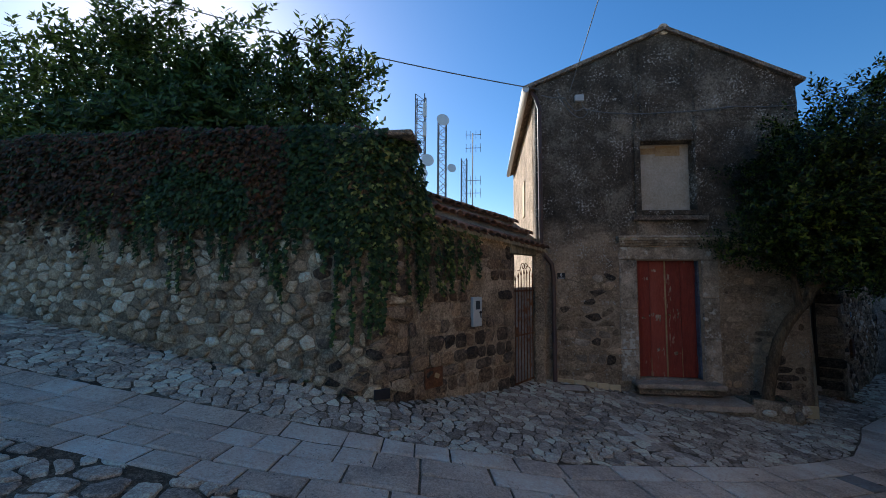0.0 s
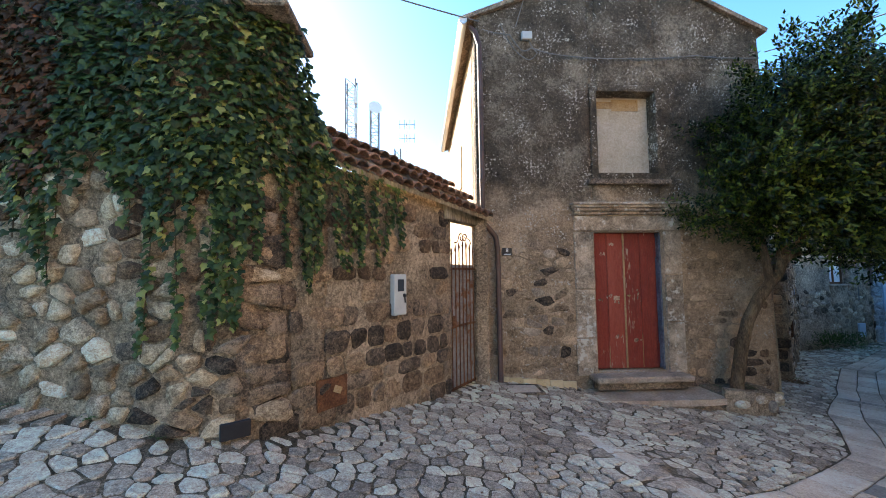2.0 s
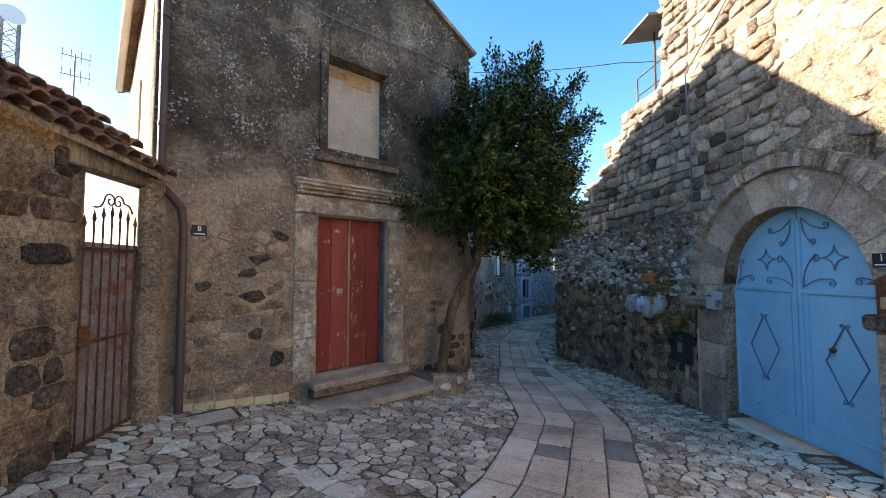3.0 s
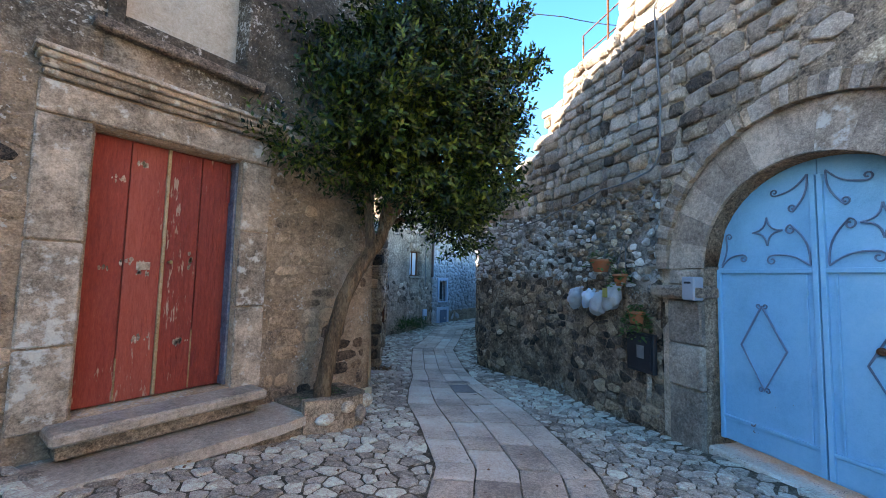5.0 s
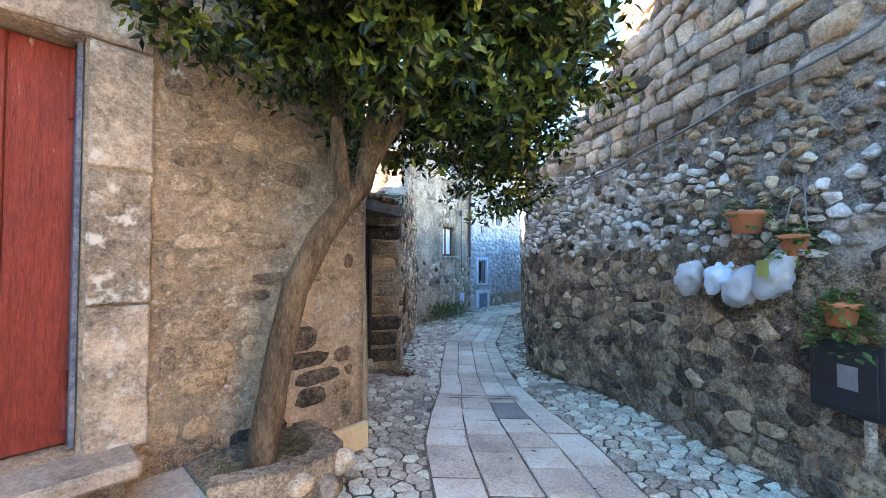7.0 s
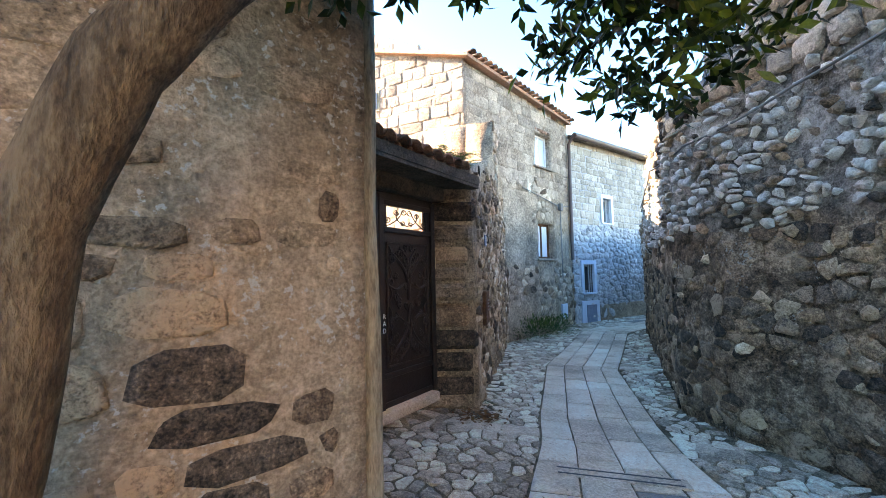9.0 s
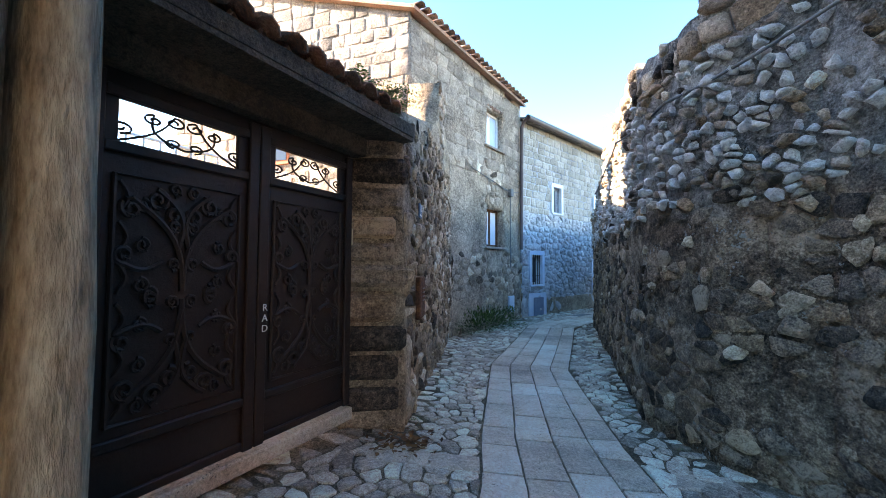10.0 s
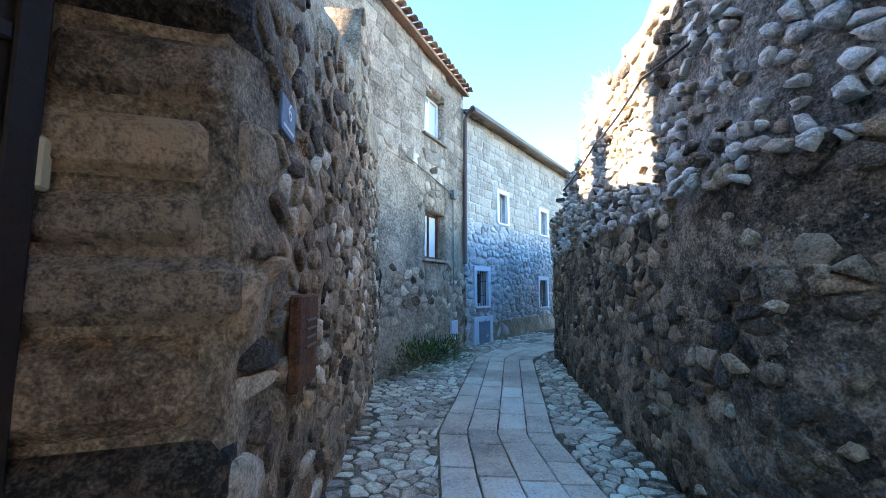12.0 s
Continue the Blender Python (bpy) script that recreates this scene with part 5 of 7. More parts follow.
for c0, c1 in ((ARCH_U0 - 0.42, ARCH_U0 - 0.003), (ARCH_U1 + 0.003, ARCH_U1 + 0.42)):
    lo = A.floor((c0 + c1) / 2) - 0.1
    for z0, z1 in ((lo, 0.0), (0.01, 0.45), (0.46, 0.92)):
        S = Solid()
        fbox(S, A, (c0 + c1) / 2, (z0 + z1) / 2, -0.3, c1 - c0, z1 - z0, 0.36 + rnd(-0.01, 0.015), 0.02)
        part("pier_stone", S, "ashlar", wall_arch)
    S = Solid()
    fbox(S, A, (c0 + c1) / 2 + (-0.07 if c0 < 1 else 0.07), 1.0, -0.28, c1 - c0 + 0.2, 0.14, 0.44, 0.03)
    part("impost", S, "tuff", wall_arch)
    S = Solid()
    fbox(S, A, (c0 + c1) / 2, 1.16, -0.3, c1 - c0, 0.17, 0.34, 0.02)
    part("springer", S, "carved", wall_arch)

blue = fthing("arched_gate", "pale blue double metal gate with scrolled iron ornament", "gate", A, ARCH_C, A.floor(ARCH_C), -0.16)
DG = -0.17


def leaf_outline(u0, u1, n=10, drop=0.0):
    zb = -0.42
    pts = [(u0, zb), (u1, zb)]
    for i in range(n + 1):
        u = u1 + (u0 - u1) * i / n
        pts.append((u, max(ARCH_SPRING, arch_low(u)) - 0.01 - drop))
    return pts


for side in (0, 1):
    u0, u1 = (ARCH_U0 + 0.008, ARCH_C - 0.005) if side == 0 else (ARCH_C + 0.005, ARCH_U1 - 0.008)
    k = 1 if side == 0 else -1
    o = leaf_outline(u0, u1)
    S = Solid()
    m = len(o)
    S.add([A(u, v, DG) for u, v in o] + [A(u, v, DG - 0.03) for u, v in o], [tuple(range(m)), tuple(reversed(range(m, 2 * m)))] + [(i, m + i, m + (i + 1) % m, (i + 1) % m) for i in range(m)])
    leaf = part("leaf", S, "blue_paint", blue)
    S = Solid()
    uo, ui = (u0, u1) if side == 0 else (u1, u0)
    fbox(S, A, ui - k * 0.022, 0.8, DG, 0.04, 2.42 - 0.0, 0.03, 0.004)
    fbox(S, A, uo + k * 0.022, 0.4, DG, 0.04, 1.64, 0.03, 0.004)
    fbox(S, A, (u0 + u1) / 2, 1.22, DG, u1 - u0, 0.04, 0.026, 0.004)
    fbox(S, A, (u0 + u1) / 2, -0.2, DG, u1 - u0, 0.03, 0.024, 0.004)
    fbox(S, A, ui - k * 0.1, 0.5, DG, 0.018, 1.38, 0.016, 0.003)
    part("frame", S, "blue_paint", leaf)
    S = Solid()
    fbox(S, A, (u0 + u1) / 2, -0.31, DG, u1 - u0 - 0.02, 0.18, 0.008, 0.002)
    part("kick_plate", S, "blue_paint", leaf)
    mc = fm(A, (uo + ui) / 2 - k * 0.02, 0.52, DG + 0.012)
    S = Solid()
    dia = [(0, 0.38), (0.2, 0), (0, -0.38), (-0.2, 0), (0, 0.38)]
    iron(S, mc, dia, 0.009)
    for z, st in ((0.38, 1), (-0.38, -1)):
        for h in (-1, 1):
            iron(S, mc, curl(0.0, z, 0.028, 1.1, 0 if h < 0 else math.pi, h * st), 0.006)
    part("diamond", S, "blue_iron", leaf)
    S = Solid()
    ms = fm(A, (uo + ui) / 2 + k * 0.05, 1.58, DG + 0.012)
    star = []
    for i in range(4):
        a = math.pi / 2 * i
        p, q = (0.13 * math.cos(a), 0.13 * math.sin(a)), (0.13 * math.cos(a + math.pi / 2), 0.13 * math.sin(a + math.pi / 2))
        star += bend(p, q, 0.22, 6)
    iron(S, ms, star, 0.008)
    part("star", S, "blue_iron", leaf)
    mr = fm(A, ui - k * 0.06, 1.26, DG + 0.012)
    for ex, ez, bw in ((-0.3, 0.1, -0.12), (-0.14, 0.36, -0.12)):
        S = Solid()
        e = (k * ex, ez)
        iron(S, mr, bend((0, 0), e, k * bw), 0.008)
        iron(S, mr, curl(e[0], e[1], 0.045, 1.1, math.pi / 2, k), 0.007)
        part("scroll", S, "blue_iron", leaf)
    mo = fm(A, uo + k * 0.05, 1.26, DG + 0.012)
    S = Solid()
    iron(S, mo, bend((0, 0), (k * 0.22, 0.12), k * 0.15), 0.008)
    iron(S, mo, curl(k * 0.22, 0.12, 0.04, 1.1, math.pi / 2, -k), 0.007)
    iron(S, mo, bend((0, 0.02), (k * 0.05, 0.3), -k * 0.1), 0.008)
    iron(S, mo, curl(k * 0.05, 0.3, 0.035, 1.1, 0 if k < 0 else math.pi, -k), 0.007)
    part("scroll", S, "blue_iron", leaf)
    mt = fm(A, ui - k * 0.06, 1.95, DG + 0.012)
    S = Solid()
    for ex, ez in ((-0.12, -0.22), (-0.26, -0.06)):
        iron(S, mt, bend((0, 0.08), (k * ex, ez), k * 0.12), 0.008)
        iron(S, mt, curl(k * ex, ez, 0.035, 1.1, -math.pi / 2, -k), 0.007)
    part("scroll", S, "blue_iron", leaf)
S = Solid()
S.ball(A(ARCH_C + 0.36, 0.64, DG + 0.03), (0.03, 0.03, 0.03))
part("knob", S, "rust", blue)
S = Solid()
fbox(S, A, ARCH_C, A.floor(ARCH_C) - 0.06, -0.5, 1.85, 0.14, 0.5, 0.02)
setting("gate_sill", S, "slab", "stone threshold of the arched gateway", "step")

# boxes and pots on the arch wall
bx = fthing("letter_box", "small grey metal letter box beside the blue gate", "mailbox", A, ARCH_U0 - 0.08, 1.03, 0.1)
S = Solid()
fbox(S, A, ARCH_U0 - 0.06, 1.04, 0.03, 0.15, 0.24, 0.13, 0.012)
part("case", S, "mail_grey", bx)
S = Solid()
fbox(S, A, ARCH_U0 - 0.06, 1.1, 0.158, 0.08, 0.02, 0.006, 0.002)
part("slot", S, "black", bx)
hu = -0.05
mb = thing("mailbox", "small brown metal mailbox with a gabled top", "mailbox", at=A(ARCH_U1 + 0.18, 1.2, 0.1))
S = Solid()
fbox(S, A, ARCH_U1 + 0.23, 1.2, 0.06, 0.22, 0.3, 0.11, 0.008)
part("case", S, "rust", mb)
S = Solid()
o = [(-0.15, 0.0), (0.15, 0.0), (0.0, 0.09)]
mm = fm(A, ARCH_U1 + 0.23, 1.33, 0.04)
S.prism([mm @ Vector((x, 0, z)) for x, z in o], mm.to_3x3() @ Vector((0, -0.16, 0)))
part("gable_top", S, "rust", mb)
S = Solid()
fbox(S, A, ARCH_U1 + 0.23, 1.18, 0.17, 0.14, 0.1, 0.006, 0.003)
part("plaque", S, "bare_wood", mb)
number_plate(A, ARCH_U1 + 0.09, 1.54, "1", d=0.045)
pn = thing("utility_panel", "grey metal utility cabinet door with glazed meter window", "meter box", at=A(3.2, 0.45, 0.0))
S = Solid()
fbox(S, A, 3.05, 0.43, 0.0, 0.42, 0.44, 0.05, 0.008)
part("frame", S, "cable", pn)
S = Solid()
fbox(S, A, 2.95, 0.45, 0.048, 0.16, 0.36, 0.008, 0.003)
part("window", S, "glass", pn)
S = Solid()
fbox(S, A, 3.15, 0.43, 0.048, 0.18, 0.4, 0.008, 0.003)
part("door", S, "grey_box", pn)
R = right_face
bu = ARCH_U0 - 0.5
bk = thing("meter_hatch", "black plastic meter hatch low on the wall", "hatch", at=R(ul - 0.26, 0.26, 0.0))
S = Solid()
fbox(S, R, ul - 0.26, 0.26, 0.03, 0.42, 0.46, 0.06, 0.01)
part("frame", S, "black", bk)
S = Solid()
fbox(S, R, ul - 0.26, 0.26, 0.088, 0.34, 0.38, 0.012, 0.005)
door_b = part("door", S, "black", bk)
S = Solid()
fbox(S, R, ul - 0.24, 0.27, 0.099, 0.11, 0.15, 0.004, 0.002)
part("window", S, "cable", door_b)
S = Solid()
S.tube([R(ul - 0.16, 0.04, 0.05), R(ul - 0.16, -0.2, 0.05), R(ul - 0.2, -0.3, 0.03)], 0.03, 8)
tagged(part("conduit", S, "mortar_grey"), "grey conduit below the black hatch", "pipe")


def pot(p, r, h, label, leaf="fern", n=90, droop=0.4, material="clay"):
    t = thing("flower_pot", label, "flower pot", "pots on the wall", "", p)
    S = Solid()
    S.lathe(p, [(r * 0.66, 0), (r * 0.95, h * 0.78), (r * 1.06, h * 0.8), (r * 1.08, h), (r * 0.92, h), (r * 0.88, h * 0.85)], 18)
    part("pot", S, material, t, "", True)
    S = Solid()
    S.lathe(Vector(p) + Vector((0, 0, h * 0.8)), [(r * 0.3, 0.0), (r * 0.9, 0.0), (r * 0.5, 0.02)], 12)
    part("soil", S, "dirt", t)
    S = Solid()
    for _ in range(n):
        a, l = rnd(0, 6.28), r * rnd(0.4, 2.0)
        q = Vector(p) + Vector((math.cos(a) * l * 0.8, math.sin(a) * l * 0.8, h + r * rnd(0.1, 1.1) - droop * l * l / r))
        leaf_blade(S, q, Vector((math.cos(a), math.sin(a), rnd(-0.8, 0.5))), rnd(0.05, 0.085), rnd(0.03, 0.045))
    o = part("plant", S, leaf, t)
    o["kind"] = "stuff"
    return t


def leaf_blade(S, p, way, l, w, up=None):
    """One folded leaf at p along a direction."""
    way = way.normalized()
    s = way.cross(up or Vector((rnd(-0.4, 0.4), rnd(-0.4, 0.4), 1))).normalized() * w / 2
    nrm = s.cross(way).normalized()
    S.add([p, p + way * l * 0.45 + s + nrm * w * 0.12, p + way * l, p + way * l * 0.45 - s + nrm * w * 0.12, p + way * l * 0.5],
          [(0, 1, 4), (1, 2, 4), (2, 3, 4), (3, 0, 4)])


pot(R(ul - 0.83, 1.22, 0.17), 0.13, 0.17, "terracotta pot with a small green plant on the wall")
pot(R(ul - 0.5, 1.04, 0.15), 0.085, 0.15, "hanging terracotta pot with a trailing plant", droop=0.7, n=120)
pot(R(ul - 0.22, 0.6, 0.17), 0.095, 0.15, "lower terracotta pot with broad trailing leaves", droop=0.9, n=260)
pot(A(2.98, 1.17, 0.16), 0.09, 0.16, "orange plastic pot hanging on the sunny wall", n=70)
pot(A(3.42, 1.08, 0.16), 0.1, 0.16, "orange pot with bushy flowering plant on the sunny wall", n=150)
S = Solid()
for u in (0.08, 0.12):
    S.tube([R(ul - 0.5 + (u - 0.1), 1.62, 0.08), R(ul - 0.5 + (u - 0.1) * 4, 1.2, 0.14)], 0.005, 5)
tagged(part("pot_chain", S, "cable"), "thin chain holding a hanging flower pot", "chain")
for i, (u, v, r) in enumerate(((ul - 1.38, 0.88, 0.11), (ul - 1.08, 0.88, 0.085), (ul - 0.84, 0.83, 0.12), (ul - 0.6, 0.93, 0.12))):
    S = Solid()
    p = R(u, v, 0.17)
    S.ball(p, (r, r * 0.75, r * 1.0), 30, 20)
    pull = (R(u + 0.08, v, 0.17) - p).normalized() * 0.75 + Vector((0, 0, 0.66))
    S.v = [tuple(p + (Vector(q) - p) * (1 - 0.42 * (Vector(q) - p).dot(pull) / r) + pull * (Vector(q) - p).dot(pull) * 0.75) for q in S.v]
    S.v = [tuple(Vector(q) + (Vector(q) - p).normalized() * 0.05 * (noise.noise(Vector(q) * 10) + 0.8 * abs(noise.noise(Vector((q[0] * 30, q[1] * 30, q[2] * 14)))))) for q in S.v]
    t = thing("rubbish_bag", "knotted pale plastic rubbish bag hung on the wall" if i != 1 else "small blue plastic bag hung on the wall", "plastic bag", "bags on the wall", "", p)
    part("bag", S, "bag" if i != 1 else "blue_wash", t, "", True)
    S = Solid()
    S.tube([p + pull * r * 0.9, p + pull * r * 1.45, p + pull * r * 1.6, p + pull * r * 1.9 - Vector((0, 0, 0.01))], [0.04, 0.014, 0.012, 0.024], 9)
    part("knot", S, "bag" if i != 1 else "blue_wash", t, "", True)
    if i == 3:
        S = Solid()
        mm = fm(R, u, v + 0.02, 0.17 + r * 0.82 + 0.03)
        S.box((0, 0, 0), (0.09, 0.006, 0.12), mm, 0.002)
        part("printed_label", S, "leaf_yellow", t, "yellow printed patch")
cable("wall_cable", [R(ul - 4.3, 2.0, 0.09), R(ul - 3.2, 2.12, 0.1), R(ul - 2.0, 2.24, 0.1), R(ul - 0.9, 2.36, 0.1), R(ul - 0.05, 2.42, 0.1), A(0.1, 2.6, 0.1), A(0.12, 3.2, 0.1), A(0.05, 4.4, 0.1), A(1.2, 5.2, 0.1), A(2.6, 6.2, 0.1)], 0.012, "grey cable sagging along the stone wall", 0.03, 8)
cable("wall_cable", [R(ul - 8.8, 2.05, 0.1), R(ul - 7, 2.1, 0.1), R(ul - 5.6, 2.08, 0.12), R(ul - 4.3, 2.0, 0.09)], 0.011, "black cable along the far stone wall", 0.03, 8, "black")


# ---- brown gate and its little roof ----
BG = Face([(2.95, 1.46), (4.62, 2.12)], 0.0)
BL = BG.length
BZ0, BZ1 = -0.52, 1.53
bgate = thing("courtyard_gate", "dark brown double iron gate with scrolled relief panels", "gate", at=BG(BL / 2, BZ0, 0))
for side in (0, 1):
    u0, u1 = (0.03, BL / 2 - 0.004) if side == 0 else (BL / 2 + 0.004, BL - 0.03)
    uc, w = (u0 + u1) / 2, u1 - u0
    S = Solid()
    for v0, v1 in ((BZ0 + 0.03, 1.19), (1.4, BZ1)):
        fbox(S, BG, uc, (v0 + v1) / 2, -0.04, w, v1 - v0, 0.03, 0.003)
    for u in (u0 + 0.065, u1 - 0.065):
        fbox(S, BG, u, 1.295, -0.04, 0.13, 0.22, 0.03, 0.003)
    leaf = part("leaf", S, "brown_iron", bgate)
    S = Solid()
    for u in (u0 + 0.035, u1 - 0.035):
        fbox(S, BG, u, (BZ0 + BZ1) / 2, -0.012, 0.07, BZ1 - BZ0 - 0.05, 0.03, 0.006)
    for v in (BZ0 + 0.06, -0.2, 1.165, 1.425):
        fbox(S, BG, uc, v, -0.012, w - 0.14, 0.05, 0.026, 0.006)
    part("frame", S, "brown_iron", leaf)
    m = fm(BG, uc, 0.46, -0.004)
    S = Solid()
    hw, hh = w / 2 - 0.12, 0.58
    iron(S, m, [(-hw, -hh), (hw, -hh), (hw, hh), (-hw, hh), (-hw, -hh)], 0.012)
    part("panel_moulding", S, "brown_iron", leaf)
    S = Solid()
    for sx in (-1, 1):
        for sz in (-1, 1):
            iron(S, m, bend((0, sz * 0.02), (sx * hw * 0.78, sz * hh * 0.82), 0.16 * sx * sz), 0.016)
            iron(S, m, curl(sx * hw * 0.78, sz * hh * 0.82, 0.05, 1.3, math.pi / 2 * sz, -sx * sz), 0.014)
            iron(S, m, bend((sx * hw * 0.3, sz * hh * 0.3), (sx * hw * 0.85, sz * 0.16), -0.2 * sx * sz), 0.014)
            iron(S, m, curl(sx * hw * 0.85, sz * 0.16, 0.045, 1.3, -math.pi / 2 * sz, sx * sz), 0.014)
            iron(S, m, bend((sx * 0.03, sz * hh * 0.4), (sx * hw * 0.42, sz * hh * 0.92), 0.22 * sx * sz), 0.016)
            iron(S, m, curl(sx * hw * 0.42, sz * hh * 0.92, 0.055, 1.4, math.pi / 2 * sz, sx * sz), 0.014)
            iron(S, m, curl(sx * 0.05, sz * hh * 0.62, 0.05, 1.3, -math.pi / 2 * sz, -sx * sz), 0.014)
            iron(S, m, curl(sx * hw * 0.5, sz * 0.05, 0.04, 1.2, math.pi / 2 * sz, sx * sz), 0.014)
    for sx in (-1, 1):
        for k in range(6):
            z = -hh + 0.1 + k * (2 * hh - 0.2) / 5
            iron(S, m, bend((sx * hw * 0.93, z - 0.07), (sx * hw * 0.93, z + 0.07), 0.25 * sx), 0.011)
            iron(S, m, curl(sx * hw * 0.62, z, 0.036, 1.4, math.pi / 2, sx), 0.011)
            iron(S, m, curl(sx * hw * 0.16, z + 0.03, 0.034, 1.3, -math.pi / 2, -sx), 0.011)
    part("scroll_relief", S, "brown_iron", leaf)
    m = fm(BG, uc, 1.295, -0.02) @ Matrix.Diagonal((1.08, 1, 0.6, 1))
    S = Solid()
    for sx in (-1, 1):
        iron(S, m, bend((sx * 0.28, -0.16), (sx * 0.05, 0.15), 0.1 * sx), 0.006)
        iron(S, m, curl(sx * 0.05, 0.15, 0.05, 1.3, math.pi / 2, sx), 0.006)
        iron(S, m, bend((0, -0.12), (sx * 0.14, 0.12), -0.25 * sx), 0.006)
        iron(S, m, curl(sx * 0.14, 0.12, 0.045, 1.3, math.pi / 2, -sx), 0.006)
        iron(S, m, curl(sx * 0.05, -0.12, 0.04, 1.3, -math.pi / 2, sx), 0.006)
        iron(S, m, curl(sx * 0.27, -0.1, 0.05, 1.3, -math.pi / 2, -sx), 0.006)
    part("grille", S, "brown_iron", leaf)
    if side == 1:
        for i, ch in enumerate("RAD"):
            lettering(ch, 0.062, "white_paint", bgate, fm(BG, u0 + 0.05, 0.35 - 0.065 * i, 0.022), "white scrawled letter" if i == 0 else "")
S = Solid()
fbox(S, BG, BL / 2, 1.61, -0.2, BL + 0.1, 0.16, 0.3, 0.012)
setting("courtyard_lintel", S, "old_timber", "dark timber lintel over the courtyard gate", "lintel")
S = Solid()
fbox(S, BG, BL / 2, BZ0 - 0.05, -0.1, BL, 0.1, 0.13, 0.012)
setting("courtyard_sill", S, "slab", "worn stone sill under the courtyard gate", "step")
canopy = thing("gate_canopy", "small tiled canopy over the courtyard gate", "roof", at=BG(BL / 2, 1.7, 0.1))
S = Solid()
m = fm(BG, BL / 2 + 0.08, 1.73, 0.0)
S.prism([m @ Vector((x, y, z)) for x, y, z in ((-BL / 2 - 0.1, -0.42, -0.02), (BL / 2 + 0.2, -0.42, -0.02), (BL / 2 + 0.2, 0.35, 0.2), (-BL / 2 - 0.1, 0.35, 0.2))], (0, 0, 0.1))
part("boarding", S, "old_timber", canopy)
S = Solid()
S.prism([m @ Vector((x, y, -0.055)) for x, y in ((-BL / 2 - 0.09, -0.415), (BL / 2 + 0.19, -0.415), (BL / 2 + 0.19, 0.03), (-BL / 2 - 0.09, 0.03))], (0, 0, 0.032))
part("soffit", S, "old_timber", canopy)
for i in range(11):
    for row in range(3):
        x = -BL / 2 + 0.02 + i * 0.165
        mm = m @ pose(x + rnd(-0.01, 0.01), -0.46 + 0.31 * row, 0.11 + 0.1 * row, 16 + rnd(-3, 3), rnd(-5, 5), rnd(-5, 5))
        put_tile(canopy, mm)
        if i < 10 and row == 0:
            mm = m @ pose(x + 0.083, -0.4, 0.115, 16, 180, rnd(-4, 4))
            put_tile(canopy, mm)


def fern_clump(p, n, l, label, name="fern"):
    S = Solid()
    for _ in range(n):
        a = rnd(0, 6.28)
        ll = l * rnd(0.5, 1.2)
        prev = Vector(p) + Vector((rnd(-0.08, 0.08), rnd(-0.08, 0.08), 0))
        for k in range(1, 9):
            f = k / 8
            q = Vector(p) + Vector((math.cos(a) * ll * f, math.sin(a) * ll * f, ll * (0.85 * f - 0.8 * f * f)))
            d = (q - prev).normalized()
            s = d.cross(Vector((0, 0, 1))).normalized()
            for h in (-1, 1):
                leaf_blade(S, q, s * h + d * 0.5, ll * 0.22 * (1.1 - f), ll * 0.06)
            prev = q
    ob = part(name, S, "fern")
    return tagged(ob, label, "plant", "", "stuff")


for i in range(5):
    q = m @ Vector((0.4 + i * 0.13, -0.42 + rnd(-0.04, 0.06), 0.17 + rnd(-0.02, 0.03)))
    fern_clump(q, 22, 0.22, "green fern growing on the tiled canopy")
# return wall between the gate and the house
S = Solid()
S.prism([(HX1 - 0.05, 0.9, -1), (3.03, 0.9, -1), (3.03, 1.6, -1), (HX1 - 0.05, 1.6, -1)], (0, 0, 2.75))
setting("wall_gate_return", S, "render", "rendered return beside the courtyard gate", "wall")
# post by the house corner
post = thing("post", "weathered grey wooden post leaning against the house corner", "post", at=(3.07, 0.1, -0.65))
S = Solid()
S.tube([(2.98, 0.1, -0.75), (2.985, 0.12, -0.1), (2.99, 0.14, 0.5), (2.982, 0.15, 1.0), (2.99, 0.16, 1.6), (2.99, 0.17, 2.5), (3.0, 0.18, 3.4)], [0.078, 0.07, 0.068, 0.06, 0.062, 0.055, 0.05], 12)
part("shaft", S, "dark_wood", post, "", True)
number_plate(lane_face, 0.1, 1.1, "6", d=0.12, plate="blue_iron")
hb = thing("meter_hatch", "small rusty brown meter hatch in the stone wall", "hatch", at=lane_face(0.78, 0.2, 0.02))
S = Solid()
fbox(S, lane_face, 0.74, 0.3, 0.02, 0.34, 0.42, 0.05, 0.01)
part("door", S, "rust", hb)
S = Solid()
for v in (0.1, 0.14, 0.18, 0.22):
    fbox(S, lane_face, 0.77, v + 0.17, 0.068, 0.18, 0.012, 0.008, 0.002)
part("louvre", S, "pipe", hb)
S = Solid()
S.box((0, 0, 0), (0.08, 0.05, 0.14), pose(4.58, 2.13, 0.86, 0, 0, -33), 0.008)
tagged(part("doorbell", S, "trim"), "cream doorbell plate on the gate pier", "doorbell")


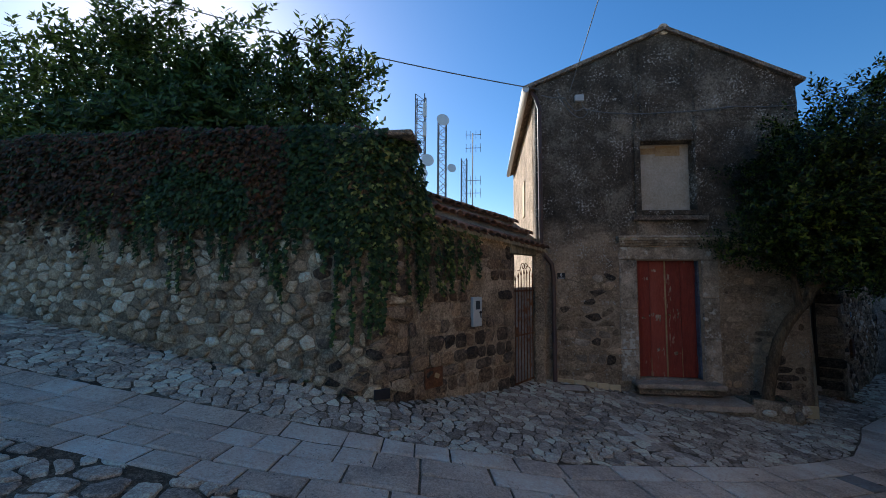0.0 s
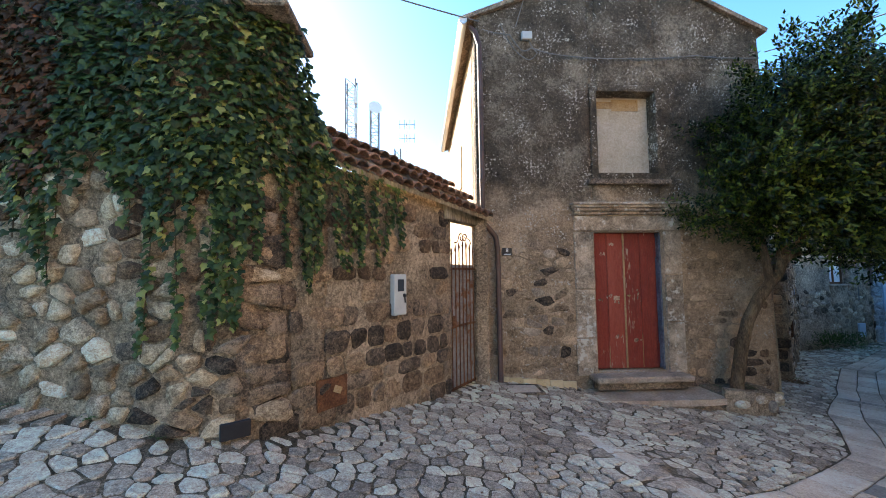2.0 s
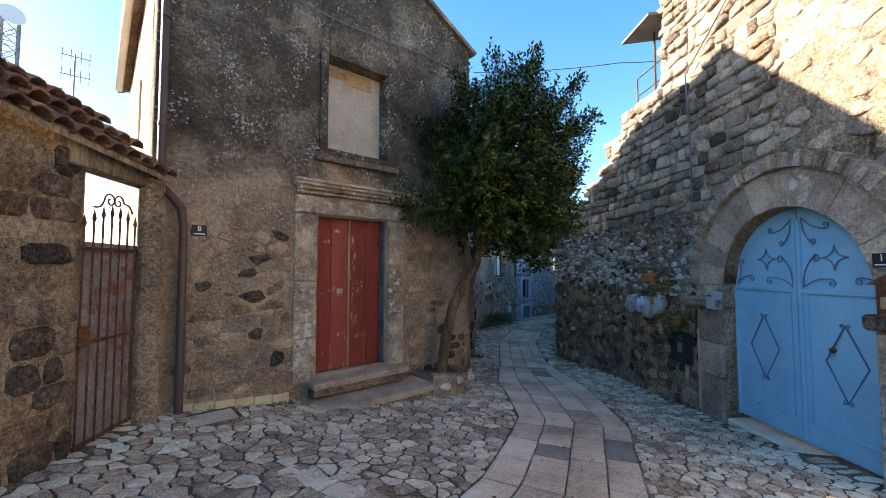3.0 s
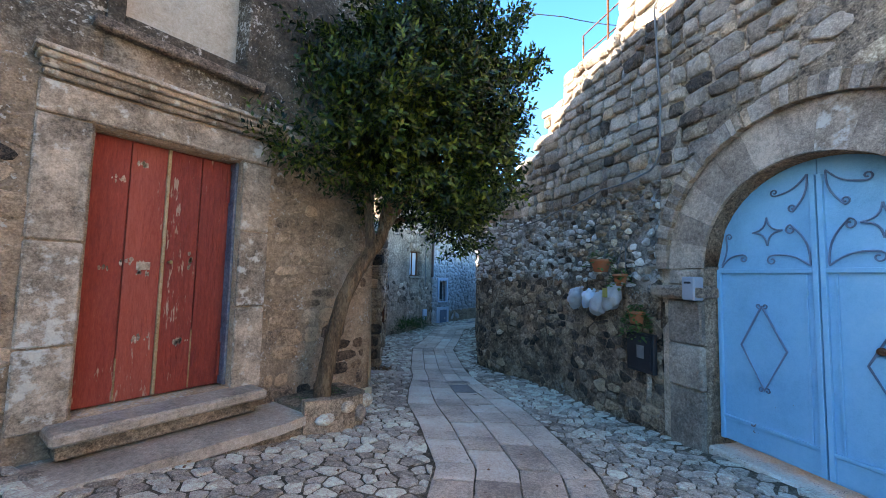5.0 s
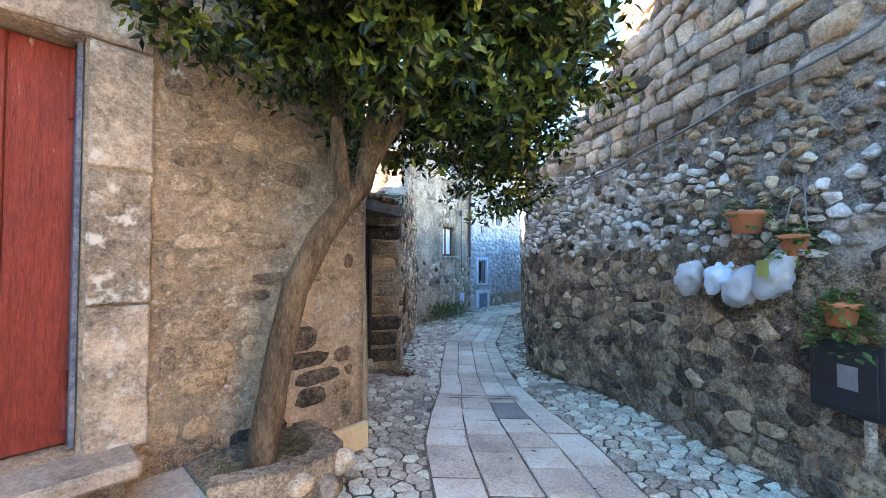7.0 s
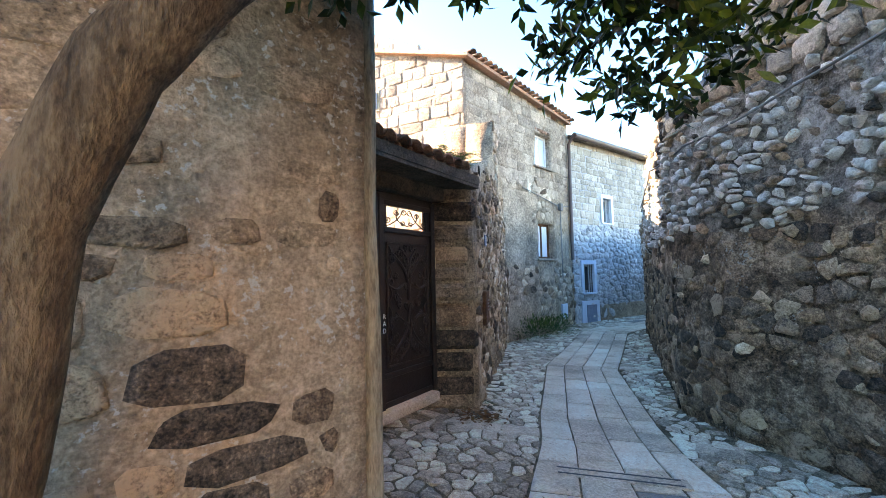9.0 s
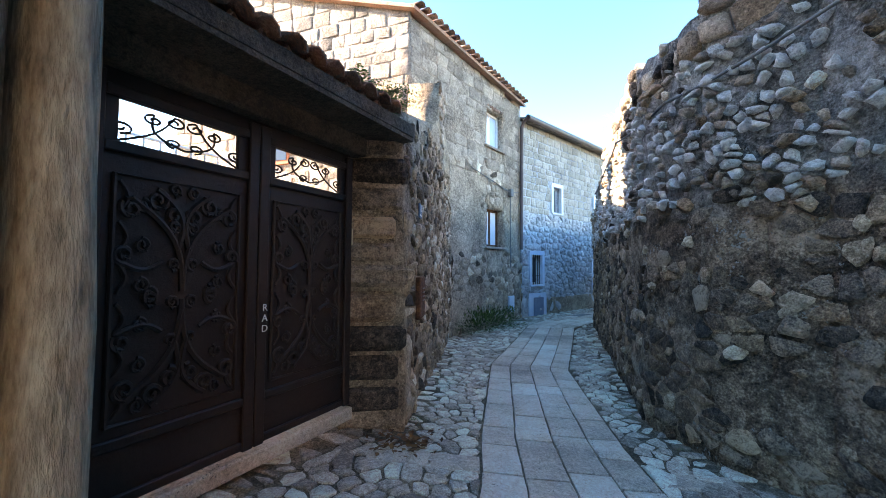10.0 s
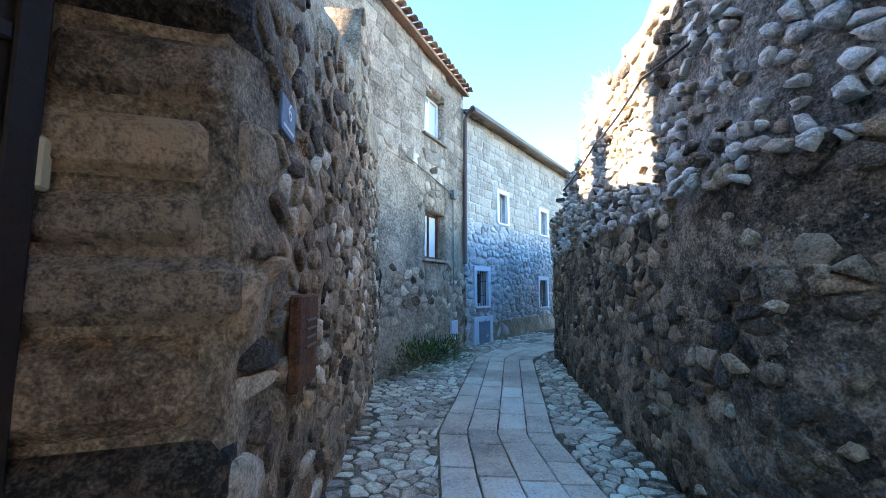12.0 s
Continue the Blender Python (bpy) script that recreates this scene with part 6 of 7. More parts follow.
# ---- windows of the far houses ----
def window(parent, face, hole, frame_mat, surround=None, shutters=None, bars=False, label=""):
    u0, u1, v0, v1 = hole
    uc, vc, w, h = (u0 + u1) / 2, (v0 + v1) / 2, u1 - u0, v1 - v0
    t = part("window", Solid(), frame_mat, parent, label)
    S = Solid()
    for x in (u0 + 0.03, u1 - 0.03):
        fbox(S, face, x, vc, -0.2, 0.06, h, 0.06, 0.006)
    for z in (v0 + 0.03, v1 - 0.03):
        fbox(S, face, uc, z, -0.2, w - 0.12, 0.06, 0.06, 0.006)
    fbox(S, face, uc, vc, -0.2, 0.04, h - 0.12, 0.055, 0.005)
    part("frame", S, frame_mat, t)
    for k in (-1, 1):
        S = Solid()
        fbox(S, face, uc + k * w / 4, vc, -0.19, w / 2 - 0.06, h - 0.1, 0.012, 0.002)
        part("pane", S, shutters if shutters else "glass", t)
    S = Solid()
    fbox(S, face, uc, v0 - 0.03, -0.2, w + 0.16, 0.05, 0.26, 0.008)
    part("sill", S, surround or "ashlar", t)
    if surround:
        S = Solid()
        for x in (u0 - 0.06, u1 + 0.06):
            fbox(S, face, x, vc + 0.03, -0.05, 0.12, h + 0.06, 0.09, 0.006)
        fbox(S, face, uc, v1 + 0.06, -0.05, w + 0.24, 0.12, 0.094, 0.006)
        part("surround", S, surround, t)
    if bars:
        for i in range(5):
            S = Solid()
            u = u0 + w * (i + 0.5) / 5
            S.tube([face(u, v0, -0.03), face(u, v1, -0.03)], 0.009, 6)
            part("bar", S, "black", t)
        S = Solid()
        for v in (v0 + h * 0.3, v0 + h * 0.7):
            fbox(S, face, uc, v, -0.04, w, 0.014, 0.012, 0.002)
        part("cross_bar", S, "black", t)
    return t


window(lane_house, grey_face, GREY_HOLES[0], "white_box", None, "blue_wash", label="closed pale shutters in an upper window")
window(lane_house, grey_face, GREY_HOLES[1], "rust", None, "white_box", label="brown wooden window with white blinds")
S = Solid()
for i in range(6):
    fbox(S, grey_face, 2.84 + i * 0.14, 4.62, -0.1, 0.12, 0.1, 0.13, 0.02)
part("brick_lintel", S, "tile", lane_house, "broken red brick lintel")
for i, h in enumerate(PALE_HOLES):
    window(pale_house, pale_face, h, "grey_box", "white_paint" if i < 2 else "blue_wash", None, i > 1, "white framed small window" if i < 2 else "barred window with pale blue surround")
S = Solid()
fbox(S, pale_face, 0.8, -0.57, 0.01, 0.9, 0.86, 0.05, 0.006)
part("hatch_surround", S, "blue_wash", pale_house, "pale blue band round a cellar hatch")
S = Solid()
fbox(S, pale_face, 0.82, -0.56, 0.055, 0.5, 0.6, 0.02, 0.006)
part("cellar_hatch", S, "blue_iron", pale_house, "blue grey louvred cellar hatch")
S = Solid()
fbox(S, pale_face, 3.5, -0.7, 0.01, 4.4, 0.8, 0.04, 0.01)
part("plinth", S, "grey_render", pale_house, "smooth grey cement plinth")
S = Solid()
fbox(S, grey_face, 4.05, -0.36, 0.0, 0.3, 0.42, 0.05, 0.008)
part("utility_hatch", S, "blue_wash", lane_house, "pale blue utility hatch")
dp2 = thing("downpipe", "brown downpipe between the two far houses", "pipe", at=(11.82, 5.94, 1.1))
S = Solid()
S.tube([(11.92, 5.75, 4.82), (11.86, 5.88, 4.7), (11.83, 5.95, 4.55), (11.82, 5.97, 1.1)], 0.05, 8)
part("tube", S, "pipe", dp2, "", True)
S = Solid()
S.tube([(11.9, 5.8, 4.82), (23.4, 6.2, 4.82)], 0.075, 8)
part("gutter", S, "pipe", pale_house, "brown eave gutter", True)
S = Solid()
S.tube([grey_face(2.1, 2.9, 0.04), grey_face(3.9, 2.62, 0.04), grey_face(4.6, 2.68, 0.04)], 0.012, 6)
tagged(part("facade_cable", S, "cable"), "cable clipped across the grey house", "cable")
S = Solid()
fbox(S, grey_face, 4.0, 2.6, 0.0, 0.14, 0.2, 0.1, 0.01)
S.tube([grey_face(4.0, 2.5, 0.04), grey_face(4.0, 0.6, 0.04)], 0.015, 6)
tagged(part("cable_box", S, "cable"), "small grey cable box on the far house", "box")
for i in range(24):
    f = (i + 0.5) / 24
    p = Vector((7.3, 4.9, 5.52)).lerp(Vector((11.9, 5.88, 5.23)), f)
    t = Vector((4.6, 0.98, 0)).normalized()
    bk_ = Vector((-t.y, t.x, 0))
    mm = Matrix((t, (bk_ + Vector((0, 0, 0.35))).normalized(), Vector((0, 0, 1)))).transposed().to_4x4()
    mm.translation = p - bk_ * 0.1
    ob = new("eave_tile", tile_mesh)
    ob.parent = lane_house
    ob.matrix_parent_inverse = Matrix.Translation(-lane_house.location)
    ob.matrix_basis = mm @ pose(0, 0, 0, rnd(-3, 3), rnd(-4, 4), rnd(-5, 5))
cam_box = thing("wall_lamp", "small dark lamp bracket on the pale house", "lamp", at=pale_face(6.1, 3.7, 0.1))
S = Solid()
fbox(S, pale_face, 6.1, 3.7, 0.0, 0.3, 0.12, 0.35, 0.02)
part("head", S, "black", cam_box)
# small windows of the sunlit gable
for u, v, w, h, mtl in ((3.6, 5.0, 0.42, 0.55, "dark_wood"), (4.3, 3.5, 0.5, 0.8, "clay"), (3.1, 3.1, 0.4, 0.7, "clay")):
    S = Solid()
    fbox(S, gs, u, v, -0.02, w, h, 0.05, 0.01)
    wnd = part("window", S, mtl, lane_house, "small wooden window in the sunlit gable")
    S = Solid()
    fbox(S, gs, u, v, 0.03, w * 0.7, h * 0.75, 0.01, 0.003)
    part("pane", S, "glass", wnd)
# courtyard parapet with railing, seen over the gate
rail = thing("railing", "white balcony railing in the courtyard", "railing", at=(4.2, 4.4, 1.6))
for i in range(16):
    S = Solid()
    p = Vector((3.2, 4.6, 1.35)).lerp(Vector((5.6, 5.6, 1.35)), i / 15)
    S.tube([p, p + Vector((0, 0, 0.7))], 0.012, 6)
    part("baluster", S, "white_paint", rail)
S = Solid()
S.tube([(3.2, 4.6, 2.05), (5.6, 5.6, 2.05)], 0.02, 8)
part("handrail", S, "white_paint", rail)
S = Solid()
S.prism([(3.0, 4.6, -0.8), (5.7, 5.72, -0.8), (5.6, 5.95, -0.8), (2.9, 4.85, -0.8)], (0, 0, 2.14))
setting("wall_courtyard", S, "pale_render", "pale terrace wall across the courtyard", "wall")
# metal canopy and rails on top of the gateway house
ter = thing("terrace_canopy", "corrugated canopy on thin posts above the stone wall", "canopy", at=R(ul - 0.9, 5.3, -0.3))
S = Solid()
mm = fm(R, ul - 0.95, 5.75, 0.0)
S.prism([mm @ Vector((x, y, z)) for x, y, z in ((-0.55, -0.2, 0), (0.31, -0.2, 0.02), (0.31, 1.6, 0.3), (-0.55, 1.6, 0.3))], (0, 0, 0.04))
part("sheet", S, "sheet", ter)
for x, y in ((-0.15, 0.2), (-0.15, 0.45)):
    S = Solid()
    S.tube([mm @ Vector((x, y, -1.25)), mm @ Vector((x, y, 0.03))], 0.018, 6)
    part("post", S, "rust", ter)
S = Solid()
S.tube([mm @ Vector((-0.88, 0.3, -1.25)), mm @ Vector((-0.88, 0.3, -0.5))], 0.014, 6)
for z in (-0.75, -0.4):
    S.tube([mm @ Vector((-0.9, 0.3, z - 0.1)), mm @ Vector((0.3, 0.3, z - 0.1))], 0.012, 6)
part("rail", S, "rust", ter)


# ---- masts on the hill ----
def mast(x, y, top, w, label, dishes=(), lattice=True):
    t = thing("antenna_mast", label, "antenna mast", "masts on the hill", "", (x, y, ground_z(x, y)))
    z0 = ground_z(x, y)
    if lattice:
        c = [(x + w * a, y + w * b) for a, b in ((-1, -1), (1, -1), (1, 1), (-1, 1))]
        for px, py in c:
            S = Solid()
            S.tube([(px, py, z0), (px, py, top)], 0.09, 5)
            part("leg", S, "steel", t)
        S = Solid()
        z, k = 6.0, 0
        while z < top - 1:
            for i in range(4):
                a, b = c[i], c[(i + 1) % 4]
                if k % 2:
                    a, b = b, a
                S.tube([(*a, z), (*b, z + 1.1)], 0.05, 4)
                S.tube([(*a, z), (*b, z)], 0.04, 4)
            z += 1.1
            k += 1
        part("bracing", S, "steel", t)
    else:
        S = Solid()
        S.tube([(x, y, z0), (x, y, top)], 0.09, 6)
        part("pole", S, "steel", t)
        for i, z in enumerate((top - 0.3, top - 2.4, top - 7.5, top - 9.5)):
            S = Solid()
            S.tube([(x - 1.1, y, z), (x + 1.3, y, z)], 0.05, 5)
            for d in (-1, -0.3, 0.5, 1.2):
                S.tube([(x + d, y, z - 0.7), (x + d, y, z + 0.7)], 0.035, 4)
            part("aerial", S, "steel", t)
    for dx, z, r in dishes:
        S = Solid()
        S.lathe((0, 0, 0), [(r * 0.3, 0), (r * 0.8, 0.15 * r), (r, 0.4 * r), (r * 0.96, 0.42 * r)], 14, pose(x + dx, y - w - 0.2, z, 80, 0, 20))
        part("dish", S, "white_box", t)
    return t


mast(-13.1, 50.5, 30.2, 0.7, "red and white lattice antenna mast", ((1.2, 19.5, 1.0), (0.5, 17.6, 0.8)))
for i, z in enumerate((27.5, 24.5)):
    S = Solid()
    S.box((-12.3, 49.6, z), (0.5, 0.4, 2.2), None, 0.03)
    o = part("panel_antenna", S, "white_box", [e for e in bpy.data.objects if e.name == "antenna_mast"][0])
mast(-9.8, 51.3, 26.6, 0.6, "slim lattice antenna mast with dishes", ((0.1, 26.0, 1.0), (1.5, 18.5, 0.7)))
mast(-6.4, 51.7, 20.3, 0.42, "short lattice antenna mast", ())
mast(-5.1, 51.9, 24.5, 0.1, "thin pole with television aerials", (), False)


# ---- plants ----
def blob(c, r, seed=0.0, bump=0.28):
    """A random place in an uneven ellipsoid, most often near its skin."""
    while True:
        d = Vector((random.gauss(0, 1), random.gauss(0, 1), random.gauss(0, 1))).normalized()
        k = random.random() ** 0.38 * (1 + bump * 2 * noise.noise(d * 2.1 + Vector((seed, 0, 0))) + bump * noise.noise(d * 5 + Vector((0, seed, 0))))
        if k > 0.25:
            return Vector(c) + Vector((d.x * r[0], d.y * r[1], d.z * r[2])) * k, d


def sprigs(S, n, place, l, w, per=7, keep=lambda p: True, lift=0.3):
    """Twigs with leaves set round them."""
    for _ in range(n):
        p, d = place()
        if not keep(p):
            continue
        way = (d + Vector((rnd(-0.7, 0.7), rnd(-0.7, 0.7), rnd(-0.3, 0.7) + lift))).normalized()
        a = way.orthogonal().normalized()
        b = way.cross(a)
        for k in range(per):
            ang = k * 2.4 + rnd(-0.3, 0.3)
            out = a * math.cos(ang) + b * math.sin(ang)
            leaf_blade(S, p + way * (k * l * 0.28), out + way * 0.65, l * rnd(0.75, 1.15), w * rnd(0.8, 1.2), way)


def limb(S, a, b, r0, r1, bow=0.1, n=7):
    a, b = Vector(a), Vector(b)
    off = Vector((rnd(-1, 1), rnd(-1, 1), rnd(0, 1))) * bow * (b - a).length
    pts = [a.lerp(b, i / n) + off * math.sin(math.pi * i / n) for i in range(n + 1)]
    S.tube(pts, [r0 + (r1 - r0) * i / n for i in range(n + 1)], 8)


random.seed(11)
bay = thing("bay_tree", "evergreen bay tree with a leaning trunk by the house", "tree", at=(1.88, -0.4, -0.45))
TR = [(1.9, -0.38, -0.5), (1.93, -0.38, -0.1), (2.01, -0.41, 0.43), (2.06, -0.49, 0.82), (2.19, -0.56, 1.15), (2.35, -0.6, 1.38), (2.47, -0.62, 1.52), (2.52, -0.64, 1.74)]
S = Solid()
pts, rad = [], []
for i in range(len(TR) - 1):
    for k in range(5):
        pts.append(Vector(TR[i]).lerp(Vector(TR[i + 1]), k / 5))
        rad.append((0.094 - 0.004 * (i + k / 5)) * (1 + 0.09 * noise.noise(pts[-1] * 7)))
pts.append(Vector(TR[-1]))
rad.append(0.09)
S.tube(pts, rad, 14)
part("trunk", S, "bark", bay, "", True)
ends = [((2.35, -0.6, 1.38), (2.24, -0.55, 2.4), 0.065), ((2.51, -0.63, 1.68), (2.75, -0.9, 3.4), 0.08), ((2.49, -0.62, 1.6), (3.5, -1.3, 3.0), 0.055), ((2.7, -0.8, 2.8), (3.4, -1.6, 4.6), 0.04), ((2.7, -0.8, 2.8), (2.2, -1.2, 4.2), 0.04), ((2.51, -0.63, 1.7), (4.0, -0.85, 1.75), 0.04), ((2.7, -0.8, 2.8), (2.4, -1.7, 3.2), 0.04)]
for a, b, r in ends:
    S = Solid()
    limb(S, a, b, r, r * 0.3, 0.08)
    part("limb", S, "bark", bay, "", True)
S = Solid()
CROWN = ((2.85, -1.0, 3.05), (1.45, 0.98, 1.58))
keep = lambda p: p.y < -0.04 and p.z > 1.72 + 0.35 * max(0, 2.8 - p.x) + 0.3 * max(0, p.x - 3.3)
sprigs(S, 7800, lambda: blob(*CROWN, 3.0), 0.086, 0.036, 7, keep)
sprigs(S, 250, lambda: blob((3.85, -0.75, 1.75), (0.5, 0.32, 0.36), 5.0), 0.085, 0.034, 7)
sprigs(S, 160, lambda: blob((1.55, -0.45, 2.35), (0.6, 0.35, 0.3), 7.0), 0.085, 0.034, 7, keep)
for tx, ty, tz, n in ((3.3, -1.2, 5.0, 120), (2.6, -0.9, 4.8, 90), (3.9, -1.6, 4.6, 120), (4.15, -1.7, 4.0, 100), (2.0, -0.8, 4.3, 70), (4.3, -1.3, 3.2, 80)):
    sprigs(S, n, lambda: (Vector((2.9, -1.0, 3.2)).lerp(Vector((tx, ty, tz)), rnd(0.6, 1.12)) + Vector((rnd(-0.13, 0.13), rnd(-0.13, 0.13), rnd(-0.13, 0.13))), (Vector((tx, ty, tz)) - Vector((2.9, -1.0, 3.2))).normalized()), 0.085, 0.034, 6)
crown = part("crown", S, "leaf_bay", bay, "dense glossy dark green leaves")
crown["kind"] = "stuff"

for name, label, c, r, n, base_xy in (("garden_shrub", "tall evergreen shrub behind the garden wall", (-10.2, -0.2, 5.0), (2.9, 1.4, 2.6), 4200, (-10, -0.2)),
                                      ("garden_shrub", "leafy shrub rising above the ivy wall", (-7.9, -1.0, 4.7), (1.1, 0.9, 1.2), 1000, (-7.9, -1)),
                                      ("fig_tree", "bright green young tree behind the wall", (-5.85, -1.3, 4.55), (0.95, 0.8, 1.15), 700, (-5.9, -1.3)),
                                      ("garden_shrub", "wide shrub at the upper end of the wall", (-15.0, -0.3, 4.7), (2.2, 1.4, 2.0), 1700, (-15, -0.2))):
    t = thing(name, label, "shrub", "", "", (*base_xy, ground_z(*base_xy)))
    S = Solid()
    S.tube([(*base_xy, ground_z(*base_xy) - 0.1), (base_xy[0] + 0.1, base_xy[1], 2.0), c], [0.12, 0.1, 0.04], 8)
    part("trunk", S, "bark", t, "", True)
    for k in range(6):
        S = Solid()
        e, d = blob(c, r, c[0], 0.2)
        limb(S, (base_xy[0] + 0.1, base_xy[1], 2.2 + 0.25 * k), e, 0.05, 0.012)
        part("limb", S, "bark", t, "", True)
    S = Solid()
    big = 1.5 if r[0] < 1.5 else 1.7
    sprigs(S, n, lambda: blob(c, r, c[0], 0.4), 0.1 * big, 0.045 * big, 7)
    for k in range(14):
        a = rnd(0, 6.28)
        tip = Vector(c) + Vector((math.cos(a) * r[0] * rnd(0.3, 1.0), math.sin(a) * r[1] * 0.8, r[2] * rnd(0.75, 1.3)))
        mid = Vector(c) + (tip - Vector(c)) * 0.55
        sprigs(S, 14, lambda: (mid.lerp(tip, rnd(0, 1)) + Vector((rnd(-0.1, 0.1), rnd(-0.1, 0.1), 0)), (tip - mid).normalized()), 0.1 * big, 0.045 * big, 6)
    o = part("crown", S, "leaf_tree", t)
    o["kind"] = "stuff"


def ivy_low(u):
    """How far down the ivy hangs along the wall."""
    k = U_CORNER - u
    wave = 0.42 * noise.noise(Vector((u * 2.1, 1, 0))) + 0.55 * noise.noise(Vector((u * 6.5, 2, 0)))
    if k > 0:
        return 2.28 + wave + (0.1 if k > 3 else -0.1 * max(0, 1 - abs(k - 0.7) / 0.9)) + 0.04 * k
    return 2.3 + 0.6 * wave + max(0, -k - 0.3) * 0.4


def ivy_leaf(S, u, v, d, size):
    """A lobed leaf lying on the wall, its tip down."""
    m_ = fm(left_face, u, v, d) @ pose(0, 0, 0, rnd(-55, -5), rnd(-35, 35), rnd(-35, 35))
    o = [(0, 0.35), (0.34, 0.42), (0.5, 0.02), (0.24, -0.12), (0, -0.62), (-0.24, -0.12), (-0.5, 0.02), (-0.34, 0.42)]
    S.add([m_ @ Vector((x * size, -0.08 * size * (1 - abs(x)), z * size)) for x, z in o] + [m_ @ Vector((0, -0.14 * size, 0.05 * size))], [(i, (i + 1) % 8, 8) for i in range(8)])


ivy = thing("ivy", "thick ivy and reddening creeper hanging over the garden wall", "climbing plant", "", "stuff", left_face(U_CORNER - 2, 2.5, 0.1))
green, red, yellow = Solid(), Solid(), Solid()
u_start = left_face.at[1] - 1.0
for _ in range(19000):
    u = rnd(u_start, U_WING + 0.45)
    top = left_top(u)
    low_ = ivy_low(u)
    f = random.random()
    v = low_ + (top + 0.06 - low_) * f ** 0.85
    p = left_face(u, v, 0)
    k = U_CORNER - u
    redness = noise.noise(Vector((u * 0.7, v * 0.9, 8))) + (0.6 if k > 1.2 else -0.2) + 0.1 * k * 0.3 + 0.2 * (f - 0.4)
    S = red if redness > 0.3 and random.random() < 0.75 else (yellow if k < 0.6 and random.random() < 0.16 else green)
    ivy_leaf(S, u, v, 0.05 + 0.1 * random.random() + 0.07 * max(0, noise.noise(Vector((u * 1.7, v * 1.7, 3)))), rnd(0.045, 0.085))
for _ in range(1600):
    u = rnd(u_start, U_WING)
    ivy_leaf(green if random.random() < 0.6 else red, u, left_top(u) + rnd(-0.02, 0.12), -rnd(0.0, 0.4), rnd(0.06, 0.1))
# hanging strands
STEM = Solid()
for k in range(98):
    u = U_CORNER - rnd(-0.2, 4.5) if k < 62 else U_CORNER + rnd(-0.5, 1.75)
    top_v = min(left_top(u), 2.65) if k >= 62 else ivy_low(u) + 0.3
    ln = rnd(0.35, 0.95) if k < 62 else rnd(0.45, 1.35) * (1.15 - 0.45 * (u - U_CORNER) / 1.6)
    wob = rnd(-0.12, 0.12)
    dd = rnd(0.04, 0.1)
    STEM.tube([left_face(u + wob * f, top_v - ln * f, dd) for f in (0, 0.25, 0.5, 0.75, 1.0)], 0.004, 4)
    for j in range(int(ln / 0.02)):
        f = j * 0.02 / ln
        ivy_leaf(yellow if random.random() < 0.14 else green, u + wob * f + rnd(-0.06, 0.06) * (1.15 - f), top_v - ln * f, dd + rnd(0.0, 0.05), rnd(0.04, 0.075))
for S, mtl, nm in ((green, "leaf_ivy", "green_leaves"), (red, "leaf_red", "red_leaves"), (yellow, "leaf_yellow", "yellow_leaves"), (STEM, "bark", "stems")):
    o = part(nm, S, mtl, ivy)
    o["kind"] = "stuff"

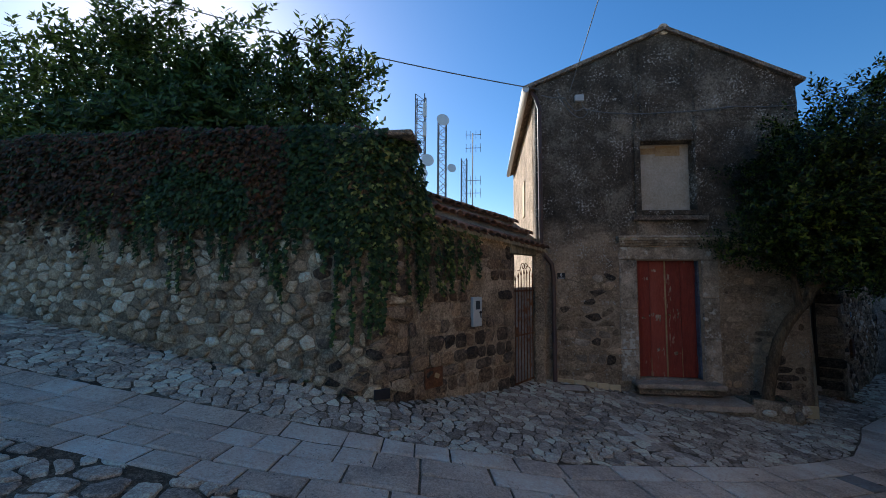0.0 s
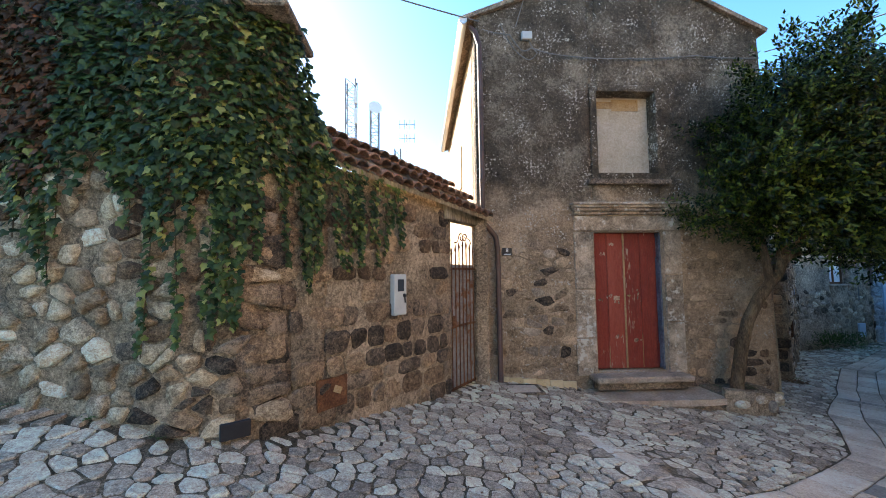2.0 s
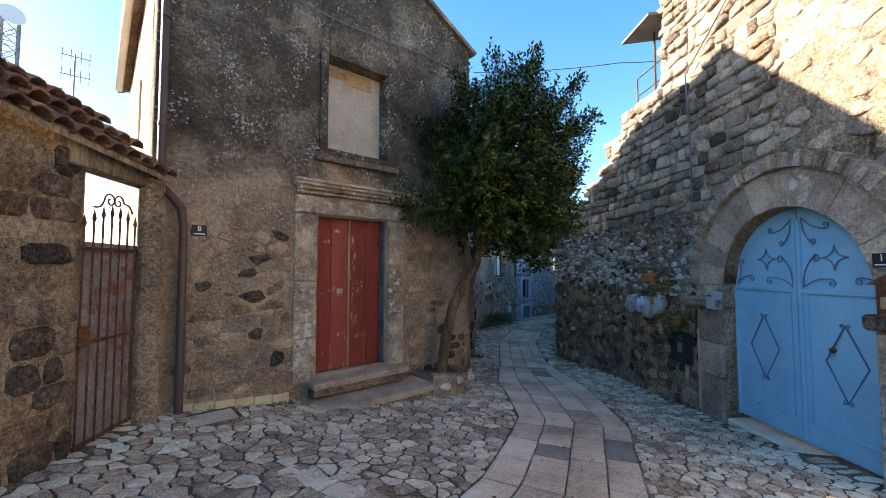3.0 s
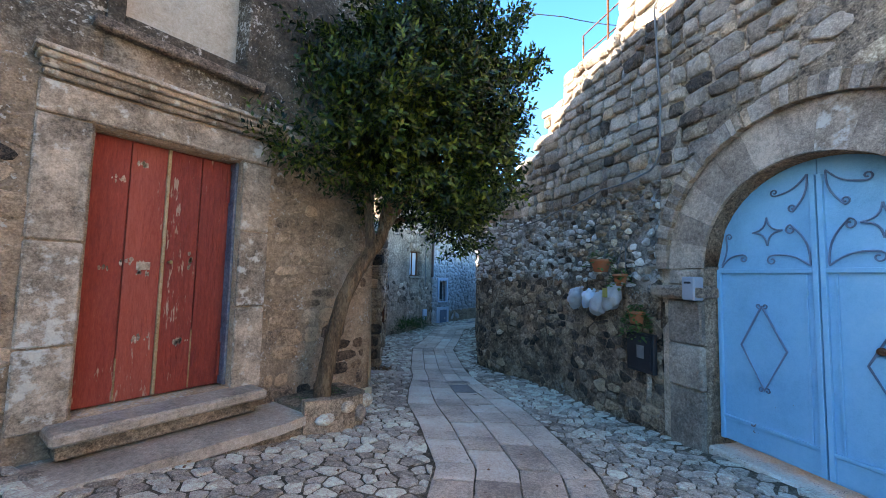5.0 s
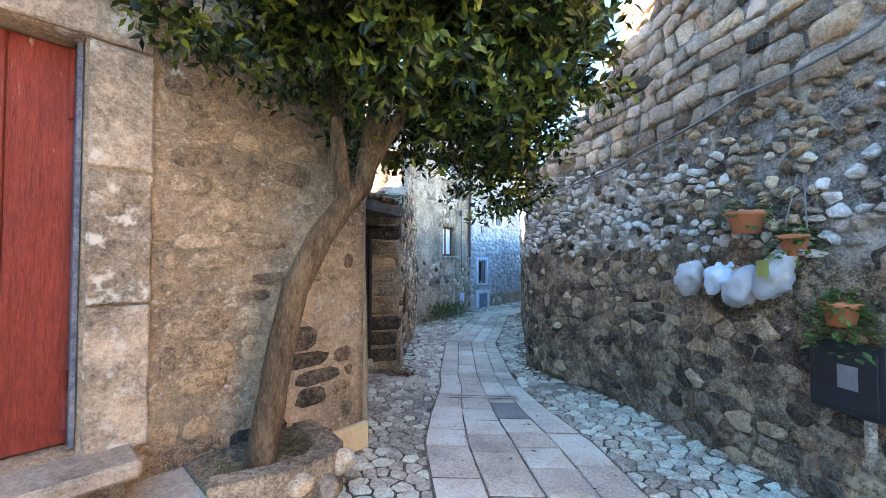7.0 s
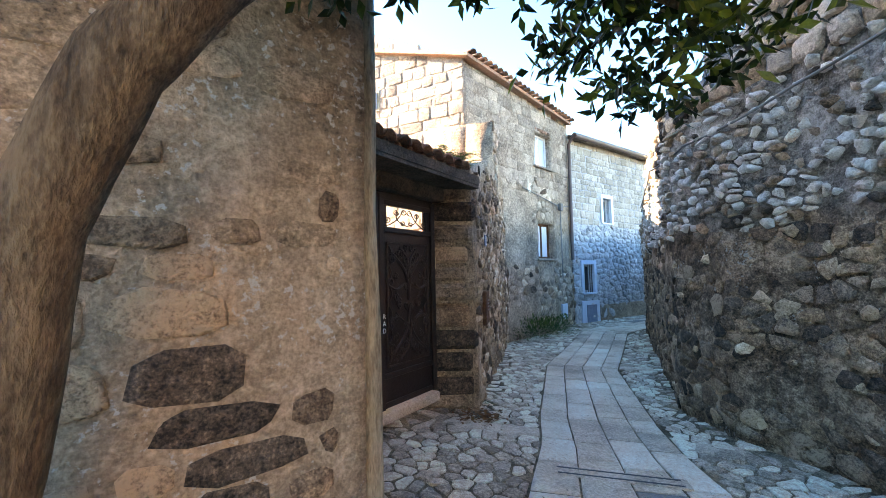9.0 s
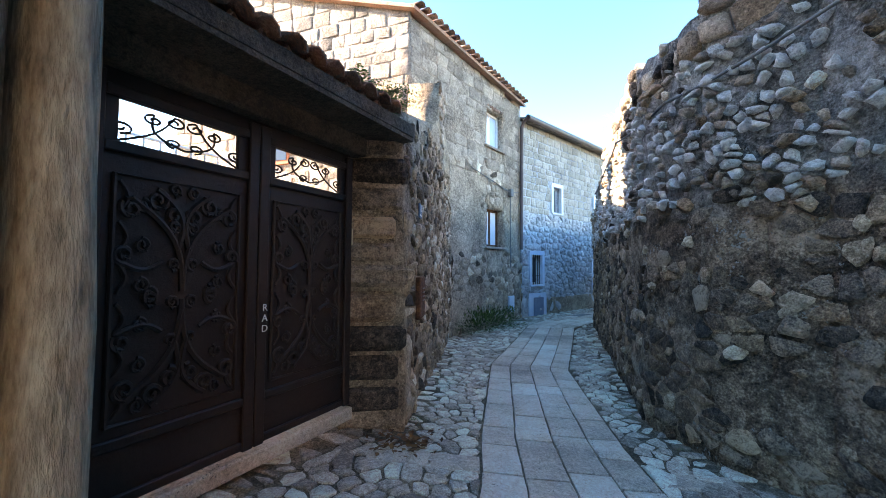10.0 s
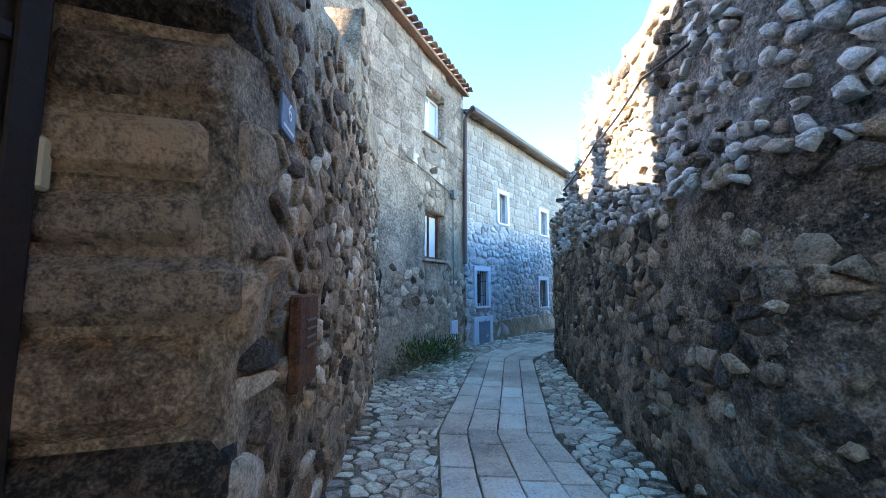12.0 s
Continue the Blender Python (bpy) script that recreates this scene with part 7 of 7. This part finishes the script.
# weeds at the wall feet, fallen leaves
weeds = [(left_face, U_CORNER - 0.4, 14), (left_face, U_CORNER - 0.9, 10), (left_face, U_CORNER - 2.2, 12), (left_face, U_CORNER - 1.5, 8), (left_face, U_WING + 0.6, 6), (lane_face, 0.25, 10), (lane_face, 1.0, 6), (right_face, ul - 5.2, 8), (right_face, ul - 4.2, 6), (arch_face, 2.95, 10), (arch_face, 3.5, 12)]
for x, y, z in ((1.72, -0.36, -0.2), (2.1, -0.42, -0.2), (2.2, -0.3, -0.2)):
    fern_clump(Vector((x, y, z)), 9, 0.13, "small green weeds round the foot of the tree", "weeds")
for f_, u, n in weeds:
    p = f_(u, f_.floor(u) + 0.01, 0.08)
    fern_clump(p, n, rnd(0.09, 0.15), "small green weeds at the foot of the wall", "weeds")
S = Solid()
for _ in range(2200):
    p, d = blob((9.9, 5.42, -0.72), (1.15, 0.34, 0.36), 2.0)
    leaf_blade(S, p, d + Vector((0, 0, 0.6)), rnd(0.05, 0.1), rnd(0.02, 0.035))
tagged(part("bush", S, "leaf_tree"), "low dark green weeds along the grey house", "plant", "", "stuff")
S = Solid()
for _ in range(150):
    a, r = rnd(0, 6.28), rnd(0, 0.42) * rnd(0.3, 1)
    x, y = 4.85 + math.cos(a) * r, 1.62 + math.sin(a) * r
    leaf_blade(S, Vector((x, y, ground_z(x, y) + rnd(0.03, 0.05))), Vector((rnd(-1, 1), rnd(-1, 1), rnd(-0.1, 0.25))), rnd(0.04, 0.08), rnd(0.02, 0.04))
for _ in range(120):
    x, y = rnd(-3, 6), rnd(-4, 0.5)
    if in_lane(x, y):
        leaf_blade(S, Vector((x, y, ground_z(x, y) + 0.035)), Vector((rnd(-1, 1), rnd(-1, 1), 0.05)), rnd(0.03, 0.06), rnd(0.015, 0.03))
tagged(part("fallen_leaves", S, "dry_leaf"), "dry brown fallen leaves on the cobbles", "leaves", "", "stuff")
S = Solid()
for u, n in ((U_CORNER - 1.2, 60), (right_face.length - 8.2, 90), (right_face.length - 7.4, 70)):
    f_ = left_face if u < 12 and n == 60 else right_face
    for _ in range(n):
        uu = u + rnd(-0.3, 0.3)
        p = f_(uu, (right_top(uu) if f_ is right_face else 0.4), -rnd(0, 0.2))
        if f_ is right_face:
            S.tube([p, p + Vector((rnd(-0.05, 0.05), rnd(-0.05, 0.05), 0.12)), p + Vector((rnd(-0.18, 0.18), rnd(-0.18, 0.18), rnd(0.15, 0.34)))], [0.003, 0.002, 0.001], 3)
tagged(part("dry_grass", S, "bare_wood"), "dry grass tufts on top of the stone wall", "grass", "", "stuff")
